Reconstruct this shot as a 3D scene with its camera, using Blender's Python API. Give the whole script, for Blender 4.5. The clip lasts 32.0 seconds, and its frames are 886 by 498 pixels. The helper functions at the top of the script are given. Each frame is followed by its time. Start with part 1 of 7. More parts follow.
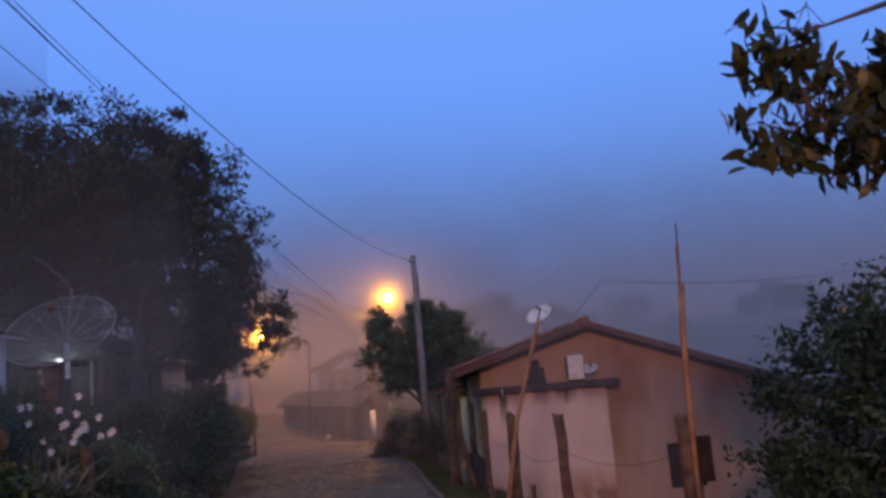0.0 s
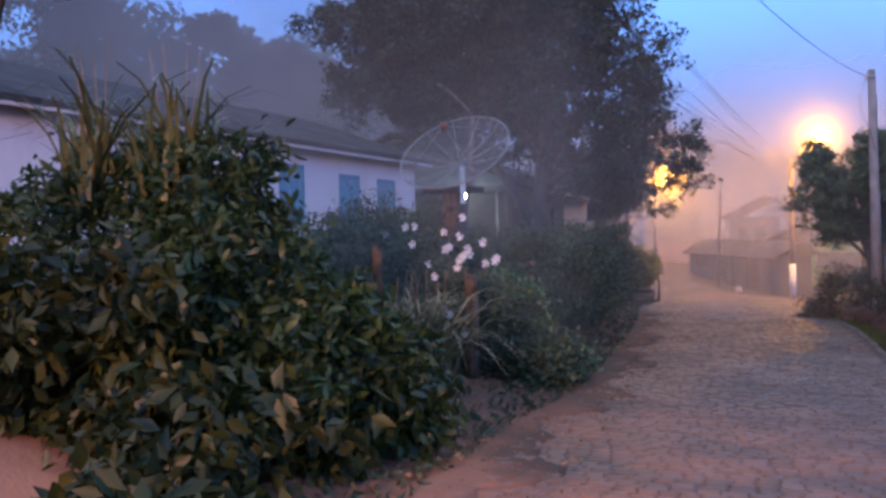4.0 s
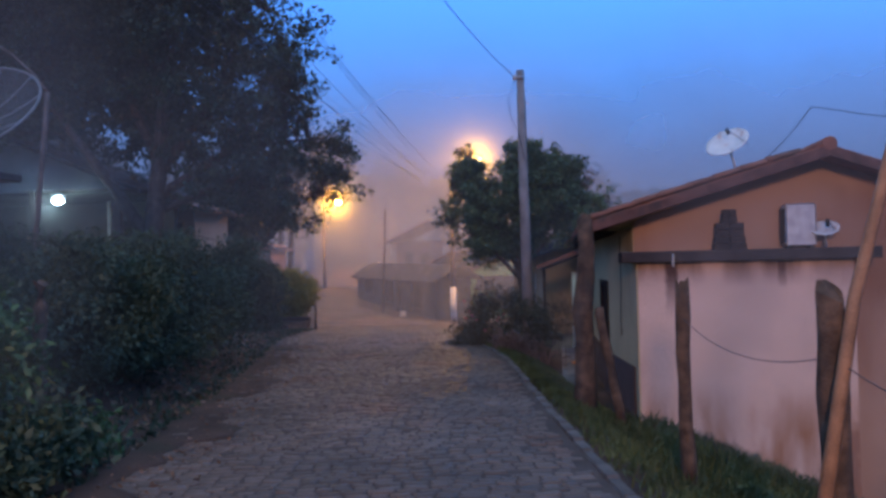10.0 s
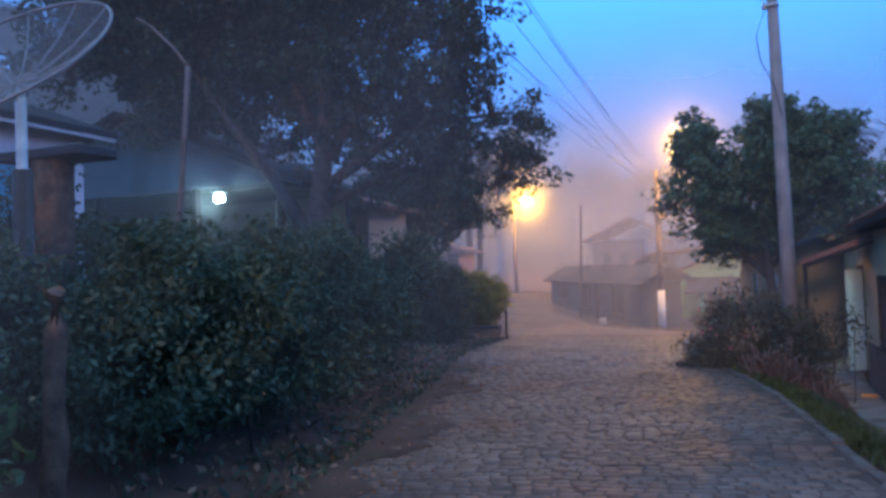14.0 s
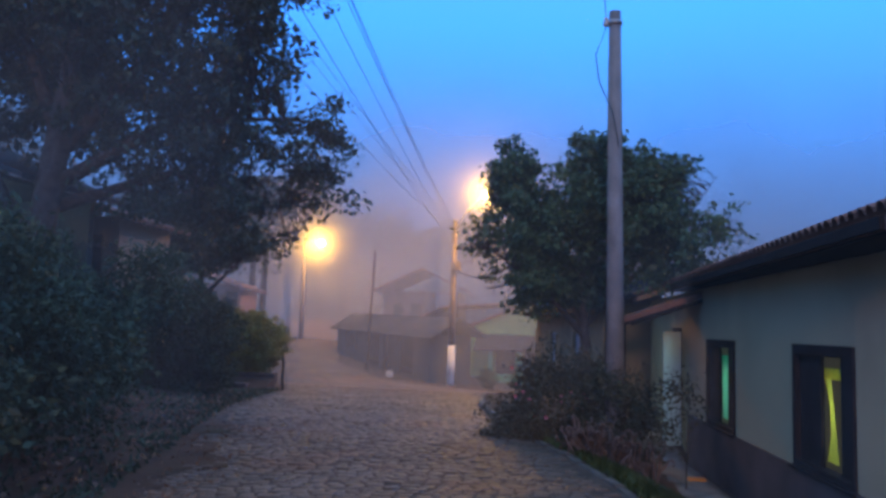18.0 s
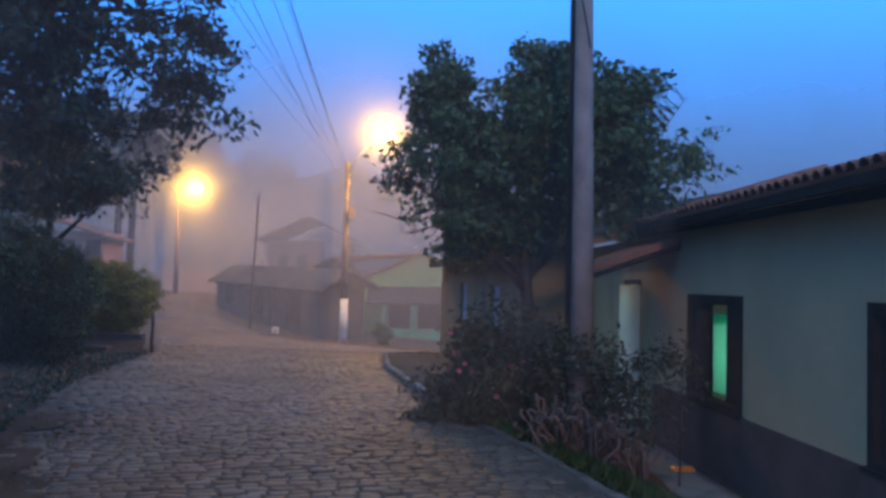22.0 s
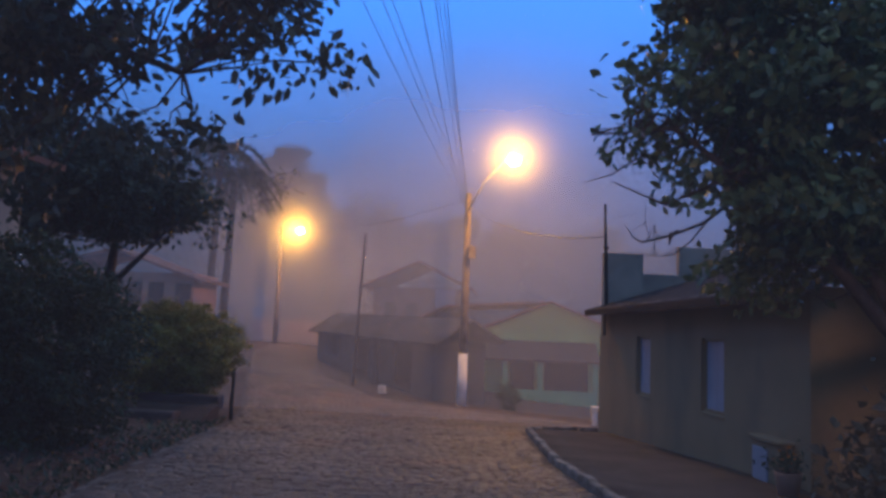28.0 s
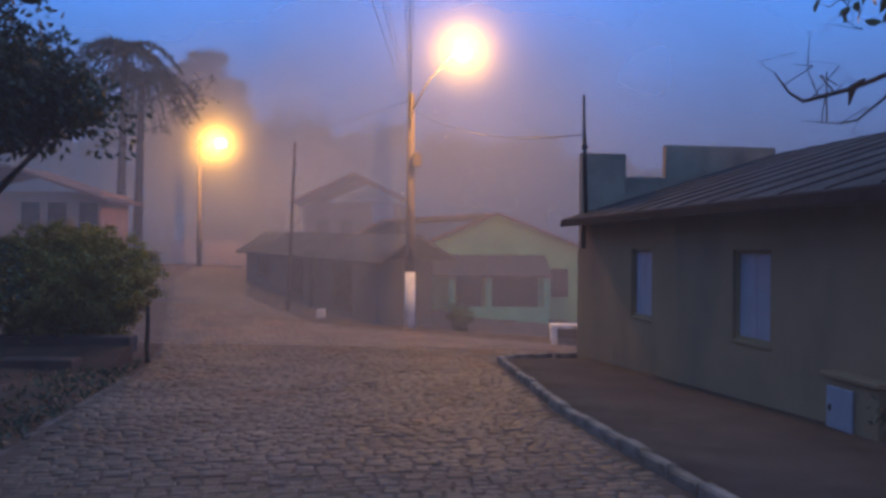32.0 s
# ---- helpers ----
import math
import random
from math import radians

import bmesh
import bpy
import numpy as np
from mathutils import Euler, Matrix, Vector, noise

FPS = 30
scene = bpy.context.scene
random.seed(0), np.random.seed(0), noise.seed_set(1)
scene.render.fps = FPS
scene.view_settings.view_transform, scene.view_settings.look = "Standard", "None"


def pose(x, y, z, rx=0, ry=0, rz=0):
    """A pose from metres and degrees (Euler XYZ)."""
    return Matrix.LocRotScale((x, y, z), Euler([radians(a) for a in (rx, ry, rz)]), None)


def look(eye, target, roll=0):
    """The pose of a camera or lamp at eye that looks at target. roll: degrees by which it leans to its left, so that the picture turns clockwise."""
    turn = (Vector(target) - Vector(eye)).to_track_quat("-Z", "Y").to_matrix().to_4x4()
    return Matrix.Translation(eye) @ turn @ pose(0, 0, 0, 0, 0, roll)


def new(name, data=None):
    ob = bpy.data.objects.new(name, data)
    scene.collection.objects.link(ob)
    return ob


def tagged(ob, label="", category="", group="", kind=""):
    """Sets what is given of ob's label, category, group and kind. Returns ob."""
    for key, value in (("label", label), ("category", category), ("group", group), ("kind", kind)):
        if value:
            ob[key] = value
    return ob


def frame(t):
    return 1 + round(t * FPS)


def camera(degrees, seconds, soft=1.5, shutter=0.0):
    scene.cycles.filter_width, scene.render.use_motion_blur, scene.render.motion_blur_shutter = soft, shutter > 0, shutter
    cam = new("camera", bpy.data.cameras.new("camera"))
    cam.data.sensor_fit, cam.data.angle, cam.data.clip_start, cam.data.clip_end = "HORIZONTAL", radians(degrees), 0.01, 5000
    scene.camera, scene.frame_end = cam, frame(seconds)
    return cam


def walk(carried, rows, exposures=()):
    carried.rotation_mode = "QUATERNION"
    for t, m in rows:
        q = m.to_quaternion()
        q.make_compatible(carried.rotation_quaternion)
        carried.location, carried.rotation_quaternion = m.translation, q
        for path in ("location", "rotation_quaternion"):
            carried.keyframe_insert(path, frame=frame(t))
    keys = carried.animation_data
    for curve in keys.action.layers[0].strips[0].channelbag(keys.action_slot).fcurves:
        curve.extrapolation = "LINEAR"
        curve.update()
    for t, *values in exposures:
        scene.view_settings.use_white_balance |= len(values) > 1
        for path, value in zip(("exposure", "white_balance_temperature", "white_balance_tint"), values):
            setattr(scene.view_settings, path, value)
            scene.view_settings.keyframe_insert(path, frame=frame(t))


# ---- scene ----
cam = camera(58.0, 32.0, soft=3.2)
PATH = [
    (0, (2.35, -4.4, 2.289), (2.294, -2.427, 2.613), -4.7),
    (0.5, (2.303, -4.217, 2.267), (2.128, -2.246, 2.563), -4.3),
    (1, (2.154, -4.05, 2.242), (1.866, -2.087, 2.498), -3.8),
    (1.5, (1.92, -3.674, 2.216), (1.494, -1.732, 2.433), -2.9),
    (2, (1.74, -3.084, 2.222), (1.133, -1.187, 2.406), -2.4),
    (2.5, (1.612, -2.534, 2.221), (0.842, -0.695, 2.38), -1.5),
    (4.5, (1.401, -1.096, 2.059), (0.374, 0.62, 2.02), -1.3),
    (5, (1.339, -0.685, 2.045), (0.385, 1.072, 1.993), -1.1),
    (5.5, (1.272, -0.338, 2.021), (0.537, 1.522, 2.002), -0.6),
    (6, (1.304, 0.048, 2.001), (0.847, 1.995, 2.012), 0.0),
    (6.5, (1.392, 0.534, 2.006), (1.037, 2.502, 2.042), 0.2),
    (7, (1.451, 0.971, 2.01), (1.162, 2.949, 2.062), 0.1),
    (7.5, (1.458, 1.359, 1.987), (1.275, 3.349, 2.055), 0.5),
    (8, (1.428, 1.732, 1.949), (1.362, 3.729, 2.029), 0.8),
    (8.5, (1.429, 2.149, 1.928), (1.356, 4.146, 2.005), 0.7),
    (9, (1.413, 2.502, 1.895), (1.276, 4.496, 1.965), 0.2),
    (9.5, (1.361, 2.902, 1.868), (1.152, 4.89, 1.928), -0.7),
    (10, (1.306, 3.268, 1.849), (1.024, 5.248, 1.897), -1.3),
    (10.5, (1.249, 3.624, 1.822), (0.892, 5.591, 1.864), -1.9),
    (11, (1.091, 3.993, 1.817), (0.674, 5.949, 1.852), -2.0),
    (11.5, (0.939, 4.472, 1.811), (0.452, 6.411, 1.849), -2.2),
    (12, (0.784, 5.016, 1.812), (0.239, 6.94, 1.848), -2.3),
    (12.5, (0.625, 5.606, 1.809), (0.017, 7.511, 1.848), -2.3),
    (13, (0.506, 6.204, 1.792), (-0.174, 8.085, 1.839), -2.5),
    (13.5, (0.355, 6.773, 1.797), (-0.393, 8.626, 1.855), -2.3),
    (15.5, (-0.239, 8.542, 1.697), (-0.85, 10.442, 1.824), 0.2),
    (16, (-0.267, 8.967, 1.678), (-0.778, 10.894, 1.829), 0.5),
    (16.5, (-0.328, 9.478, 1.65), (-0.733, 11.429, 1.823), 1.2),
    (17, (-0.436, 9.786, 1.639), (-0.756, 11.751, 1.831), 1.8),
    (17.5, (-0.485, 10.004, 1.627), (-0.757, 11.975, 1.828), 1.8),
    (18, (-0.567, 10.302, 1.631), (-0.806, 12.278, 1.824), 1.7),
    (18.5, (-0.674, 10.695, 1.621), (-0.879, 12.677, 1.798), 1.4),
    (19, (-0.764, 11.166, 1.599), (-0.881, 13.157, 1.747), 1.4),
    (19.5, (-0.859, 11.475, 1.594), (-0.793, 13.471, 1.707), 1.2),
    (20, (-0.98, 11.758, 1.61), (-0.698, 13.736, 1.699), 1.4),
    (20.5, (-0.999, 12.035, 1.635), (-0.663, 14.005, 1.716), 1.4),
    (21, (-1.032, 12.36, 1.643), (-0.732, 14.336, 1.725), 1.1),
    (21.5, (-1.162, 12.737, 1.663), (-0.949, 14.724, 1.744), 1.2),
    (22, (-1.315, 13.193, 1.642), (-1.261, 15.19, 1.722), 1.4),
    (22.5, (-1.412, 13.639, 1.621), (-1.499, 15.636, 1.696), 0.9),
    (23, (-1.54, 14.12, 1.61), (-1.675, 16.114, 1.686), 0.2),
    (23.5, (-1.649, 14.631, 1.599), (-1.837, 16.621, 1.686), -0.0),
    (24, (-1.781, 15.234, 1.596), (-2.002, 17.22, 1.694), -0.1),
    (24.5, (-1.971, 15.876, 1.576), (-2.202, 17.86, 1.684), 0.5),
    (25, (-2.036, 16.377, 1.561), (-2.276, 18.358, 1.685), 0.7),
    (25.5, (-2.148, 16.836, 1.559), (-2.383, 18.817, 1.705), 1.2),
    (27.5, (-2.494, 18.546, 1.549), (-2.698, 20.523, 1.768), 2.1),
    (28, (-2.585, 18.976, 1.547), (-2.786, 20.955, 1.752), 2.2),
    (28.5, (-2.688, 19.356, 1.554), (-2.886, 21.34, 1.72), 1.8),
    (29, (-2.805, 19.724, 1.573), (-2.996, 21.712, 1.686), 1.0),
    (29.5, (-2.883, 20.146, 1.547), (-3.071, 22.135, 1.644), 0.6),
    (30, (-2.983, 20.646, 1.539), (-3.147, 22.637, 1.631), 0.7),
    (30.5, (-3.168, 21.044, 1.568), (-3.274, 23.04, 1.651), 0.5),
    (31, (-3.266, 21.356, 1.556), (-3.335, 23.354, 1.624), 0.6),
    (31.5, (-3.31, 21.668, 1.563), (-3.354, 23.667, 1.598), 0.7),
    (32, (-3.422, 21.905, 1.613), (-3.438, 23.905, 1.608), 0.4),
]
EXPOSURES = [(0, 0.30, 6550, 18), (2, 0.84, 6450, 17), (2.5, 0.96, 6450, 17), (4.5, 1.85, 6100, 12), (5, 2.0, 6100, 13), (6, 1.42, 6150, 17), (7, 1.16, 6100, 19), (8, 0.88, 5850, 16), (10, 0.85, 5250, 3), (13, 1.35, 4900, -4), (16, 1.2, 4950, 0), (18, 0.90, 4800, -3), (20, 0.95, 4750, -11), (22, 0.95, 4750, -9), (25, 0.90, 4950, -3), (28, 0.34, 5000, 3), (30, 0.33, 5050, 4), (32, 0.57, 5050, 3)]
walk(cam, [(t, look(e, a, r)) for t, e, a, r in PATH], EXPOSURES)

# ---- sky and lamps ----
world = bpy.data.worlds.new("dawn_sky")
scene.world = world
world.use_nodes = True
wn, wl = world.node_tree.nodes, world.node_tree.links
w_coord = wn.new("ShaderNodeTexCoord")
w_sep = wn.new("ShaderNodeSeparateXYZ")
w_ramp = wn.new("ShaderNodeValToRGB")
w_noise = wn.new("ShaderNodeTexNoise")
w_noise.inputs["Scale"].default_value = 1.6
w_noise.inputs["Detail"].default_value = 4
w_add = wn.new("ShaderNodeMath")
w_add.operation = "MULTIPLY_ADD"
w_add.inputs[1].default_value = 0.10
wl.new(w_coord.outputs["Generated"], w_sep.inputs[0])
wl.new(w_coord.outputs["Generated"], w_noise.inputs["Vector"])
w_off = wn.new("ShaderNodeMath")
w_off.operation = "SUBTRACT"
w_off.inputs[1].default_value = 0.05
wl.new(w_sep.outputs[2], w_off.inputs[0])
wl.new(w_noise.outputs[0], w_add.inputs[0])
wl.new(w_off.outputs[0], w_add.inputs[2])
wl.new(w_add.outputs[0], w_ramp.inputs[0])
SKY = [(0.0, (0.085, 0.076, 0.108)), (0.06, (0.088, 0.088, 0.150)), (0.14, (0.090, 0.145, 0.33)), (0.24, (0.100, 0.220, 0.56)),
       (0.38, (0.115, 0.285, 0.80)), (0.52, (0.14, 0.30, 0.74)), (0.72, (0.29, 0.36, 0.48)), (1.0, (0.35, 0.39, 0.44))]
el = w_ramp.color_ramp.elements
el[0].position, el[0].color = SKY[0][0], (*SKY[0][1], 1)
el[1].position, el[1].color = SKY[-1][0], (*SKY[-1][1], 1)
for p, c in SKY[1:-1]:
    e = el.new(p)
    e.color = (*c, 1)
w_bg = next(n for n in wn if n.type == "BACKGROUND")
wl.new(w_ramp.outputs[0], w_bg.inputs[0])
w_bg.inputs[1].default_value = 1.0

SODIUM = (1.0, 0.38, 0.026)


def lamp(name, place, watts, colour, radius):
    data = bpy.data.lights.new(name, "POINT")
    data.energy, data.color, data.shadow_soft_size = watts, colour, radius
    ob = new(name, data)
    ob.location = place
    return ob


LAMP_R = (-3.03, 48.14, 7.95)
LAMP_L = (-16.94, 69.0, 7.65)
LAMP_BACK = (0.2, -20.0, 8.4)
lamp("street_light_right", (LAMP_R[0], LAMP_R[1] - 0.30, LAMP_R[2] - 0.06), 3000, SODIUM, 0.12)
lamp("street_light_left", (LAMP_L[0], LAMP_L[1] - 0.32, LAMP_L[2] - 0.06), 2900, SODIUM, 0.12)
lamp("street_light_back", (LAMP_BACK[0], LAMP_BACK[1], LAMP_BACK[2] - 0.30), 10500, (1.0, 0.50, 0.27), 1.5)
lamp("porch_light", (-12.5, 23.75, 3.74), 17, (0.78, 1.0, 0.92), 0.05)
lamp("room_light", (2.9, 25.7, 1.9), 48, (0.84, 1.0, 0.90), 0.1)
lamp("garden_light", (-15.3, 37.85, 3.28), 6, (0.9, 0.95, 1.0), 0.04)
lamp("bedroom_light", (2.72, 18.42, 1.0), 5, (1.0, 0.98, 0.8), 0.08)
lamp("kitchen_light", (2.60, 22.22, 0.9), 4.5, (0.75, 1.0, 0.7), 0.08)


# ---- materials ----
def material(name, base, rough=0.8, var=0.25, scale=6.0, bump=0.15, tint=None, fine=60.0, per_object=0.0, per_island=0.0, metal=0.0, spec=0.3, stain=None, stain_scale=1.2, stain_lo=0.52, stain_hi=0.7, coat=0.0):
    m = bpy.data.materials.new(name)
    m.use_nodes = True
    n, l = m.node_tree.nodes, m.node_tree.links
    b = n["Principled BSDF"]
    b.inputs["Roughness"].default_value = rough
    b.inputs["Metallic"].default_value = metal
    b.inputs["Specular IOR Level"].default_value = spec
    co = n.new("ShaderNodeTexCoord")
    big = n.new("ShaderNodeTexNoise")
    big.inputs["Scale"].default_value = scale
    big.inputs["Detail"].default_value = 5
    small = n.new("ShaderNodeTexNoise")
    small.inputs["Scale"].default_value = fine
    small.inputs["Detail"].default_value = 3
    l.new(co.outputs["Object"], big.inputs["Vector"])
    l.new(co.outputs["Object"], small.inputs["Vector"])
    mix = n.new("ShaderNodeMixRGB")
    dark = tuple(c * (1 - var) for c in base)
    light = tint if tint else tuple(min(1, c * (1 + var)) for c in base)
    mix.inputs[1].default_value, mix.inputs[2].default_value = (*dark, 1), (*light, 1)
    ra = n.new("ShaderNodeMapRange")
    ra.inputs[1].default_value, ra.inputs[2].default_value = 0.3, 0.7
    l.new(big.outputs[0], ra.inputs[0])
    l.new(ra.outputs[0], mix.inputs[0])
    out = mix.outputs[0]
    mul = n.new("ShaderNodeMixRGB")
    mul.blend_type = "MULTIPLY"
    mul.inputs[0].default_value = 0.5
    l.new(out, mul.inputs[1])
    l.new(small.outputs[0], mul.inputs[2])
    gain = n.new("ShaderNodeMixRGB")
    gain.blend_type = "MULTIPLY"
    gain.inputs[0].default_value = 1.0
    gain.inputs[2].default_value = (1.33, 1.33, 1.33, 1)
    l.new(mul.outputs[0], gain.inputs[1])
    out = gain.outputs[0]
    if stain:
        sn = n.new("ShaderNodeTexNoise")
        sn.inputs["Scale"].default_value = stain_scale
        sn.inputs["Detail"].default_value = 7
        mp = n.new("ShaderNodeMapping")
        mp.inputs["Scale"].default_value = (1, 1, 0.45)
        l.new(co.outputs["Object"], mp.inputs[0])
        l.new(mp.outputs[0], sn.inputs["Vector"])
        sr = n.new("ShaderNodeMapRange")
        sr.inputs[1].default_value, sr.inputs[2].default_value = stain_lo, stain_hi
        l.new(sn.outputs[0], sr.inputs[0])
        sm = n.new("ShaderNodeMixRGB")
        sm.inputs[2].default_value = (*stain, 1)
        l.new(sr.outputs[0], sm.inputs[0])
        l.new(out, sm.inputs[1])
        out = sm.outputs[0]
    if per_object or per_island:
        hsv = n.new("ShaderNodeHueSaturation")
        rv = n.new("ShaderNodeMapRange")
        amount = per_object or per_island
        rv.inputs[3].default_value, rv.inputs[4].default_value = 1 - amount, 1 + amount
        if per_object:
            src = n.new("ShaderNodeObjectInfo").outputs["Random"]
        else:
            src = n.new("ShaderNodeNewGeometry").outputs["Random Per Island"]
        l.new(src, rv.inputs[0])
        l.new(rv.outputs[0], hsv.inputs["Value"])
        l.new(out, hsv.inputs["Color"])
        out = hsv.outputs[0]
    l.new(out, b.inputs["Base Color"])
    if bump:
        bm_ = n.new("ShaderNodeBump")
        bm_.inputs["Strength"].default_value = bump
        bm_.inputs["Distance"].default_value = 0.02
        l.new(small.outputs[0], bm_.inputs["Height"])
        l.new(bm_.outputs[0], b.inputs["Normal"])
    return m


def leaf_material(name, base, tint, rough=0.45, amount=0.45):
    m = bpy.data.materials.new(name)
    m.use_nodes = True
    n, l = m.node_tree.nodes, m.node_tree.links
    b = n["Principled BSDF"]
    b.inputs["Roughness"].default_value = rough
    b.inputs["Specular IOR Level"].default_value = 0.3
    geo = n.new("ShaderNodeNewGeometry")
    mix = n.new("ShaderNodeMixRGB")
    mix.inputs[1].default_value, mix.inputs[2].default_value = (*base, 1), (*tint, 1)
    l.new(geo.outputs["Random Per Island"], mix.inputs[0])
    hsv = n.new("ShaderNodeHueSaturation")
    co = n.new("ShaderNodeTexCoord")
    no = n.new("ShaderNodeTexNoise")
    no.inputs["Scale"].default_value = 1.3
    l.new(co.outputs["Object"], no.inputs["Vector"])
    ra = n.new("ShaderNodeMapRange")
    ra.inputs[1].default_value, ra.inputs[2].default_value = 0.3, 0.7
    ra.inputs[3].default_value, ra.inputs[4].default_value = 1 - amount, 1 + amount
    l.new(no.outputs[0], ra.inputs[0])
    l.new(ra.outputs[0], hsv.inputs["Value"])
    l.new(mix.outputs[0], hsv.inputs["Color"])
    l.new(hsv.outputs[0], b.inputs["Base Color"])
    tr = n.new("ShaderNodeBsdfTranslucent")
    l.new(hsv.outputs[0], tr.inputs[0])
    ms = n.new("ShaderNodeMixShader")
    ms.inputs[0].default_value = 0.25
    l.new(b.outputs[0], ms.inputs[1])
    l.new(tr.outputs[0], ms.inputs[2])
    l.new(ms.outputs[0], n["Material Output"].inputs[0])
    return m


def glow_material(name, colour, strength):
    m = bpy.data.materials.new(name)
    m.use_nodes = True
    b = m.node_tree.nodes["Principled BSDF"]
    b.inputs["Base Color"].default_value = (*colour, 1)
    b.inputs["Emission Color"].default_value = (*colour, 1)
    b.inputs["Emission Strength"].default_value = strength
    return m


M_SOIL = material("soil", (0.043, 0.028, 0.022), 0.95, 0.4, 1.3, 0.5, tint=(0.080, 0.046, 0.033), fine=25, stain=(0.040, 0.036, 0.020), stain_scale=0.8)
M_JOINT = material("road_joint", (0.072, 0.053, 0.045), 0.95, 0.35, 2.0, 0.4, fine=40)
M_COBBLE = material("cobblestone", (0.088, 0.066, 0.055), 0.60, 0.3, 0.55, 0.5, tint=(0.134, 0.095, 0.075), fine=35, per_island=0.26, spec=0.28, stain=(0.13, 0.066, 0.042), stain_scale=0.5, stain_lo=0.55, stain_hi=0.75)
M_COBBLE_ONE = material("cobblestone_near", (0.088, 0.066, 0.055), 0.60, 0.3, 0.55, 0.5, tint=(0.134, 0.095, 0.075), fine=35, per_object=0.22, spec=0.28)
M_KERB = material("kerb_stone", (0.095, 0.080, 0.072), 0.85, 0.35, 2.5, 0.5, per_object=0.2, stain=(0.05, 0.045, 0.03))
M_KERB_WHITE = material("whitewashed_kerb", (0.17, 0.15, 0.135), 0.85, 0.4, 5, 0.4, per_object=0.2, stain=(0.09, 0.07, 0.055), stain_scale=3)
M_CONCRETE = material("concrete", (0.20, 0.185, 0.17), 0.85, 0.3, 1.5, 0.35, stain=(0.075, 0.065, 0.055), stain_scale=1.6)
M_PINK = material("pink_plaster", (0.63, 0.44, 0.335), 0.9, 0.10, 1.2, 0.25, stain=(0.40, 0.25, 0.20), stain_scale=1.0, stain_lo=0.56, stain_hi=0.8)
def weathering(mat, z_top, z_low, colour, low_colour):
    """Dark drip streaks below a roof edge and mud splash near the ground."""
    n, l = mat.node_tree.nodes, mat.node_tree.links
    bs = n["Principled BSDF"]
    src = bs.inputs["Base Color"].links[0].from_socket
    co = n.new("ShaderNodeTexCoord")
    sp = n.new("ShaderNodeSeparateXYZ")
    l.new(co.outputs["Object"], sp.inputs[0])
    mp = n.new("ShaderNodeMapping")
    mp.inputs["Scale"].default_value = (2.6, 2.6, 0.6)
    no = n.new("ShaderNodeTexNoise")
    no.inputs["Scale"].default_value = 1.0
    no.inputs["Detail"].default_value = 4
    l.new(co.outputs["Object"], mp.inputs[0])
    l.new(mp.outputs[0], no.inputs["Vector"])
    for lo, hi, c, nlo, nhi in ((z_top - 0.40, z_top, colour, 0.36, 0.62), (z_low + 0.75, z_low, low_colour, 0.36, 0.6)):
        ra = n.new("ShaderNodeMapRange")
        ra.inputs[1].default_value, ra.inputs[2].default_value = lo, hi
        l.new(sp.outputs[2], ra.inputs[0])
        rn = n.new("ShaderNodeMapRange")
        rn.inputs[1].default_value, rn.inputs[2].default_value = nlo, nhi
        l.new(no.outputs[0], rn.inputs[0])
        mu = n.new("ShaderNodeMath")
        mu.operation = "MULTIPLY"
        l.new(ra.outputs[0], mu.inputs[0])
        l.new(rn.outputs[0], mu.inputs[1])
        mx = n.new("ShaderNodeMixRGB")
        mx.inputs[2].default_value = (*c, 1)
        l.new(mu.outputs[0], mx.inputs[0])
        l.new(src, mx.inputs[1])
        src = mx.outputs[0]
    l.new(src, bs.inputs["Base Color"])


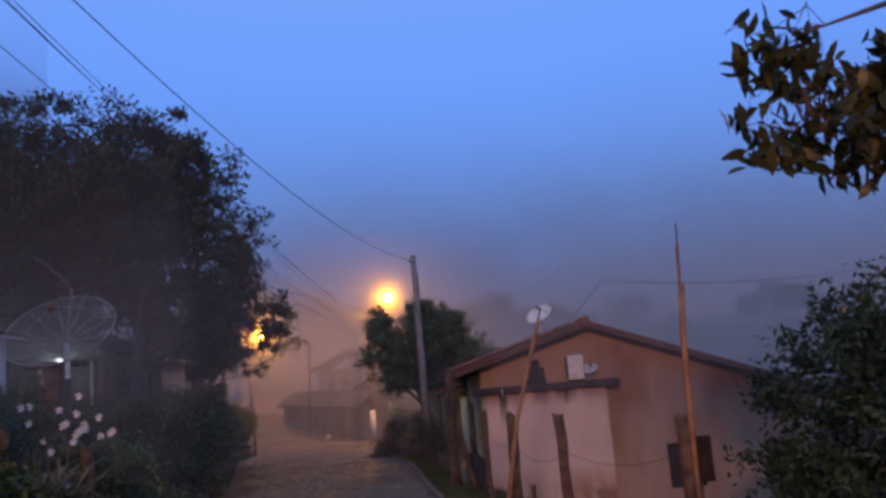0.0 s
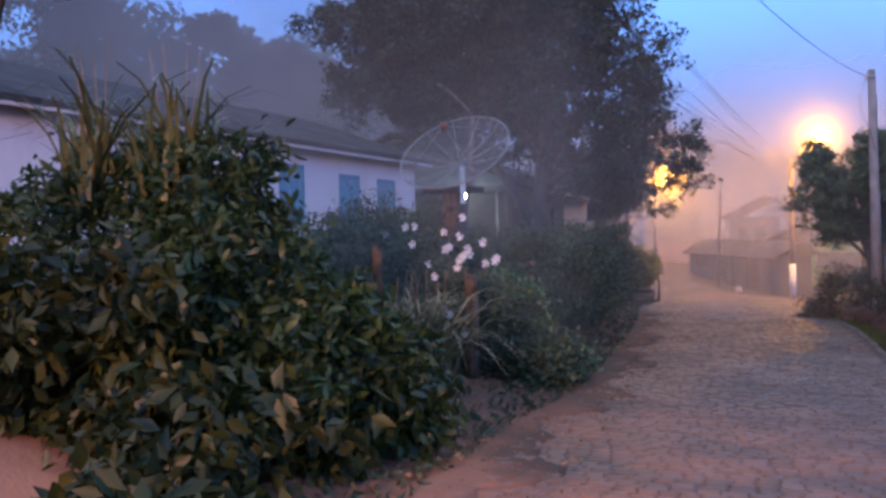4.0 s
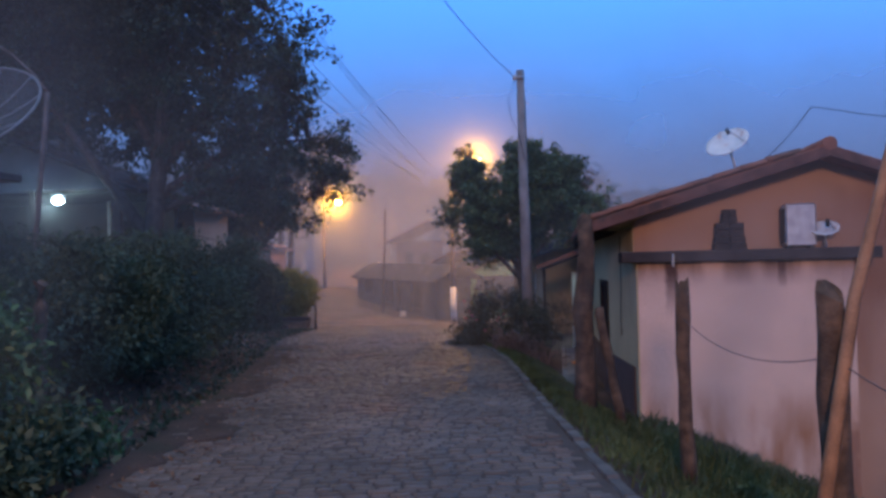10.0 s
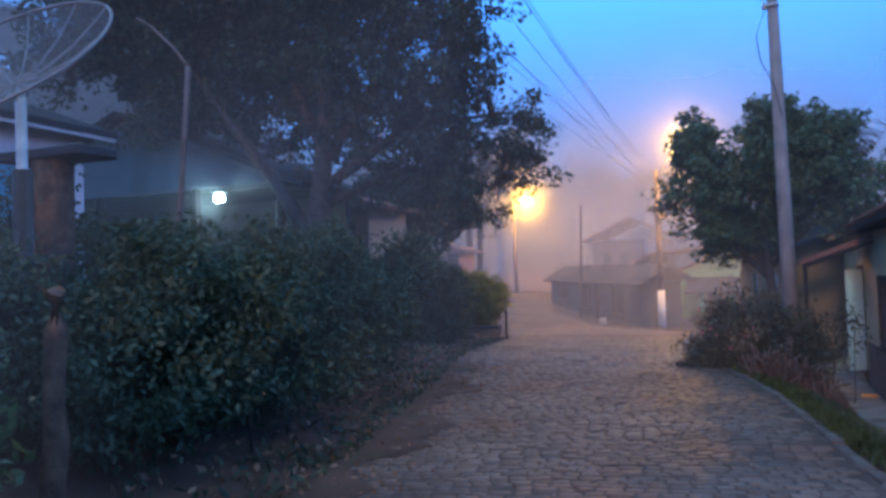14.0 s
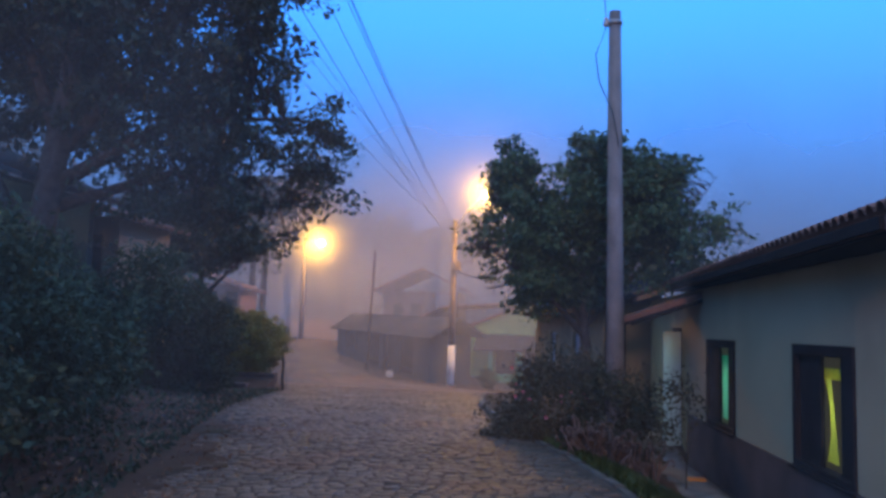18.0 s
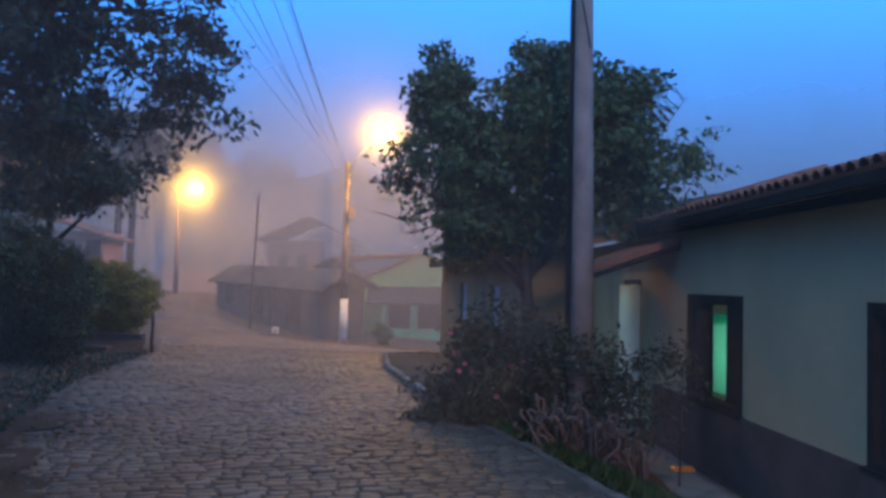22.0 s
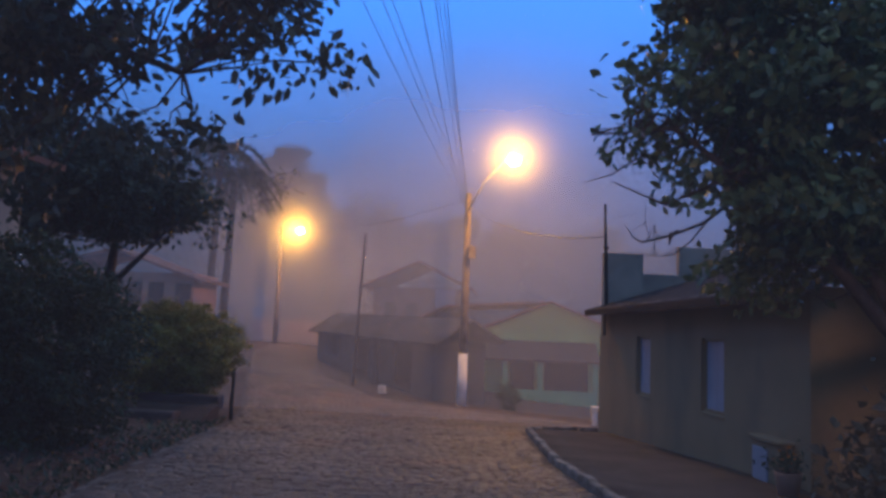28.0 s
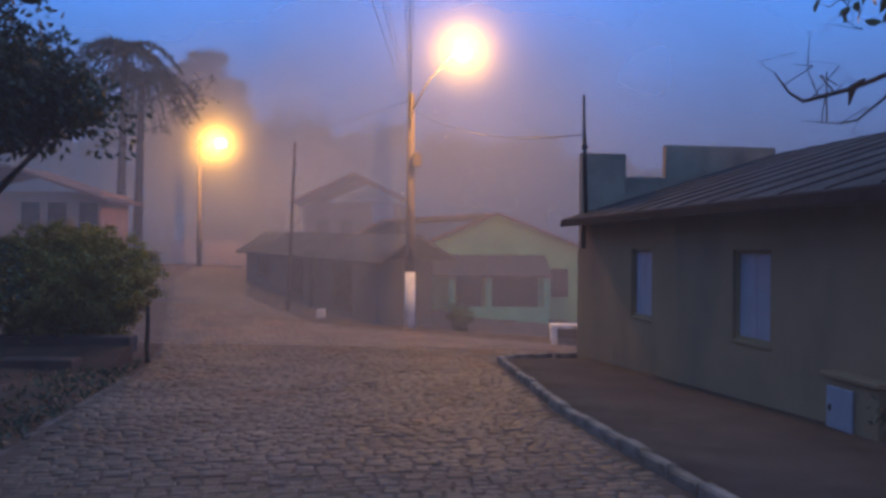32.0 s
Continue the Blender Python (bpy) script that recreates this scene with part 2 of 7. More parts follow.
def dark_patch(mat, cx, half, z0, z1, colour):
    """One dark mark on a wall: a soft-edged patch from z0 (faded) to z1 (full), broken up by noise."""
    n, l = mat.node_tree.nodes, mat.node_tree.links
    bs = n["Principled BSDF"]
    src = bs.inputs["Base Color"].links[0].from_socket
    co = n.new("ShaderNodeTexCoord")
    no = n.new("ShaderNodeTexNoise")
    no.inputs["Scale"].default_value = 7.0
    no.inputs["Detail"].default_value = 5
    l.new(co.outputs["Object"], no.inputs["Vector"])
    mixv = n.new("ShaderNodeVectorMath")
    mixv.operation = "MULTIPLY_ADD"
    mixv.inputs[1].default_value = (half * 0.9, 0.0, half * 0.9)
    l.new(no.outputs["Color"], mixv.inputs[0])
    l.new(co.outputs["Object"], mixv.inputs[2])
    sp = n.new("ShaderNodeSeparateXYZ")
    l.new(mixv.outputs[0], sp.inputs[0])
    off = n.new("ShaderNodeMath")
    off.operation = "SUBTRACT"
    off.inputs[1].default_value = cx + half * 0.45
    l.new(sp.outputs[0], off.inputs[0])
    ab = n.new("ShaderNodeMath")
    ab.operation = "ABSOLUTE"
    l.new(off.outputs[0], ab.inputs[0])
    rx = n.new("ShaderNodeMapRange")
    rx.inputs[1].default_value, rx.inputs[2].default_value = half, half * 0.55
    l.new(ab.outputs[0], rx.inputs[0])
    rz = n.new("ShaderNodeMapRange")
    rz.inputs[1].default_value, rz.inputs[2].default_value = z0, z1
    l.new(sp.outputs[2], rz.inputs[0])
    mu = n.new("ShaderNodeMath")
    mu.operation = "MULTIPLY"
    l.new(rx.outputs[0], mu.inputs[0])
    l.new(rz.outputs[0], mu.inputs[1])
    mx = n.new("ShaderNodeMixRGB")
    mx.inputs[2].default_value = (*colour, 1)
    l.new(mu.outputs[0], mx.inputs[0])
    l.new(src, mx.inputs[1])
    l.new(mx.outputs[0], bs.inputs["Base Color"])


# Drip marks under the slab, one below the spout.
dark_patch(M_PINK, 2.93, 0.11, 1.10, 1.75, (0.10, 0.055, 0.045))
dark_patch(M_PINK, 4.45, 0.07, 1.45, 1.80, (0.14, 0.08, 0.065))
# Browner patch low on the wall's right end.
dark_patch(M_PINK, 5.18, 0.34, -0.25, -0.40, (0.24, 0.135, 0.10))
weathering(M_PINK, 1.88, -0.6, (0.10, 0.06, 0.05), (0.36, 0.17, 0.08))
M_ORANGE = material("ochre_plaster", (0.40, 0.25, 0.17), 0.9, 0.12, 0.9, 0.25, stain=(0.26, 0.13, 0.075), stain_scale=0.7)
M_GREY_WALL = material("pale_grey_plaster", (0.45, 0.35, 0.20), 0.9, 0.10, 0.8, 0.2, stain=(0.32, 0.25, 0.14), stain_scale=0.7, stain_lo=0.55, stain_hi=0.8)
# White gable paint, with tree shade and haze put into the colour.
M_GABLE = material("shaded_white_plaster", (0.13, 0.135, 0.14), 0.9, 0.15, 0.9, 0.2, stain=(0.09, 0.09, 0.09), stain_scale=0.8)
M_BROWN_BAND = material("brown_painted_base", (0.085, 0.055, 0.048), 0.85, 0.3, 1.5, 0.3)
M_BEIGE = material("beige_plaster", (0.34, 0.28, 0.20), 0.9, 0.12, 0.8, 0.25, stain=(0.22, 0.18, 0.13), stain_scale=0.6)
M_OLIVE = material("ochre_yellow_plaster", (0.25, 0.185, 0.105), 0.9, 0.12, 0.8, 0.25, stain=(0.16, 0.13, 0.09), stain_scale=0.6)
M_YELLOW = material("yellow_plaster", (0.50, 0.40, 0.19), 0.9, 0.12, 0.9, 0.25, stain=(0.24, 0.18, 0.10), stain_scale=0.8)
M_GREEN = material("green_plaster", (0.26, 0.42, 0.16), 0.9, 0.12, 0.8, 0.2)
# Near-black colour carries the shade of the porch and unlit far walls.
M_DIM = material("shade_dark_plaster", (0.055, 0.055, 0.050), 0.9, 0.2, 0.8, 0.2)
M_DIRT = material("trodden_dirt", (0.046, 0.036, 0.031), 0.95, 0.35, 1.1, 0.5, fine=30, stain=(0.07, 0.053, 0.042), stain_scale=0.7)
M_TEAL = material("teal_plaster", (0.13, 0.36, 0.24), 0.9, 0.12, 0.8, 0.2)
M_WHITE = material("white_plaster", (0.52, 0.51, 0.54), 0.9, 0.06, 0.8, 0.2, stain=(0.36, 0.34, 0.34), stain_scale=0.6, stain_lo=0.55, stain_hi=0.8)
M_SALMON = material("salmon_plaster", (0.50, 0.27, 0.17), 0.9, 0.12, 0.8, 0.2)
# Salmon plaster darkened in colour for a front out of the light.
M_FAR_WALL = material("dimmed_salmon_plaster", (0.20, 0.125, 0.095), 0.9, 0.15, 0.8, 0.2, stain=(0.12, 0.08, 0.065), stain_scale=0.7)
M_PARAPET = material("weathered_render", (0.25, 0.195, 0.14), 0.9, 0.3, 1.2, 0.4, stain=(0.10, 0.085, 0.07), stain_scale=1.0)
M_TILE = material("clay_roof_tile", (0.17, 0.075, 0.050), 0.85, 0.35, 1.2, 0.4, per_object=0.25, stain=(0.075, 0.055, 0.045), stain_scale=1.2)
M_TILES = material("clay_roof_tiles", (0.20, 0.09, 0.06), 0.85, 0.35, 1.2, 0.4, per_island=0.25, stain=(0.075, 0.055, 0.045), stain_scale=1.2)
M_DARK_TILES = material("dark_fibre_cement", (0.038, 0.038, 0.042), 0.9, 0.3, 1.2, 0.3, per_island=0.12, stain=(0.022, 0.022, 0.022), spec=0.1)
M_SLAB = material("mossy_slab", (0.048, 0.037, 0.034), 0.9, 0.4, 2.5, 0.5)
M_WOOD = material("weathered_wood", (0.062, 0.038, 0.025), 0.85, 0.4, 7, 0.6, tint=(0.14, 0.085, 0.052), fine=45, stain=(0.045, 0.036, 0.028), stain_scale=4)
M_BARGE = material("red_brown_timber", (0.115, 0.058, 0.045), 0.85, 0.35, 4, 0.4, stain=(0.05, 0.035, 0.03), stain_scale=3)
M_WOOD_DARK = material("dark_stained_wood", (0.026, 0.018, 0.017), 0.85, 0.3, 5, 0.3, spec=0.1)
M_BAMBOO = material("bamboo", (0.27, 0.145, 0.075), 0.6, 0.3, 6, 0.3, stain=(0.10, 0.055, 0.035), stain_scale=4)
M_POLE = material("concrete_pole", (0.23, 0.20, 0.185), 0.85, 0.25, 2, 0.4, stain=(0.10, 0.085, 0.075), stain_scale=2.5)
# Pole concrete darkened in colour; lamp posts get their hood's shade this way.
M_POLE_DARK = material("dimmed_stained_concrete", (0.13, 0.105, 0.095), 0.9, 0.25, 2, 0.4, stain=(0.07, 0.055, 0.05), stain_scale=2.5)
M_POLE_WHITE = material("whitewash", (0.62, 0.60, 0.57), 0.85, 0.15, 4, 0.3, stain=(0.3, 0.26, 0.22), stain_scale=4)
M_STEEL = material("galvanised_steel", (0.40, 0.41, 0.43), 0.5, 0.2, 8, 0.1, metal=0.6)
M_DISH = material("dish_mesh", (0.17, 0.175, 0.185), 0.55, 0.15, 10, 0.1, metal=0.35)
M_DISH_WHITE = material("white_painted_dish", (0.66, 0.64, 0.62), 0.5, 0.12, 6, 0.1, stain=(0.40, 0.22, 0.15), stain_scale=9, stain_lo=0.6)
M_BLACK = material("black_metal", (0.020, 0.019, 0.021), 0.5, 0.3, 8, 0.1)
M_BLUE_SHUTTER = material("blue_painted_shutter", (0.085, 0.23, 0.33), 0.6, 0.15, 5, 0.2)
M_PALE_SHUTTER = material("pale_blue_white_shutter", (0.29, 0.31, 0.39), 0.55, 0.1, 4, 0.15)
# Near-black colour stands in for the darkness inside the far row.
M_DARKROOM = material("interior_darkness", (0.012, 0.011, 0.012), 0.9, 0.2, 3, 0.0)
def cloth_material(name, colour):
    """Thin cloth or frosted glass that lets light through."""
    m = material(name, colour, 0.9, 0.12, 8, 0.15)
    n, l = m.node_tree.nodes, m.node_tree.links
    tr = n.new("ShaderNodeBsdfTranslucent")
    tr.inputs[0].default_value = (*colour, 1)
    ms = n.new("ShaderNodeMixShader")
    ms.inputs[0].default_value = 0.65
    l.new(n["Principled BSDF"].outputs[0], ms.inputs[1])
    l.new(tr.outputs[0], ms.inputs[2])
    l.new(ms.outputs[0], n["Material Output"].inputs[0])
    return m


M_CLOTH_YELLOW = cloth_material("yellow_curtain", (0.70, 0.64, 0.05))
M_CLOTH_GREEN = cloth_material("green_curtain", (0.34, 0.64, 0.38))
M_FROST = cloth_material("frosted_mint_pane", (0.64, 0.71, 0.68))
M_DOOR_PALE = material("pale_mint_door", (0.60, 0.68, 0.62), 0.6, 0.08, 4, 0.1)
M_BARK = material("bark", (0.062, 0.048, 0.040), 0.9, 0.4, 5, 0.7, fine=30)
M_PETAL = material("white_petal", (0.80, 0.78, 0.80), 0.6, 0.05, 10, 0.0)
M_PETAL_PINK = material("pink_petal", (0.62, 0.22, 0.27), 0.6, 0.15, 10, 0.0)
M_WIRE = material("cable_sheath", (0.045, 0.048, 0.058), 0.6, 0.1, 10, 0.0)
M_TRASH = material("orange_plastic", (0.65, 0.22, 0.03), 0.5, 0.1, 8, 0.1)
def dusted(mat):
    """Red soil washed over the paving near the bend of the street."""
    n, l = mat.node_tree.nodes, mat.node_tree.links
    bs = n["Principled BSDF"]
    src = bs.inputs["Base Color"].links[0].from_socket
    co = n.new("ShaderNodeTexCoord")
    sp = n.new("ShaderNodeSeparateXYZ")
    l.new(co.outputs["Object"], sp.inputs[0])
    ra = n.new("ShaderNodeMapRange")
    ra.inputs[1].default_value, ra.inputs[2].default_value = 9.5, 2.5
    l.new(sp.outputs[1], ra.inputs[0])
    no = n.new("ShaderNodeTexNoise")
    no.inputs["Scale"].default_value = 0.9
    no.inputs["Detail"].default_value = 8
    l.new(co.outputs["Object"], no.inputs["Vector"])
    rn = n.new("ShaderNodeMapRange")
    rn.inputs[1].default_value, rn.inputs[2].default_value = 0.38, 0.58
    l.new(no.outputs[0], rn.inputs[0])
    mu = n.new("ShaderNodeMath")
    mu.operation = "MULTIPLY"
    l.new(ra.outputs[0], mu.inputs[0])
    l.new(rn.outputs[0], mu.inputs[1])
    mx = n.new("ShaderNodeMixRGB")
    mx.inputs[2].default_value = (0.26, 0.115, 0.075, 1)
    l.new(mu.outputs[0], mx.inputs[0])
    l.new(src, mx.inputs[1])
    l.new(mx.outputs[0], bs.inputs["Base Color"])


dusted(M_COBBLE)
dusted(M_JOINT)
dusted(M_SOIL)
L_BIG = leaf_material("leaf_dark_broad", (0.030, 0.042, 0.027), (0.056, 0.068, 0.040), rough=0.55)
L_CITRUS = leaf_material("leaf_citrus", (0.052, 0.08, 0.034), (0.095, 0.125, 0.046), rough=0.35)
L_HEDGE = leaf_material("leaf_hedge_dark", (0.030, 0.046, 0.024), (0.050, 0.068, 0.030), rough=0.55)
L_TOPIARY = leaf_material("leaf_topiary", (0.19, 0.165, 0.035), (0.29, 0.245, 0.055))
L_ROSE = leaf_material("leaf_rose", (0.050, 0.050, 0.028), (0.095, 0.078, 0.048), rough=0.6)
L_WEED = leaf_material("leaf_weeds", (0.034, 0.052, 0.033), (0.066, 0.086, 0.048), rough=0.6)
L_GREEN_WEED = leaf_material("leaf_fresh_weeds", (0.030, 0.075, 0.025), (0.070, 0.125, 0.040))
L_BLADE = leaf_material("leaf_dark_blade", (0.045, 0.055, 0.022), (0.13, 0.12, 0.05))
L_SHRUB = leaf_material("leaf_shrub_broad", (0.014, 0.030, 0.012), (0.038, 0.058, 0.015), rough=0.45)
L_CANE = leaf_material("leaf_grass_blade", (0.16, 0.14, 0.075), (0.26, 0.21, 0.12))
L_GRASS = leaf_material("leaf_grass", (0.055, 0.075, 0.026), (0.105, 0.115, 0.045))
L_DRY = leaf_material("leaf_dry", (0.15, 0.085, 0.055), (0.26, 0.16, 0.10))
L_CURL = leaf_material("withered_pink_stalk", (0.13, 0.085, 0.07), (0.22, 0.15, 0.125))
L_AVOCADO = leaf_material("leaf_large_glossy", (0.012, 0.022, 0.007), (0.048, 0.046, 0.011), rough=0.45)
G_SODIUM = glow_material("sodium_bulb", (1.0, 0.55, 0.14), 50)
G_FAR = glow_material("distant_sodium_bulb", (1.0, 0.36, 0.08), 9)
G_WHITE = glow_material("fluorescent_bulb", (0.85, 1.0, 0.95), 40)


# ---- building helpers ----
def empty(name, place, label, category, group="", kind=""):
    ob = new(name)
    ob.location = place
    ob.empty_display_size = 0.2
    return tagged(ob, label, category, group, kind)


def link(name, mesh, mat, parent=None, label=""):
    if mat and not mesh.materials:
        mesh.materials.append(mat)
    ob = new(name, mesh)
    if parent is not None:
        ob.parent = parent
        if parent.parent is None:
            ob.matrix_parent_inverse = Matrix.Translation(-parent.location)
    if label:
        ob["label"] = label
    return ob


def part(name, bm, mat, parent=None, label=""):
    mesh = bpy.data.meshes.new(name)
    bm.normal_update()
    bm.to_mesh(mesh)
    bm.free()
    return link(name, mesh, mat, parent, label)


def box(x0, y0, z0, x1, y1, z1, bevel=0.0, bm=None, turn=None):
    bm = bm or bmesh.new()
    m = Matrix.Translation(((x0 + x1) / 2, (y0 + y1) / 2, (z0 + z1) / 2))
    if turn is not None:
        m = m @ turn
    r = bmesh.ops.create_cube(bm, size=1.0, matrix=m @ Matrix.Diagonal((abs(x1 - x0), abs(y1 - y0), abs(z1 - z0), 1)))
    if bevel:
        edges = list({e for v in r["verts"] for e in v.link_edges})
        bmesh.ops.bevel(bm, geom=edges, offset=bevel, segments=1, affect="EDGES")
    return bm


def prism(points, axis, a, b, bm=None):
    """A flat outline of (u, v) points drawn out along an axis from a to b."""
    bm = bm or bmesh.new()
    def at(u, v, w):
        return {"x": (w, u, v), "y": (u, w, v), "z": (u, v, w)}[axis]
    lo = [bm.verts.new(at(u, v, a)) for u, v in points]
    hi = [bm.verts.new(at(u, v, b)) for u, v in points]
    bm.faces.new(lo)
    bm.faces.new(hi)
    k = len(points)
    for i in range(k):
        bm.faces.new((lo[i], lo[(i + 1) % k], hi[(i + 1) % k], hi[i]))
    bmesh.ops.recalc_face_normals(bm, faces=bm.faces[:])
    return bm


def tube(points, radii, sides=8, bm=None, wobble=0.0, seed=0):
    """A tapered round bar along a line of points."""
    bm = bm or bmesh.new()
    rnd = random.Random(seed)
    pts = [Vector(p) for p in points]
    rings = []
    for i, p in enumerate(pts):
        d = (pts[min(i + 1, len(pts) - 1)] - pts[max(i - 1, 0)]).normalized()
        u = d.orthogonal().normalized() if abs(d.z) > 0.99 else d.cross(Vector((0, 0, 1))).normalized()
        v = d.cross(u)
        r = radii[i] if isinstance(radii, (list, tuple)) else radii
        ring = []
        for k in range(sides):
            a = 2 * math.pi * k / sides
            rr = r * (1 + wobble * rnd.uniform(-1, 1))
            ring.append(bm.verts.new(p + u * math.cos(a) * rr + v * math.sin(a) * rr))
        rings.append(ring)
    for a, b in zip(rings, rings[1:]):
        for k in range(sides):
            f = bm.faces.new((a[k], a[(k + 1) % sides], b[(k + 1) % sides], b[k]))
            f.smooth = True
    bm.faces.new(list(reversed(rings[0])))
    bm.faces.new(rings[-1])
    return bm


def sphere(c, r, bm=None, squash=1.0):
    bm = bm or bmesh.new()
    bmesh.ops.create_uvsphere(bm, u_segments=12, v_segments=8, radius=r, matrix=Matrix.Translation(c) @ Matrix.Diagonal((1, 1, squash, 1)))
    return bm


def wall_with_holes(axis, at, thick, u0, u1, z0, z1, holes, bm=None, top=None):
    """A wall in the plane axis = at, from u0 to u1 and z0 to z1, with openings (ua, ub, za, zb). Pieces are cut round the openings."""
    bm = bm or bmesh.new()
    us = sorted({u0, u1, *[h[0] for h in holes], *[h[1] for h in holes]})
    zs = sorted({z0, z1, *[h[2] for h in holes], *[h[3] for h in holes]})
    for ua, ub in zip(us, us[1:]):
        for za, zb in zip(zs, zs[1:]):
            cu, cz = (ua + ub) / 2, (za + zb) / 2
            if any(h[0] < cu < h[1] and h[2] < cz < h[3] for h in holes):
                continue
            if axis == "x":
                box(at, ua, za, at + thick, ub, zb, bm=bm)
            else:
                box(ua, at, za, ub, at + thick, zb, bm=bm)
    bmesh.ops.remove_doubles(bm, verts=bm.verts[:], dist=0.0005)
    return bm


def frame_ring(x0, x1, y0, y1, z0, z1, side, low, high):
    """A frame standing in a wall across x: one connected ring round an opening."""
    bm = bmesh.new()
    outer = [(y0, z0), (y1, z0), (y1, z1), (y0, z1)]
    inner = [(y0 + side, z0 + low), (y1 - side, z0 + low), (y1 - side, z1 - high), (y0 + side, z1 - high)]
    vs = [[bm.verts.new((x, y, z)) for y, z in loop] for x in (x0, x1) for loop in (outer, inner)]
    for k in range(4):
        j = (k + 1) % 4
        for a, c in ((0, 1), (1, 3), (3, 2), (2, 0)):
            bm.faces.new((vs[a][k], vs[a][j], vs[c][j], vs[c][k]))
    bmesh.ops.recalc_face_normals(bm, faces=bm.faces[:])
    bmesh.ops.bevel(bm, geom=bm.edges[:], offset=0.004, segments=1, affect="EDGES")
    return bm


def mesh_from_arrays(name, verts, faces, mat):
    me = bpy.data.meshes.new(name)
    verts = np.asarray(verts, dtype=np.float32)
    faces = np.asarray(faces, dtype=np.int32)
    k = faces.shape[1]
    me.vertices.add(len(verts))
    me.vertices.foreach_set("co", verts.ravel())
    me.loops.add(faces.size)
    me.loops.foreach_set("vertex_index", faces.ravel())
    me.polygons.add(len(faces))
    me.polygons.foreach_set("loop_start", np.arange(0, faces.size, k, dtype=np.int32))
    me.polygons.foreach_set("loop_total", np.full(len(faces), k, dtype=np.int32))
    me.update(calc_edges=True)
    me.materials.append(mat)
    return me


def leaves(name, points, size, mat, rng, aspect=0.5, droop=0.35, outward=None, fold=0.25, fine=False):
    """Many small folded leaves, each two triangles, at the given points."""
    n = len(points)
    p = np.asarray(points, dtype=np.float64)
    d = rng.normal(size=(n, 3))
    if outward is not None:
        d += outward * 0.9
    d[:, 2] -= droop
    d /= np.linalg.norm(d, axis=1)[:, None] + 1e-9
    s = np.cross(d, rng.normal(size=(n, 3)))
    s /= np.linalg.norm(s, axis=1)[:, None] + 1e-9
    up = np.cross(s, d)
    ln = size * rng.uniform(0.6, 1.25, size=(n, 1))
    base = p - d * ln * 0.5
    tip = p + d * ln * 0.5
    wide = ln * aspect * 0.5
    lift = up * ln * fold * 0.3
    idx = np.arange(n)
    if fine:
        lo, hi = p - d * ln * 0.2, p + d * ln * 0.16
        sag = up * ln * 0.05
        verts = np.stack([base, lo + s * wide * 0.85 + lift, hi + s * wide * 0.9 + lift - sag, tip - 2 * sag, hi - s * wide * 0.9 + lift - sag, lo - s * wide * 0.85 + lift], axis=1).reshape(-1, 3)
        i = idx * 6
        faces = np.concatenate([np.stack([i, i + 1, i + 5], 1), np.stack([i + 1, i + 2, i + 5], 1), np.stack([i + 5, i + 2, i + 4], 1), np.stack([i + 2, i + 3, i + 4], 1)])
    else:
        mid = p - d * ln * 0.08
        verts = np.stack([base, mid + s * wide + lift, tip, mid - s * wide + lift], axis=1).reshape(-1, 3)
        i = idx * 4
        faces = np.concatenate([np.stack([i, i + 1, i + 2], 1), np.stack([i, i + 2, i + 3], 1)])
    return mesh_from_arrays(name, verts, faces, mat)


def clump_points(rng, blobs, count, spread=0.35, clumps=60, hollow=0.55):
    """Points for leaves: clumps on the outer part of the given ellipsoids (x, y, z, rx, ry, rz), leaves scattered round each clump."""
    vol = np.array([b[3] * b[4] * b[5] for b in blobs]) ** 0.67
    pick = rng.choice(len(blobs), size=clumps, p=vol / vol.sum())
    b = np.array(blobs)[pick]
    d = rng.normal(size=(clumps, 3))
    d /= np.linalg.norm(d, axis=1)[:, None]
    r = rng.uniform(hollow, 1.0, size=(clumps, 1))
    centre = b[:, :3] + d * b[:, 3:] * r
    w = rng.integers(0, clumps, size=count)
    off = np.clip(rng.normal(size=(count, 3)), -1.7, 1.7) * spread * rng.uniform(0.5, 1.3, size=(clumps, 1))[w]
    off[:, 2] *= 0.75
    return centre[w] + off, d[w], centre


def twigs(name, bones, centres, radius, rng, parent):
    """Thin crooked twigs from the nearest limb out to each clump of leaves."""
    pool = []
    for line in bones:
        pts = [np.array(p) for p in line]
        for a, c in zip(pts, pts[1:]):
            pool += [a + (c - a) * f for f in np.linspace(0.2, 1, 6)]
    pool = np.array(pool)
    verts, faces = [], []
    for c in centres:
        d = np.linalg.norm(pool - c, axis=1) + 0.8 * np.maximum(0, pool[:, 2] - c[2])
        a = pool[int(np.argmin(d + rng.uniform(0, 0.35, len(pool))))]
        line = [a, a + (c - a) * 0.4 + rng.normal(size=3) * 0.07 + [0, 0, 0.06], a + (c - a) * 0.75 + rng.normal(size=3) * 0.06 + [0, 0, 0.05], c + (c - a) * 0.12]
        way = (c - a) / (np.linalg.norm(c - a) + 1e-6)
        u = np.cross(way, [0.3, 0.2, 1.0])
        u /= np.linalg.norm(u) + 1e-6
        v = np.cross(way, u)
        base = len(verts)
        for k, p in enumerate(line):
            q = radius * (1 - 0.28 * k)
            verts += [p + u * q, p + v * q, p - (u + v) * q * 0.7]
        for k in range(3):
            i = base + 3 * k
            faces += [(i, i + 1, i + 4, i + 3), (i + 1, i + 2, i + 5, i + 4), (i + 2, i, i + 3, i + 5)]
    return link(name, mesh_from_arrays(name, verts, faces, M_BARK), None, parent)


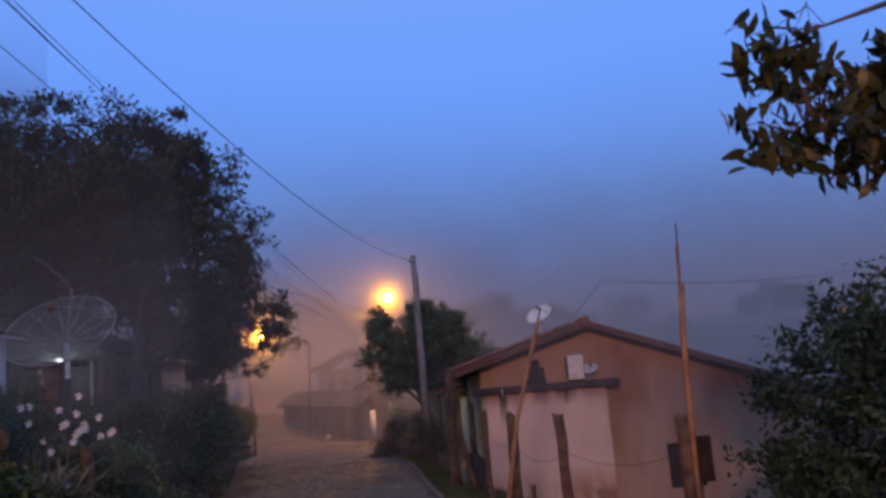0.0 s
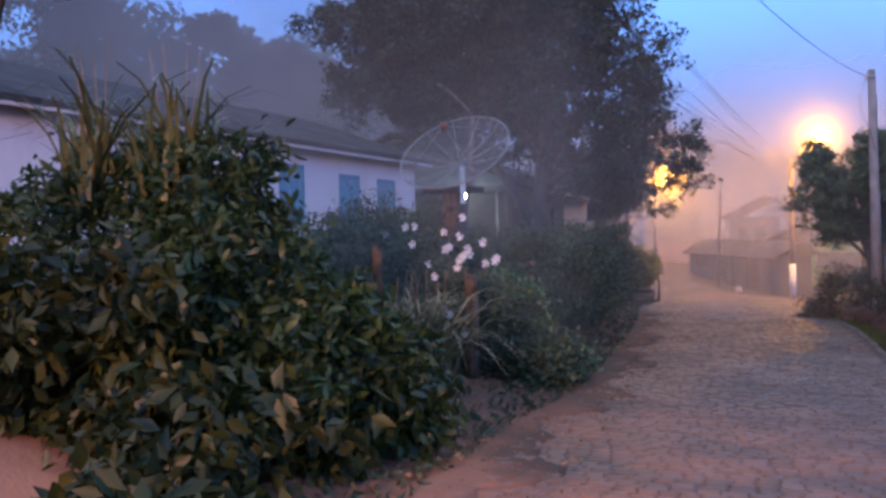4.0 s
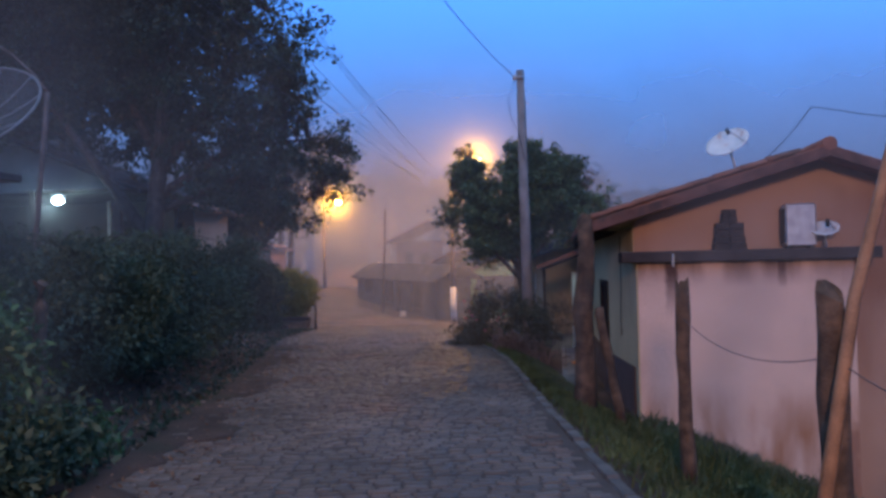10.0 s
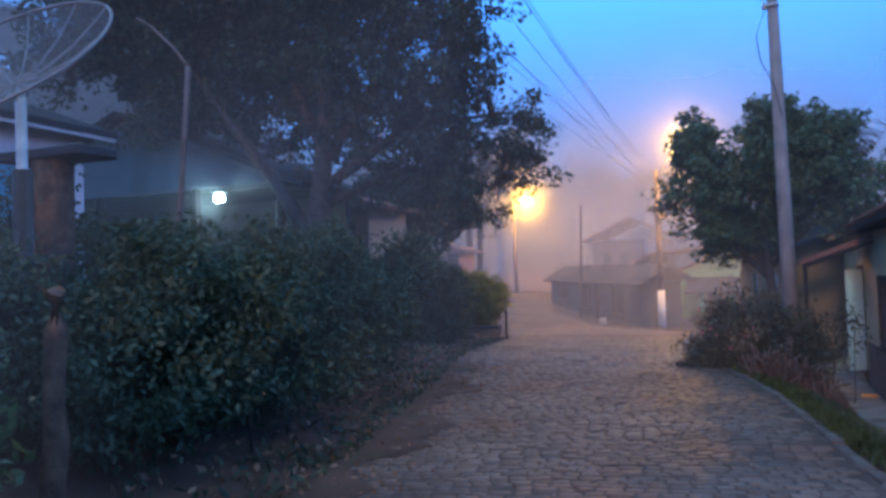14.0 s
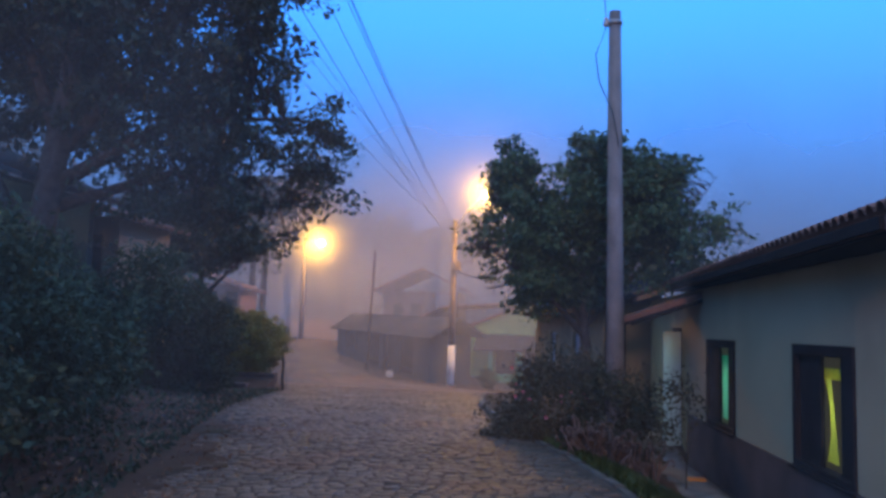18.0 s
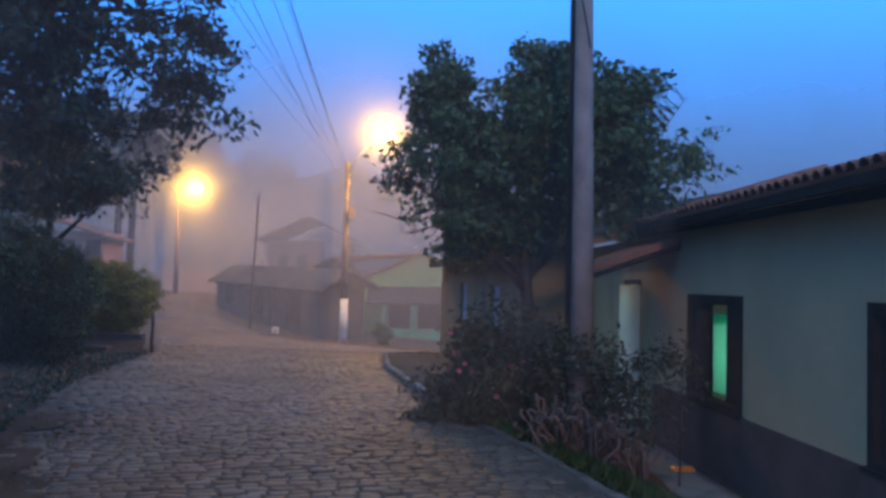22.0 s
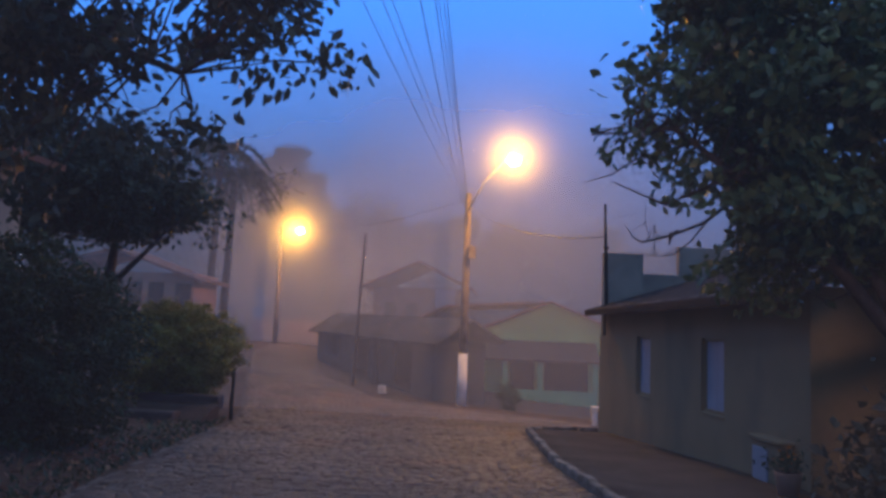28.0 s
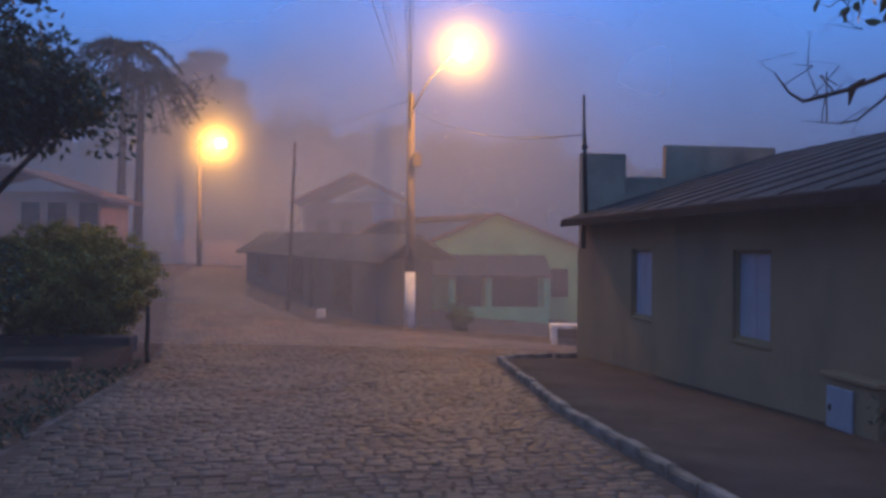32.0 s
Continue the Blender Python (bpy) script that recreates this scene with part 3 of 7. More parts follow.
# ---- the lie of the land ----
PROFILE_Y = [-60, -20, -4.4, 0, 5, 10, 16, 21, 25, 31, 38.5, 50, 60, 80, 140, 400]
PROFILE_Z = [3.6, 1.6, 0.69, 0.40, 0.20, 0.04, 0.0, -0.03, -0.12, -0.40, -0.78, -1.25, -1.2, -0.8, 0.5, 2.0]
RIGHT_Y = [-60, 0, 6.2, 8.9, 13.5, 19.4, 21.5, 25, 31.4, 38.2]
RIGHT_X = [14, 3.4, 2.3, 1.85, 1.10, 0.20, -0.30, -1.20, -2.06, -2.42]
LEFT_Y = [-60, 0, 3.7, 6.2, 9.4, 14.6, 20, 27, 35.7, 40.5]
LEFT_X = [8, -1.0, -1.67, -2.16, -2.55, -3.65, -5.0, -7.0, -8.85, -10.2]


def lerp(v, xs, ys):
    return np.interp(v, xs, ys)


def smooth(a):
    a = np.clip(a, 0, 1)
    return a * a * (3 - 2 * a)


def ground_z(x, y):
    x, y = np.asarray(x, dtype=float), np.asarray(y, dtype=float)
    z = lerp(y, PROFILE_Y, PROFILE_Z)
    dr = x - lerp(np.minimum(y, 38.2), RIGHT_Y, RIGHT_X)
    dl = lerp(np.minimum(y, 40.5), LEFT_Y, LEFT_X) - x
    near = 1 - smooth((y - 24.0) / 2.5)
    fall = 0.42 * smooth((dr - 0.15) / 1.3) + np.clip(0.42 * (dr - 1.7), 0, 2.6) * (1 - smooth((y - 15.6) / 1.0))
    z = z - np.where(dr > 0, fall * near, 0)
    rise = np.clip(0.17 * (dl - 0.3), 0, 1.7) * (1 - smooth((y - 26) / 8) * 0.75)
    z = z + np.where(dl > 0, rise, 0)
    far = smooth((y - 40) / 10)
    z = z + far * np.clip(-0.08 * (x + 6), -0.9, 0.9)
    return z


def gz(x, y):
    return float(ground_z(x, y))


xs = np.concatenate([np.linspace(-400, -30, 14), np.linspace(-26, -13, 14), np.arange(-12, 10, 0.3), np.linspace(10.5, 26, 14), np.linspace(34, 400, 13)])
ys = np.concatenate([np.linspace(-200, -12, 10), np.arange(-8, 52, 0.4), np.linspace(53, 100, 24), np.linspace(115, 800, 14)])
gx, gy = np.meshgrid(xs, ys)
ggz = ground_z(gx, gy)
bump_rng = np.random.default_rng(3)
on_road = (gx < lerp(gy, RIGHT_Y, RIGHT_X) + 0.1) & (gx > lerp(gy, LEFT_Y, LEFT_X) - 0.1)
ggz = ggz + np.where(on_road, -0.03, bump_rng.normal(size=ggz.shape) * 0.022)
nx, ny = len(xs), len(ys)
ii, jj = np.meshgrid(np.arange(nx - 1), np.arange(ny - 1))
q = (jj * nx + ii).ravel()
ground_mesh = mesh_from_arrays("ground", np.stack([gx.ravel(), gy.ravel(), ggz.ravel()], 1), np.stack([q, q + 1, q + nx + 1, q + nx], 1), M_SOIL)
ground_mesh.polygons.foreach_set("use_smooth", np.ones(len(ground_mesh.polygons), dtype=bool))
ground = tagged(link("ground", ground_mesh, None), "bare reddish soil with patches of grass beside the road", "ground", kind="structure")

# ---- road ----
FAR_LEFT_Y, FAR_LEFT_X = LEFT_Y + [61, 75, 90], LEFT_X + [-17.0, -20.0, -24.0]
FAR_RIGHT_Y, FAR_RIGHT_X = [49.5, 57, 75, 90], [-8.0, -12.3, -16.6, -20.5]


def road_left(y):
    return lerp(y, FAR_LEFT_Y, FAR_LEFT_X)


def road_right(y):
    y = np.asarray(y, dtype=float)
    return np.where(y < 38.2, lerp(y, RIGHT_Y, RIGHT_X), np.where(y < 49.5, np.minimum(-2.36 + (y - 38.2) * 1.4, 12.0), lerp(y, FAR_RIGHT_Y, FAR_RIGHT_X)))


bed_y = np.concatenate([np.arange(-14, 38.2, 0.5), np.arange(38.2, 49.5, 0.4), np.arange(49.51, 90, 1.0)])
bed_f = np.linspace(0, 1, 15)
bl, br = road_left(bed_y)[:, None], road_right(bed_y)[:, None]
bx = bl + (br - bl) * bed_f[None, :]
by = np.repeat(bed_y[:, None], 15, axis=1)
bz = ground_z(bx, by) + 0.020
ii, jj = np.meshgrid(np.arange(14), np.arange(len(bed_y) - 1))
q = (jj * 15 + ii).ravel()
road = tagged(link("road", mesh_from_arrays("road", np.stack([bx.ravel(), by.ravel(), bz.ravel()], 1), np.stack([q, q + 1, q + 16, q + 15], 1), M_JOINT), None),
              "worn cobblestone street with reddish dust in its joints", "road", kind="structure")

# ---- house helpers ----
def gable_roof(name, x0, xr, x1, z0, zr, z1, y0, y1, thick, mat, parent, label=""):
    """Two slopes that meet at a ridge running along y."""
    pts = [(x0, z0), (xr, zr), (x1, z1), (x1, z1 - thick), (xr, zr - thick), (x0, z0 - thick)]
    return part(name, prism(pts, "y", y0, y1), mat, parent, label)


# ---- house with the pink annex ----
AX, AY0, AY1 = 2.12, 15.6, 24.3
def slant(bm):
    """The road wall stands a little askew to the rest of the house."""
    for v in bm.verts:
        v.co.x += (20.0 - v.co.y) * 0.034 + max(0.0, 17.4 - v.co.y) * 0.095
    return bm


house_a = empty("house", (5.0, 20.0, -1.0), "low house with ochre gable, pale road wall and clay tile roof", "house")
part("wall", slant(wall_with_holes("x", AX, 0.18, AY0 + 0.004, AY1, -0.75, 2.42, [(17.73, 19.26, 0.31, 1.56), (21.49, 23.03, 0.31, 1.56)])), M_GREY_WALL, house_a, "pale grey plaster road wall")
part("gable_wall", prism([(2.455, -2.6), (10.4, -4.2), (10.4, 1.38), (5.06, 3.34), (2.455, 2.50)], "y", AY0, AY0 + 0.18), M_ORANGE, house_a, "ochre plaster gable wall")
part("back_wall", box(10.25, AY0 + 0.18, -4.2, 10.4, AY1, 1.37), M_ORANGE, house_a)
part("end_wall", prism([(AX + 0.18, -1.0), (10.25, -4.0), (10.25, 1.40), (5.06, 3.3), (AX + 0.18, 2.42)], "y", AY1 - 0.18, AY1), M_GREY_WALL, house_a)
part("partition", box(AX + 0.17, 20.3, -0.70, 7.4, 20.4, 2.4), M_GREY_WALL, house_a)
part("floor", box(AX + 0.35, AY0 + 0.18, -0.80, 10.24, AY1 - 0.18, -0.70), M_CONCRETE, house_a)
for y0, y1 in ((AY0 + 0.02, 17.698), (17.70, AY1)):
    part("wall_base", slant(box(AX - 0.035, y0, -0.95, AX - 0.002, y1, 0.30, 0.006)), M_BROWN_BAND, house_a, "dark brown painted wall base")
gable_roof("roof", 1.72, 5.06, 10.8, 2.46, 3.44, 1.33, 14.9, 24.55, 0.10, M_TILE, house_a, "weathered clay tile roof")

annex = empty("annex", (3.9, 15.2, -1.0), "small pink plaster annex under a dark concrete slab", "annex")
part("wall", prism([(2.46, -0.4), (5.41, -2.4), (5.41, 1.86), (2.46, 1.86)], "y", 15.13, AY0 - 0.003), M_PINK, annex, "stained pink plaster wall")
part("side_wall", prism([(15.135, -0.5), (15.597, -0.5), (15.597, 1.858), (15.135, 1.858)], "x", 2.435, 2.458), M_GREY_WALL, annex, "grey plaster side")
part("slab", box(2.22, 14.93, 1.86, 5.72, AY0 - 0.003, 2.02, 0.012), M_SLAB, annex, "dark mossy concrete roof slab")

# ---- yellow house with the lit door ----
house_b = empty("house", (5.0, 26.5, -0.6), "yellow plaster house with a lit doorway under a small canopy", "house")
part("wall", wall_with_holes("x", 2.02, 0.18, AY1 + 0.003, 29.2, -0.9, 2.36, [(25.2, 26.15, -0.45, 1.74)]), M_YELLOW, house_b, "stained yellow plaster wall")
gable_roof("roof", 1.62, 4.7, 8.2, 2.42, 3.45, 2.3, 24.56, 29.6, 0.10, M_TILE, house_b, "weathered clay tile roof")

# ---- house on the corner ----
house_c = empty("house", (2.5, 34.0, -0.8), "ochre corner house with pale shuttered windows and dark roof", "house")
C0, C1 = Vector((0.93, 29.2, 0)), Vector((-0.55, 38.75, 0))
c_turn = math.atan2(-(C1.x - C0.x), C1.y - C0.y)
C_LEN = (C1 - C0).length
CM = Matrix.Translation(C0) @ Matrix.Rotation(c_turn, 4, "Z")


def cpart(name, bm, mat, parent, label=""):
    bm.transform(CM)
    return part(name, bm, mat, parent, label)


c_holes = [(2.60, 3.52, 0.41, 1.60), (6.22, 7.12, 0.41, 1.60)]
cpart("wall", wall_with_holes("x", 0.0, 0.2, 0.0, C_LEN, -1.4, 2.28, c_holes), M_OLIVE, house_c, "ochre plaster road wall")
cpart("end_wall", box(0.2, C_LEN - 0.2, -1.6, 7, C_LEN, 2.28), M_OLIVE, house_c)
cpart("near_wall", box(0.2, 0.0, -1.2, 7, 0.2, 2.28), M_OLIVE, house_c)
cpart("roof", prism([(-0.42, 2.22), (4.4, 3.72), (8, 2.6), (8, 2.5), (4.4, 3.62), (-0.42, 2.12)], "y", -0.3, C_LEN + 0.35), M_DARK_TILES, house_c, "dark fibre cement roof")

# ---- green house beyond the junction ----
house_g = empty("house", (-1.0, 62.0, -2.0), "green house with a hipped porch roof across the junction", "house")
part("wall", prism([(-5.0, -2.8), (3.3, -2.8), (3.3, 1.55), (-1.15, 3.15), (-5.0, 1.5)], "y", 60.0, 60.2), M_GREEN, house_g, "light green gable wall")
part("body", box(-5.0, 60.2, -2.8, 3.3, 68, 1.4), M_GREEN, house_g)
gable_roof("roof", -6.2, -1.15, 3.9, 1.2, 3.3, 1.3, 59.6, 68.4, 0.10, M_TILE, house_g, "brown tile roof")

house_f = empty("house", (-8.0, 68.0, -1.0), "tall two-storey house standing in the fog", "house")
part("body", box(-11.6, 67, -1.5, -6.2, 73, 4.1), M_FAR_WALL, house_f)
gable_roof("roof", -12.4, -8.8, -5.6, 4.1, 5.75, 4.2, 66.4, 73.6, 0.12, M_TILE, house_f)

house_p = empty("house", (-19.0, 55.0, 0.0), "salmon house with dark windows behind the round hedge", "house")
part("body", box(-24, 52, -0.8, -16.6, 54.6, 3.6), M_SALMON, house_p)
gable_roof("roof", -24.6, -20.0, -16.1, 3.5, 4.6, 3.3, 51.5, 55.0, 0.1, M_TILE, house_p)

# ---- white house above the left bank ----
house_w = empty("house", (-13.0, 12.0, 1.4), "white house with blue shutters above the bank", "house")
part("wall", wall_with_holes("x", -11.2, 0.2, 2.0, 18.1, 0.8, 4.6, [(12.35, 13.2, 2.75, 4.1), (14.55, 15.4, 2.75, 4.0), (16.2, 17.05, 2.75, 3.98)]), M_WHITE, house_w, "white plaster wall")
part("end_wall", box(-19, 17.9, 0.8, -11.2, 18.1, 4.6), M_WHITE, house_w)
gable_roof("roof", -10.6, -15, -19.6, 4.62, 6.2, 4.62, 1.6, 18.5, 0.12, M_DARK_TILES, house_w, "dark tiled roof")

house_s = empty("house", (-15.4, 25.0, 1.6), "shade-grey gabled house with a dark open porch under the big tree", "house")
part("gable_wall", prism([(-20.6, 4.3), (-10.5, 4.3), (-15.6, 6.3)], "y", 24.0, 24.2), M_GABLE, house_s, "white gable above the porch, shade put into its colour")
# Porch back wall and ceiling take the dark shade colour.
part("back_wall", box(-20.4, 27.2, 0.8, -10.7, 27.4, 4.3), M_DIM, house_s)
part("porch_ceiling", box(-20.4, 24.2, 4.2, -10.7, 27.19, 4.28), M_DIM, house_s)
part("side_wall", box(-20.6, 24.2, 0.8, -20.4, 27.4, 4.3), M_GREY_WALL, house_s)
part("porch_floor", box(-20.4, 24.0, 1.3, -10.7, 27.2, 1.55), M_CONCRETE, house_s)
for x in (-20.2, -16.6, -13.4, -10.8):
    part("porch_post", box(x - 0.09, 24.02, 1.55, x + 0.09, 24.2, 4.3, 0.01), M_WOOD_DARK, house_s)
part("porch_rail", box(-20.2, 24.05, 2.3, -10.8, 24.12, 2.38), M_WOOD_DARK, house_s)
part("pale_pillar", tube([(-12.75, 26.9, 1.5), (-12.75, 26.9, 4.2)], 0.06, 8), M_POLE_WHITE, house_s, "whitewashed pipe beside the door")
part("door", box(-12.4, 27.14, 1.55, -11.5, 27.2, 3.6, 0.01), M_WOOD_DARK, house_s)
gable_roof("roof", -21.3, -15.6, -9.9, 4.16, 6.5, 4.2, 23.6, 27.8, 0.12, M_DARK_TILES, house_s, "dark roof with a wide overhang")

house_l = empty("house", (-13.0, 31.0, 0.8), "beige house with a dark window beyond the porch", "house")
part("wall", wall_with_holes("y", 28.0, 0.2, -17.0, -10.4, 0.5, 4.0, [(-11.35, -10.8, 2.35, 3.55)]), M_BEIGE, house_l, "beige plaster wall")
part("side_wall", box(-10.6, 28.2, 0.4, -10.4, 30.6, 4.0), M_BEIGE, house_l)
wf = part("window", box(-11.35, 28.05, 2.35, -10.8, 28.1, 3.55, 0.01), M_WOOD_DARK, house_l, "dark wooden shutter")
part("sill", box(-11.42, 27.94, 2.28, -10.73, 28.02, 2.345, 0.008), M_CONCRETE, wf)
gable_roof("roof", -17.6, -13.8, -9.9, 3.9, 5.1, 3.95, 27.6, 30.9, 0.1, M_TILE, house_l, "clay tile roof")
wl_ = empty("garden_lamp", (-15.3, 38.1, gz(-15.3, 38.1)), "small cold white bulb on a thin post behind the trees", "lamp")
part("bulb", sphere((-15.3, 38.0, 3.30), 0.075), G_WHITE, wl_)
part("post", tube([(-15.3, 38.1, gz(-15.3, 38.1) - 0.1), (-15.3, 38.1, 3.42)], 0.03, 8), M_POLE, wl_)
part("bracket", tube([(-15.3, 38.1, 3.40), (-15.3, 37.98, 3.39)], 0.014, 6), M_BLACK, wl_)

# ---- poles ----
pole_a = empty("utility_pole", (0.60, 22.52, gz(0.60, 22.52)), "tall round concrete utility pole by the bank", "utility pole")
part("shaft", tube([(0.60, 22.52, gz(0.6, 22.52) - 0.2), (0.535, 22.52, 6.57)], [0.15, 0.09], 14), M_POLE, pole_a)
pole_b = empty("street_lamp", (-4.8, 50.03, -1.3), "concrete street lamp post with whitewashed foot, lit orange", "street lamp")
part("shaft", tube([(-4.8, 50.03, -1.6), (-4.8, 50.03, 7.0)], [0.19, 0.12], 12), M_POLE_DARK, pole_b)
part("arm", tube([(-4.8, 50.0, 6.3), (-4.2, 49.4, 7.3), (-3.3, 48.45, 8.05)], 0.035, 8), M_STEEL, pole_b)
bulb = part("bulb", sphere((LAMP_R[0], LAMP_R[1], LAMP_R[2]), 0.25, squash=0.85), G_SODIUM, pole_b, "glowing orange sodium bulb")
pole_l = empty("street_lamp", (-17.6, 69.8, -1.0), "street lamp lit orange in the fog", "street lamp")
part("shaft", tube([(-18.9, 71.2, -1.6), (-18.9, 71.2, 8.2)], [0.18, 0.11], 10), M_POLE_DARK, pole_l)
part("bulb", sphere(LAMP_L, 0.26, squash=0.8), G_SODIUM, pole_l, "glowing orange sodium bulb")

# ---- trees ----
def tree(name, label, trunk, limbs, blobs, count, size, leafmat, seed, clumps, spread, aspect=0.5, hollow=0.55, twig=0.02, edge=None):
    rng = np.random.default_rng(seed)
    ob = empty(name, (trunk[0][0][0], trunk[0][0][1], trunk[0][0][2]), label, "tree")
    part("trunk", tube(*trunk, 10, wobble=0.10, seed=seed), M_BARK, ob)
    for k, lb in enumerate(limbs):
        part("limb", tube(*lb, 7, wobble=0.10, seed=seed + k), M_BARK, ob)
    bones = [trunk[0][1:]] + [lb[0] for lb in limbs]
    pts, out, cen = clump_points(rng, blobs, count, spread, clumps, hollow)
    link("crown", leaves("crown", pts, size, leafmat, rng, aspect, 0.35, out, fine=leafmat is L_CITRUS), None, ob)
    twigs("branchwork", bones, cen[:700], twig, rng, ob)
    if edge:
        pts, out, cen = clump_points(rng, edge[0], edge[1], edge[4], edge[3], 0.15)
        link("outer_crown", leaves("outer_crown", pts, edge[2], leafmat, rng, aspect, 0.5, out, fine=True), None, ob)
        twigs("outer_branchwork", bones, cen, twig, rng, ob)
    return ob


tree("tree", "huge dark broad-leaved tree over the road edge",
     ([(-9.7, 23.9, 0.6), (-9.75, 23.9, 2.6), (-9.6, 24.0, 4.2), (-9.4, 24.2, 7.5)], [0.36, 0.29, 0.25, 0.12]),
     [([(-9.72, 23.9, 2.7), (-10.6, 23.6, 4.2), (-12.5, 23.0, 7.0)], [0.2, 0.16, 0.06]),
      ([(-9.6, 24.0, 4.0), (-7.6, 24.6, 5.4), (-5.6, 25.2, 5.6)], [0.16, 0.10, 0.03]),
      ([(-9.6, 24.1, 4.6), (-8.4, 25.2, 7.0), (-6.8, 25.4, 9.4)], [0.16, 0.10, 0.03]),
      ([(-9.6, 24.1, 5.0), (-11.4, 25.2, 7.8), (-13.0, 25.4, 10.2)], [0.14, 0.09, 0.03]),
      ([(-9.6, 24.0, 3.6), (-8.0, 25.6, 4.6), (-6.0, 26.4, 4.0)], [0.14, 0.08, 0.03])],
     [(-11.9, 24.2, 10.2, 5.0, 4.2, 4.0), (-8.8, 24.0, 10.4, 3.2, 3.2, 2.6), (-14.2, 24.2, 8.4, 4.2, 4.0, 2.9), (-16.0, 23.6, 11.0, 3.4, 3.4, 3.2), (-12.6, 24.6, 7.9, 3.4, 2.8, 2.4), (-10.4, 25.6, 6.4, 2.4, 1.8, 2.2)],
     120000, 0.20, L_BIG, 11, 900, 0.31, hollow=0.15,
     edge=([(-8.0, 24.0, 7.4, 3.0, 3.4, 2.6), (-7.0, 24.8, 5.3, 2.35, 2.5, 2.3), (-7.6, 26.2, 4.2, 2.2, 1.8, 1.8), (-6.2, 24.6, 7.6, 1.3, 2.4, 2.6), (-5.2, 26.2, 4.6, 0.85, 1.2, 1.0), (-5.0, 25.8, 5.6, 0.7, 1.0, 0.7)], 26000, 0.15, 620, 0.19))
tree("tree", "dark tree with hanging branches behind the hedge",
     ([(-12.4, 37.0, -0.2), (-12.4, 37.0, 2.0), (-12.2, 37.0, 3.6)], [0.2, 0.16, 0.08]),
     [([(-12.4, 37.0, 2.2), (-10.8, 36.6, 3.6)], [0.09, 0.03])],
     [(-13.4, 37.0, 4.9, 2.5, 2.2, 1.6), (-11.4, 36.8, 4.3, 1.5, 1.5, 1.05)], 22000, 0.19, L_BIG, 14, 190, 0.34, hollow=0.4)
citrus = tree("tree", "round citrus tree beside the utility pole",
     ([(0.45, 25.4, -0.5), (0.40, 25.4, 0.6), (0.28, 25.3, 1.7), (0.2, 25.2, 3.2)], [0.13, 0.105, 0.09, 0.05]),
     [([(0.30, 25.3, 1.5), (-0.5, 25.1, 2.4), (-1.5, 24.9, 3.1), (-2.1, 24.9, 3.05)], [0.06, 0.045, 0.02, 0.006]),
      ([(0.30, 25.3, 1.6), (-0.3, 25.4, 2.9), (-0.9, 25.4, 4.3)], [0.06, 0.045, 0.02]),
      ([(0.2, 25.2, 2.6), (0.7, 25.3, 3.8), (0.9, 25.3, 5.1)], [0.05, 0.035, 0.015]),
      ([(0.28, 25.3, 1.7), (1.1, 25.2, 2.6), (2.0, 24.8, 3.4), (2.7, 24.5, 3.5)], [0.06, 0.045, 0.02, 0.006]),
      ([(1.4, 25.1, 2.9), (2.2, 25.0, 3.9), (2.6, 24.9, 4.5)], [0.03, 0.012, 0.004]),
      ([(-1.0, 25.0, 2.8), (-1.6, 24.7, 2.5), (-2.0, 24.4, 2.6)], [0.02, 0.01, 0.004])],
     [(-0.70, 25.2, 3.3, 1.02, 1.4, 1.25), (0.70, 25.3, 3.85, 1.25, 1.5, 1.40), (1.65, 24.9, 3.2, 1.0, 1.2, 0.85), (-0.45, 25.25, 2.4, 0.75, 1.0, 0.6), (-0.98, 25.2, 4.35, 0.6, 0.8, 0.8), (0.55, 25.3, 4.55, 0.95, 1.0, 0.72), (1.35, 24.9, 4.2, 0.95, 1.0, 0.8), (0.55, 25.3, 2.65, 0.7, 0.8, 0.5)],
     46000, 0.118, L_CITRUS, 21, 500, 0.14, hollow=0.2, twig=0.010,
     edge=([(-1.55, 25.0, 3.25, 0.65, 0.6, 0.42), (-1.35, 25.1, 4.0, 0.5, 0.7, 0.6), (2.45, 24.7, 3.55, 0.8, 0.7, 0.6), (1.6, 25.0, 4.3, 0.7, 0.9, 0.6), (0.5, 25.2, 5.0, 0.8, 0.8, 0.4), (-1.0, 25.2, 5.0, 0.25, 0.3, 0.3)], 2600, 0.10, 180, 0.10))
tw_rng = np.random.default_rng(77)
tip = [(-0.9, 25.0, 3.2), (-1.4, 24.95, 3.15), (-1.9, 24.9, 3.0)]
twigs("bare_branchwork", [tip], np.array(tip[1]) + tw_rng.normal(size=(18, 3)) * [0.38, 0.3, 0.24], 0.005, tw_rng, citrus)
# bare low branches reaching out over the pavement
bough = [(0.05, 25.45, 3.0), (-0.45, 25.9, 2.95), (-0.75, 26.1, 2.80), (-1.02, 26.15, 2.58), (-1.29, 26.16, 2.47), (-1.55, 26.17, 2.40), (-1.62, 26.18, 2.45), (-1.69, 26.2, 2.56)]
spur = [(-0.98, 26.15, 2.61), (-1.12, 26.16, 2.42), (-1.27, 26.15, 2.30), (-1.36, 26.15, 2.28), (-1.56, 26.14, 2.29)]
arm = [(-0.4, 25.6, 3.3), (-0.9, 25.8, 3.28), (-1.42, 25.9, 3.17), (-1.65, 25.85, 3.08), (-1.85, 25.83, 2.94), (-2.10, 25.83, 2.86)]
hook = [(-1.22, 25.9, 3.2), (-1.24, 26.2, 3.05), (-1.23, 26.4, 2.92), (-1.12, 26.45, 2.86)]
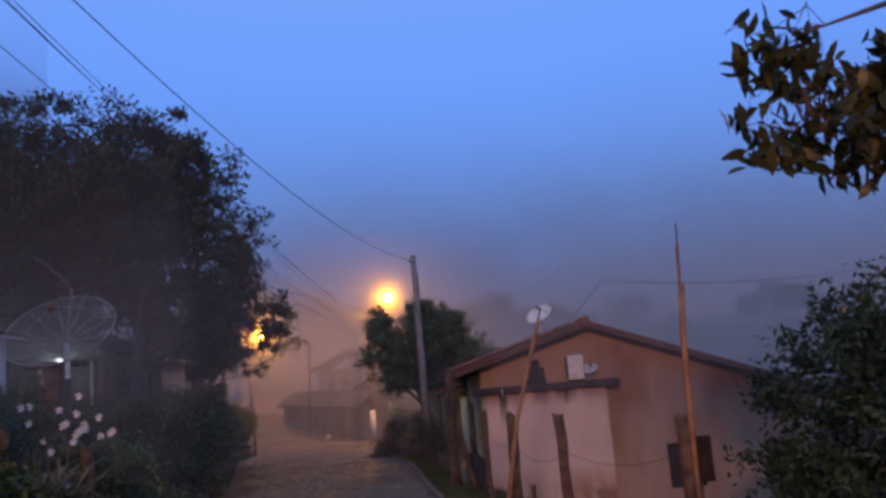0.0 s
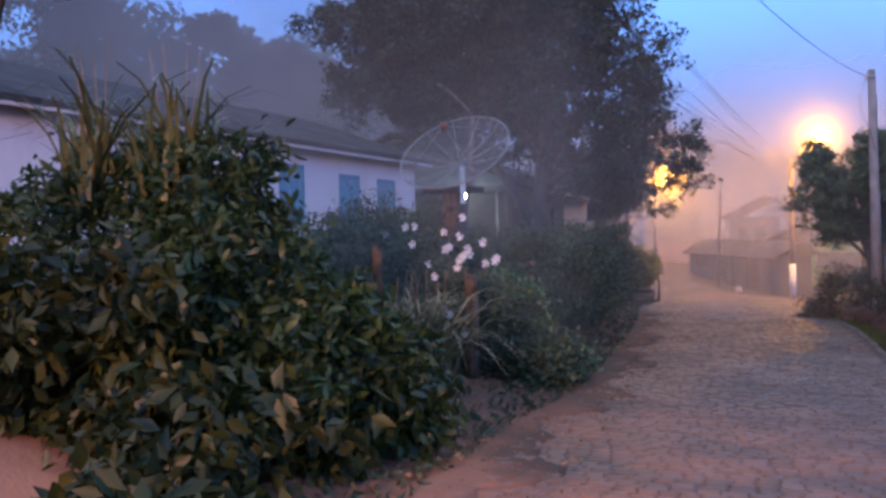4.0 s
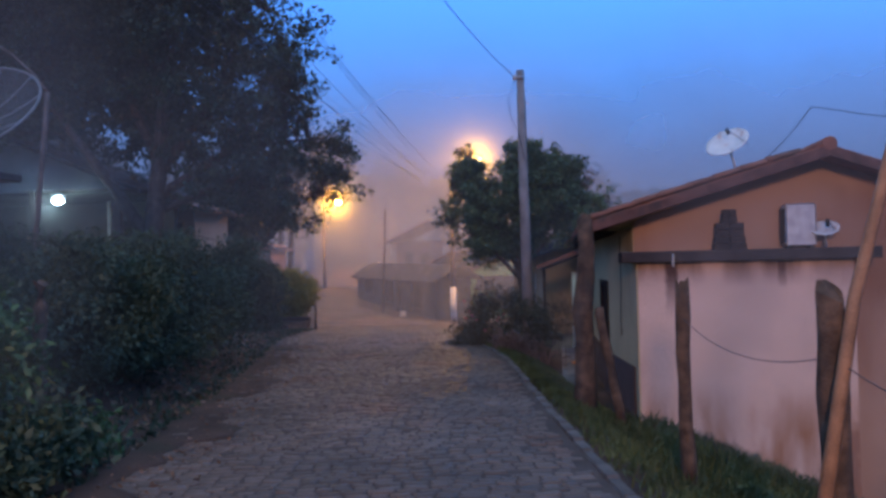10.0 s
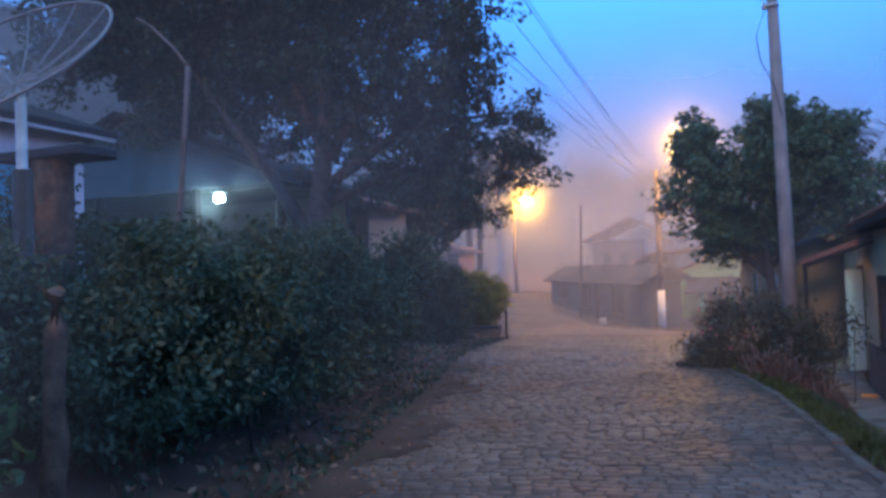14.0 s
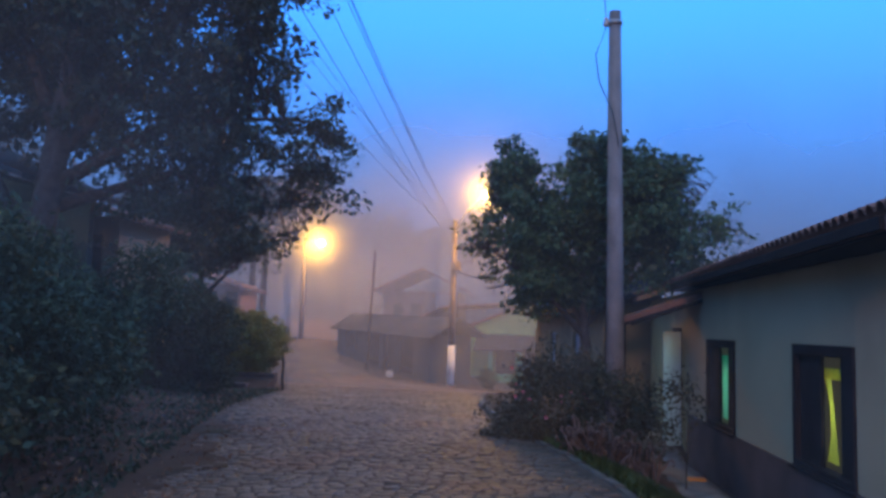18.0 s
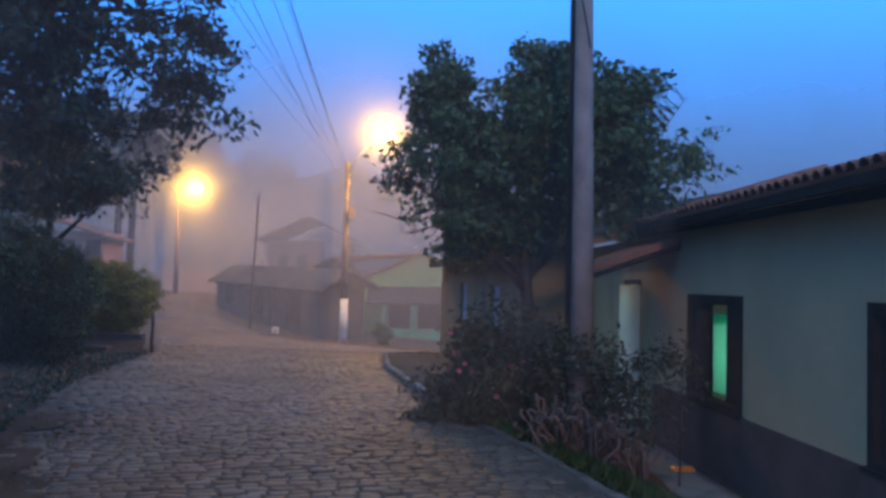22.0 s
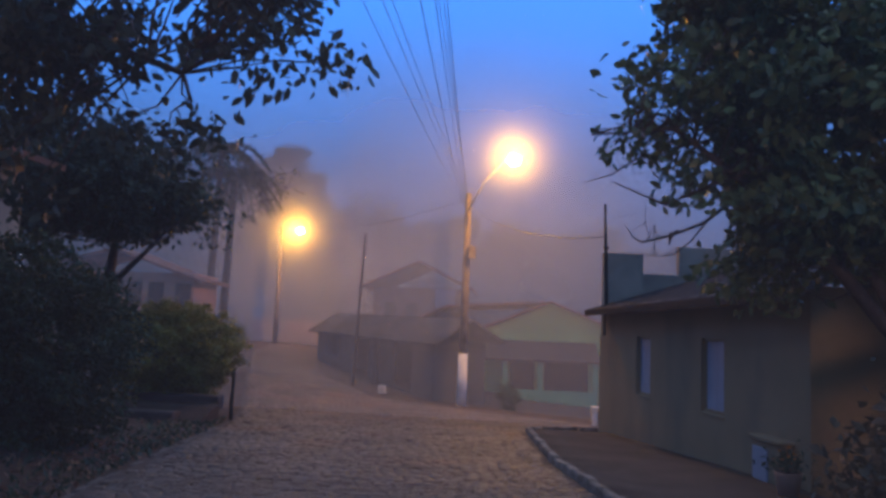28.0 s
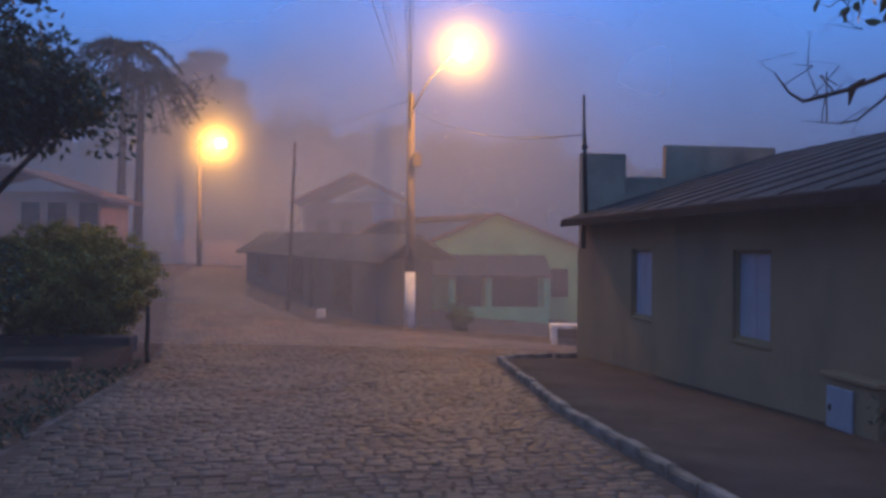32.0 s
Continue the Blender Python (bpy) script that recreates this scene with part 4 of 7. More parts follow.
for k, (line, thick) in enumerate(((bough, 0.026), (spur, 0.010), (arm, 0.020), (hook, 0.008))):
    part("limb", tube(line, [thick * (1 - 0.85 * i / (len(line) - 1)) for i in range(len(line))], 6, wobble=0.15, seed=90 + k), M_BARK, citrus)
part("knot", tube([(-1.23, 26.16, 2.52), (-1.29, 26.16, 2.47), (-1.31, 26.16, 2.38)], [0.008, 0.026, 0.005], 7, wobble=0.3, seed=95), M_BARK, citrus)
shoots = np.array([(-1.40, 26.1, 2.55), (-1.47, 26.2, 2.62), (-1.52, 26.15, 2.74), (-1.44, 26.2, 2.82), (-1.58, 26.1, 2.52), (-1.66, 26.2, 2.62), (-1.45, 26.15, 2.34), (-1.5, 26.1, 2.5), (-1.2, 26.2, 2.24), (-1.42, 26.1, 2.36), (-1.5, 26.3, 3.0), (-1.35, 26.4, 2.98), (-1.0, 26.3, 2.95), (-1.9, 25.8, 3.02), (-2.05, 25.85, 2.98), (-1.75, 25.8, 2.88), (-1.3, 26.5, 2.84)])
for end in shoots:
    twigs("bare_shoot", [bough[4:], spur[2:], hook[1:], arm[3:]], [end], 0.0045, tw_rng, citrus)
lp, lo_, lc = clump_points(tw_rng, [(-1.08, 25.95, 2.80, 0.24, 0.18, 0.09), (-0.72, 26.1, 2.52, 0.20, 0.16, 0.20), (-1.75, 25.83, 3.10, 0.35, 0.12, 0.10), (-0.55, 25.8, 3.25, 0.45, 0.35, 0.30), (-0.25, 25.9, 2.75, 0.40, 0.35, 0.35)], 560, 0.07, 50, 0.1)
link("low_crown", leaves("low_crown", lp, 0.115, L_CITRUS, tw_rng, 0.45, 0.5, lo_, fine=True), None, citrus)
tree("tree", "tall pale tree crown fading into the fog",
     ([(-20.3, 76, -0.5), (-20.3, 76, 8), (-20.3, 76, 12)], [0.3, 0.2, 0.1]), [([(-20.3, 76, 9), (-18.5, 76, 12.5)], [0.1, 0.03])],
     [(-20.4, 76, 11.8, 2.8, 2.4, 3.2), (-18.9, 76, 11.0, 1.9, 1.6, 2.2), (-21.8, 76, 10.2, 1.8, 1.6, 2.0)], 15000, 0.34, L_BIG, 15, 160, 0.4)

tree("tree", "distant tree crown behind the tiled roof, faded by fog",
     ([(34.3, 80, -1.6), (34.3, 80, 4), (34.3, 80, 7.8)], [0.24, 0.18, 0.08]), [([(34.3, 80, 4), (32.0, 80, 7.6)], [0.09, 0.03])],
     [(34.3, 80, 8.2, 2.4, 2.0, 1.5), (31.8, 80, 7.5, 1.5, 1.3, 1.0), (36.9, 80, 7.8, 1.6, 1.4, 1.2)], 5000, 0.36, L_BIG, 16, 90, 0.4)


def shrub(name, label, blobs, count, size, mat, seed, clumps, spread, aspect=0.5, category="shrub", hollow=0.6, droop=0.2):
    rng = np.random.default_rng(seed)
    x, y = blobs[0][0], blobs[0][1]
    pts, out, cen = clump_points(rng, blobs, count, spread, clumps, hollow)
    floor = ground_z(pts[:, 0], pts[:, 1]) + 0.02
    pts[:, 2] = np.maximum(pts[:, 2], floor + rng.uniform(0, 0.1, len(pts)))
    ob = empty(name, (x, y, gz(x, y)), label, category)
    link("foliage", leaves("foliage", pts, size, mat, rng, aspect, droop, out, fine=mat is L_SHRUB), None, ob)
    for k in range(5):
        a = rng.uniform(0, 6.28)
        bx_, by_, bz_, rx_, ry_, rz_ = blobs[int(rng.integers(0, len(blobs)))]
        part("stem", tube([(bx_ + 0.2 * math.cos(a) * rx_, by_ + 0.2 * math.sin(a) * ry_, gz(bx_, by_) - 0.1), (bx_ + 0.5 * math.cos(a) * rx_, by_ + 0.5 * math.sin(a) * ry_, bz_ + 0.3 * rz_)], [0.006 + 0.018 * min(1, rx_), 0.004 + 0.006 * min(1, rx_)], 6), M_BARK, ob)
    return ob


shrub("hedge", "tall dark clipped hedge at the road edge", [(-9.55, 29.5, 1.05, 1.7, 2.2, 1.7), (-11.0, 29.3, 1.05, 1.6, 2, 1.65)], 90000, 0.09, L_HEDGE, 31, 1800, 0.11, category="hedge", hollow=0.45)
shrub("hedge", "round clipped yellow-green hedge lit by the lamp", [(-11.05, 38.0, 0.95, 1.85, 1.6, 1.15), (-11.9, 38.6, 0.8, 1.6, 1.4, 1.0), (-11.2, 38.1, 0.25, 1.45, 1.25, 0.8)], 70000, 0.08, L_TOPIARY, 32, 1700, 0.085, category="hedge", hollow=0.62)
for k, (x, y, rx, ry, top) in enumerate([(-5.4, 12.8, 1.5, 1.4, 1.7), (-5.7, 15.0, 1.75, 1.6, 1.9), (-6.2, 17.6, 1.75, 1.7, 2.15), (-7.3, 20.4, 1.7, 1.7, 2.2), (-9.5, 22.6, 1.5, 1.5, 2.3), (-8.0, 11.0, 2.0, 2.4, 2.6), (-9.0, 15.5, 2.0, 2.6, 2.9)]):
    z0 = gz(x, y)
    br_ = random.Random(400 + k)
    sprigs = [(x + br_.uniform(-1, 1) * rx * 0.8, y + br_.uniform(-1, 1) * ry * 0.8, top + br_.uniform(-0.45, 0.15), 0.42, 0.42, br_.uniform(0.3, 0.55)) for _ in range(5)]
    shrub("bush", "dense dark weedy bush on the roadside bank", [(x, y, z0 + (top - z0) * 0.5, rx, ry, (top - z0) * 0.52), (x - 0.5, y + 0.5, z0 + 0.5 * (top - z0) + 0.2, rx * 0.7, ry * 0.7, (top - z0) * 0.45)] + sprigs, 23000, 0.088, L_WEED, 40 + k, 300, 0.18)
shrub("bush", "broad-leaved shrub with yellowing leaves at the roadside", [(-4.5, 4.2, 1.35, 1.5, 1.4, 1.25), (-3.1, 4.3, 0.95, 0.85, 1.1, 0.72), (-2.75, 4.5, 0.6, 0.6, 0.9, 0.45), (-6.4, 4.8, 1.8, 1.7, 1.6, 1.7), (-4.9, 4.6, 2.7, 0.8, 0.8, 0.75), (-3.5, 4.95, 1.35, 0.42, 0.45, 0.5)], 28500, 0.165, L_SHRUB, 50, 760, 0.16, aspect=0.34, hollow=0.6, droop=0.6)
shrub("bush", "low shrub with large yellow-green leaves at the roadside", [(-3.4, 2.6, 0.75, 1.1, 0.7, 0.50), (-2.7, 3.3, 0.7, 0.5, 0.6, 0.4), (-2.65, 1.85, 0.55, 0.6, 0.5, 0.32), (-4.0, 2.8, 1.65, 0.8, 0.5, 0.5), (-5.2, 2.3, 1.3, 1.2, 0.8, 0.95)], 6200, 0.21, L_AVOCADO, 55, 270, 0.16, aspect=0.45, hollow=0.5, droop=0.6)
shrub("bush", "leafy bush with white flowers around a fence post", [(-4.6, 8.9, 1.1, 1.0, 0.9, 0.85), (-4.0, 8.9, 0.8, 0.6, 0.7, 0.5), (-5.8, 9.0, 1.6, 1.1, 1.2, 1.1)], 11000, 0.11, L_WEED, 54, 220, 0.16)
shrub("bush", "low leafy weeds spilling onto the road edge", [(-3.15, 8.9, 0.35, 0.5, 0.4, 0.28), (-3.3, 9.5, 0.4, 0.6, 0.6, 0.32)], 5000, 0.10, L_WEED, 57, 220, 0.15)
shrub("bush", "fresh green leafy weeds beside the rotten stake", [(-3.78, 9.85, 0.85, 0.40, 0.4, 0.75), (-4.5, 10.5, 0.95, 0.4, 0.4, 0.8), (-3.15, 10.1, 0.35, 0.3, 0.3, 0.22)], 5200, 0.105, L_GREEN_WEED, 58, 200, 0.14)
shrub("bush", "spindly rose shoots beside the concrete pole", [(1.05, 21.4, 0.55, 0.35, 0.3, 0.55), (1.4, 21.5, 0.75, 0.25, 0.25, 0.40), (0.75, 21.9, 0.4, 0.3, 0.3, 0.7)], 1500, 0.07, L_ROSE, 59, 70, 0.11)
shrub("bush", "rose bush with pink flowers beneath the citrus tree", [(-0.25, 23.35, 0.40, 0.85, 0.85, 0.80), (-0.85, 23.2, 0.05, 0.5, 0.6, 0.5), (0.25, 24.1, 0.45, 0.6, 0.5, 0.9), (0.6, 22.4, 0.35, 0.55, 0.7, 0.75), (-0.45, 23.1, 1.05, 0.4, 0.4, 0.35), (0.35, 22.9, 1.0, 0.35, 0.35, 0.4)], 11000, 0.088, L_ROSE, 51, 300, 0.15)
shrub("bush", "broad-leaved plant in the yard below the gable window", [(5.35, 11.0, -0.75, 0.35, 0.35, 0.45), (5.9, 11.2, -0.85, 0.3, 0.3, 0.4)], 420, 0.19, L_HEDGE, 60, 40, 0.12, aspect=0.4)
shrub("bush", "dark leafy bush behind the fence", [(8.6, 9.2, 0.6, 1.7, 1.6, 2.7), (9.6, 9.8, 1.2, 1.6, 1.6, 2.4), (7.4, 9.0, -0.4, 1.0, 1.2, 1.4)], 22000, 0.15, L_HEDGE, 52, 300, 0.24)

# ---- fog over the far street ----
def fog_material(name, density, low, high, ends=(), albedo=0.9):
    m = bpy.data.materials.new(name)
    m.use_nodes = True
    n, l = m.node_tree.nodes, m.node_tree.links
    n.remove(n["Principled BSDF"])
    co = n.new("ShaderNodeTexCoord")
    no = n.new("ShaderNodeTexNoise")
    no.inputs["Scale"].default_value = 0.09
    no.inputs["Detail"].default_value = 3
    l.new(co.outputs["Object"], no.inputs["Vector"])
    sep = n.new("ShaderNodeSeparateXYZ")
    l.new(co.outputs["Object"], sep.inputs[0])
    ht = n.new("ShaderNodeMapRange")
    ht.interpolation_type = "SMOOTHSTEP"
    ht.inputs[1].default_value, ht.inputs[2].default_value = low, high
    ht.inputs[3].default_value, ht.inputs[4].default_value = density, 0.0
    l.new(sep.outputs[2], ht.inputs[0])
    nr = n.new("ShaderNodeMapRange")
    nr.inputs[1].default_value, nr.inputs[2].default_value = 0.25, 0.75
    nr.inputs[3].default_value, nr.inputs[4].default_value = 0.6, 1.3
    l.new(no.outputs[0], nr.inputs[0])
    mu = n.new("ShaderNodeMath")
    mu.operation = "MULTIPLY"
    l.new(ht.outputs[0], mu.inputs[0])
    l.new(nr.outputs[0], mu.inputs[1])
    for axis, lo, hi in ends:
        er = n.new("ShaderNodeMapRange")
        er.interpolation_type = "SMOOTHSTEP"
        er.inputs[1].default_value, er.inputs[2].default_value = lo, hi
        l.new(sep.outputs[axis], er.inputs[0])
        m2 = n.new("ShaderNodeMath")
        m2.operation = "MULTIPLY"
        l.new(mu.outputs[0], m2.inputs[0])
        l.new(er.outputs[0], m2.inputs[1])
        mu = m2
    clear = n.new("ShaderNodeBsdfTransparent")
    dif = n.new("ShaderNodeBsdfDiffuse")
    dif.inputs[0].default_value = (albedo, albedo, albedo, 1)
    trl = n.new("ShaderNodeBsdfTranslucent")
    trl.inputs[0].default_value = (albedo, albedo, albedo, 1)
    both = n.new("ShaderNodeMixShader")
    both.inputs[0].default_value = 0.5
    l.new(dif.outputs[0], both.inputs[1])
    l.new(trl.outputs[0], both.inputs[2])
    mix = n.new("ShaderNodeMixShader")
    l.new(mu.outputs[0], mix.inputs[0])
    l.new(clear.outputs[0], mix.inputs[1])
    l.new(both.outputs[0], mix.inputs[2])
    l.new(mix.outputs[0], n["Material Output"].inputs[0])
    return m


M_FOG = fog_material("murky_fog", 0.20, 3.0, 12.0, albedo=0.6)
M_FOG_MID = fog_material("deep_murky_fog", 0.23, 3.0, 12.0, albedo=0.48)
M_FOG_ROOFS = fog_material("fog_over_the_roofs", 0.40, 5.0, 13.0, ((0, -14.0, -11.5), (0, 26.0, 12.0)), 0.5)
M_FOG_HIGH = fog_material("thick_murky_fog", 0.54, 11.0, 28.0, albedo=0.58)
# Small fog sheets added just before each street lamp to spread its halo.
M_FOG_RIGHT = fog_material("halo_sheet_by_the_lamp", 0.075, 11.0, 15.5, ((0, -11.5, -7.0), (0, 6.0, 1.0), (2, 0.5, 4.5)))
M_FOG_LEFT = fog_material("halo_sheet_by_the_far_lamp", 0.16, 10.5, 15.5, ((0, -26.0, -21.0), (0, -9.0, -13.0), (2, 0.5, 4.0)))
for y, mat, x0, x1, top in ((42.0, M_FOG, -60, 70, 17), (LAMP_R[1] - 0.85, M_FOG_RIGHT, -11.5, 6.0, 15.5), (51.4, M_FOG_MID, -60, 70, 17), (62.9, M_FOG_ROOFS, -14.0, 26.0, 17), (74.0, M_FOG_HIGH, -80, 90, 31), (LAMP_L[1] - 1.0, M_FOG_LEFT, -26, -9, 15.5)):
    bm = bmesh.new()
    bmesh.ops.create_grid(bm, x_segments=24, y_segments=8, size=0.5, matrix=Matrix.Translation(((x0 + x1) / 2, y, top / 2 - 1.5)) @ Matrix.Rotation(radians(90), 4, "X") @ Matrix.Diagonal((x1 - x0, top + 3, 1, 1)))
    tagged(part("fog_bank", bm, mat), "thin drifting bank of fog across the street", "fog", kind="stuff")


def haze_sheet(label, line, z0, z1, mat):
    """Translucent sheet along a ground line, added to haze what lies behind."""
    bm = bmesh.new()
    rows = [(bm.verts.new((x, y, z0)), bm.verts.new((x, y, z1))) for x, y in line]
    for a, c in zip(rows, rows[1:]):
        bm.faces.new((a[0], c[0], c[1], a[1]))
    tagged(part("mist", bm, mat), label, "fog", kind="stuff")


# Sheets added to lift the dark tones behind them, as thin fog does.
haze_sheet("translucent sheet added as haze before the roadside bank", [(-40, 10.5), (-14, 11.0), (-7.5, 12.2), (-4.5, 14.5), (-2.6, 16.2)], -1.0, 15.0, fog_material("bank_haze_sheet", 0.030, 3.0, 12.0, ((0, -2.6, -3.3),), 0.75))
haze_sheet("translucent sheet added as haze over the flowering bushes", [(-40, 5.6), (-9, 6.4), (-5.5, 7.4), (-3.6, 8.9), (-2.5, 10.4)], -1.0, 11.0, fog_material("flower_haze_sheet", 0.06, 3.0, 10.5, ((0, -2.5, -3.2),), 0.75))
haze_sheet("translucent sheet added as haze before the big tree", [(-40, 16.5), (-14, 17.5), (-8.5, 18.6), (-5.6, 19.8), (-4.2, 20.4)], -1.0, 15.0, fog_material("tree_haze_sheet", 0.022, 4.0, 13.0, ((0, -4.2, -5.2),), 0.8))
haze_sheet("translucent sheet added as haze along the grass verge", [(1.75, 13.4), (1.0, 17.0), (0.55, 20.0), (0.1, 21.4), (-0.5, 24.2), (-0.8, 25.6)], -1.5, 4.0, fog_material("verge_haze_sheet", 0.045, 1.2, 3.4, ((1, 13.4, 15.0), (1, 25.6, 19.5)), 0.75))
haze_sheet("translucent sheet added as haze across the street", [(-40, 20.6), (-9.0, 21.6), (-5.0, 22.4), (2.0, 22.6), (40, 23.5)], -3.0, 10.0, fog_material("street_haze_sheet", 0.05, 4.0, 9.8))
haze_sheet("translucent sheet added as haze before the pink annex", [(2.3, 14.1), (4.0, 13.6), (9.0, 12.6), (40, 11.0)], -4.0, 7.0, fog_material("annex_haze_sheet", 0.05, 2.0, 6.8, ((0, 2.3, 3.4),)))
# Sheet added close to the porch lamp to catch its light as a halo.
haze_sheet("translucent sheet added to give the porch lamp a halo", [(-17, 23.45), (-9.95, 23.45)], 1.0, 6.0, fog_material("porch_halo_sheet", 0.06, 4.6, 5.9, ((0, -9.95, -10.6),)))
haze_sheet("thick fog bank over the wooded hillside", [(-95, -12), (-62, 14), (-44, 30), (-32, 42), (-27, 50)], -1.0, 34.0, fog_material("hill_fog", 0.60, 17.0, 33.5, albedo=0.33))

# ---- wooded hillside in the fog ----
def woods(label, line, trees, seed):
    """Crowns crowded on a hillside: (x, y, top) points joined into a ridge, trees set along it and down the slope in front."""
    rng = np.random.default_rng(seed)
    pts = np.array(line, dtype=float)
    pick = rng.uniform(0, len(pts) - 1, trees)
    k = np.minimum(pick.astype(int), len(pts) - 2)
    f = (pick - k)[:, None]
    ridge = pts[k] * (1 - f) + pts[k + 1] * f
    down = rng.beta(1.0, 1.6, trees)
    r = rng.uniform(1.4, 3.8, trees)
    centre = ridge.copy()
    centre[:, :2] *= (1 - 0.16 * down)[:, None]
    centre[:, 2] = ridge[:, 2] * (1 - 0.85 * down) - r * 0.6 + rng.normal(size=trees) * 0.9
    n = 460
    d = rng.normal(size=(trees, n, 3))
    d /= np.linalg.norm(d, axis=2)[:, :, None]
    q = centre[:, None, :] + d * r[:, None, None] * rng.uniform(0.45, 1.25, size=(trees, n, 1)) * np.array([1, 1, 0.8])
    tagged(link("woods", leaves("woods", q.reshape(-1, 3), 0.62, L_BIG, rng, 0.7, 0.3, d.reshape(-1, 3)), None), label, "woods", kind="stuff")


woods("dense dark woods on the hillside beyond the street", [(-52, 82, 16), (-36, 98, 15), (-24, 105, 15), (-8, 106, 14), (10, 106, 10), (24, 104, 8), (50, 96, 6), (78, 74, 5)], 300, 61)
woods("dense dark woods on the slope behind the white house", [(-100, 0, 27), (-72, 26, 26), (-58, 46, 25), (-50, 62, 23), (-50, 80, 19)], 260, 62)

# ---- windows and small parts of the low house ----
def wood_window(y0, y1, z0, z1, gap0, gap1, cloth, clothlabel, parent, drawn=False):
    """A dark window in the road wall: frame, two shutters ajar with a gap between them, and a curtain in the gap."""
    bm = frame_ring(AX - 0.025, AX + 0.11, y0, y1, z0, z1, 0.09, 0.06, 0.11)
    w = part("window", slant(bm), M_WOOD_DARK, parent, "dark wooden window frame")
    for a, b in ((y0 + 0.09, gap0), (gap1, y1 - 0.09)):
        s = part("shutter", slant(box(AX + 0.03, a, z0 + 0.06, AX + 0.07, b, z1 - 0.11, 0.006)), M_WOOD_DARK, w)
    bm = bmesh.new()
    cols = 9
    rows = []
    for j, f in enumerate((0.0, 0.35, 0.7, 1.0)):
        zz = z1 - 0.30 + (z0 + 0.12 - (z1 - 0.30)) * f
        far, near = gap1 + 0.08 - (gap1 - gap0) * 0.30 * math.sin(f * 2.9), gap1 + 0.08 - (gap1 - gap0) * (0.30 + 0.32 * f)
        if drawn:
            far, near = gap1 + 0.10, gap0 + 0.05
        rows.append([bm.verts.new((AX + 0.105 + 0.008 * math.sin(i * 2.1 + j * 0.6), near + (far - near) * i / (cols - 1), zz)) for i in range(cols)])
    for a, b in zip(rows, rows[1:]):
        for i in range(cols - 1):
            bm.faces.new((a[i], a[i + 1], b[i + 1], b[i])).smooth = True
    part("curtain", slant(bm), cloth, w, clothlabel)
    part("pelmet", slant(box(AX + 0.09, gap0 + 0.06, z1 - 0.33, AX + 0.115, gap1 + 0.09, z1 - 0.22, 0.004)), cloth, w)
    part("sill", slant(box(AX - 0.06, y0 - 0.04, z0 - 0.035, AX + 0.05, y1 + 0.04, z0 - 0.003, 0.006)), M_WOOD_DARK, w)
    return w


wood_window(17.73, 19.26, 0.31, 1.56, 18.14, 18.62, M_CLOTH_YELLOW, "bright yellow curtain", house_a)
wood_window(21.49, 23.03, 0.31, 1.56, 21.98, 22.44, M_CLOTH_GREEN, "green curtain", house_a, True)
part("soffit", box(1.74, 15.7, 2.345, AX + 0.1, 24.5, 2.358), M_WOOD_DARK, house_a, "dark boarded eave")
part("barge_board", prism([(1.74, 2.30), (5.06, 3.28), (10.75, 1.19), (10.75, 1.33), (5.06, 3.42), (1.74, 2.44)], "y", 14.86, 14.895), M_BARGE, house_a, "red-brown timber edge of the roof")
part("fascia", box(1.685, 15.9, 2.365, 1.715, 24.55, 2.455, 0.004), M_WOOD_DARK, house_a, "dark eave board")
part("ridge", tube([(5.06, 14.85, 3.45), (5.06, 24.6, 3.45)], 0.10, 8), M_TILE, house_a, "row of ridge tiles")
part("window", box(6.78, 15.57, -0.68, 7.62, 15.598, 0.36, 0.008), M_WOOD_DARK, house_a, "dark closed window in the gable")
part("pipe", tube([(2.318, 16.55, 2.3), (2.322, 16.5, 1.6), (2.312, 16.62, 0.95), (2.316, 16.57, 0.72), (2.305, 16.66, 0.66)], 0.008, 6), M_BLACK, house_a, "loose black hose on the wall")

# clay tiles, laid in courses
def tile_mesh(name, mat, length=0.46, radius=0.068, lift=0.010):
    bm = bmesh.new()
    n = 5
    ring = {}
    for e, x in ((0, 0.0), (1, length)):
        r0 = radius * (1.0 if e == 0 else 0.84)
        for s, r in ((0, r0), (1, r0 - 0.014)):
            ring[e, s] = [bm.verts.new((x, r * math.cos(math.pi * k / n), r * math.sin(math.pi * k / n) + (lift if e == 0 else 0))) for k in range(n + 1)]
    for k in range(n):
        bm.faces.new((ring[0, 0][k], ring[0, 0][k + 1], ring[1, 0][k + 1], ring[1, 0][k]))
        bm.faces.new((ring[0, 1][k + 1], ring[0, 1][k], ring[1, 1][k], ring[1, 1][k + 1]))
        for e in (0, 1):
            bm.faces.new((ring[e, 0][k], ring[e, 1][k], ring[e, 1][k + 1], ring[e, 0][k + 1]))
    bmesh.ops.recalc_face_normals(bm, faces=bm.faces[:])
    me = bpy.data.meshes.new(name)
    bm.to_mesh(me)
    bm.free()
    me.materials.append(mat)
    return me


TILE = tile_mesh("tile", M_TILE)
TILE_STUFF = tile_mesh("tile_joined", M_TILES)


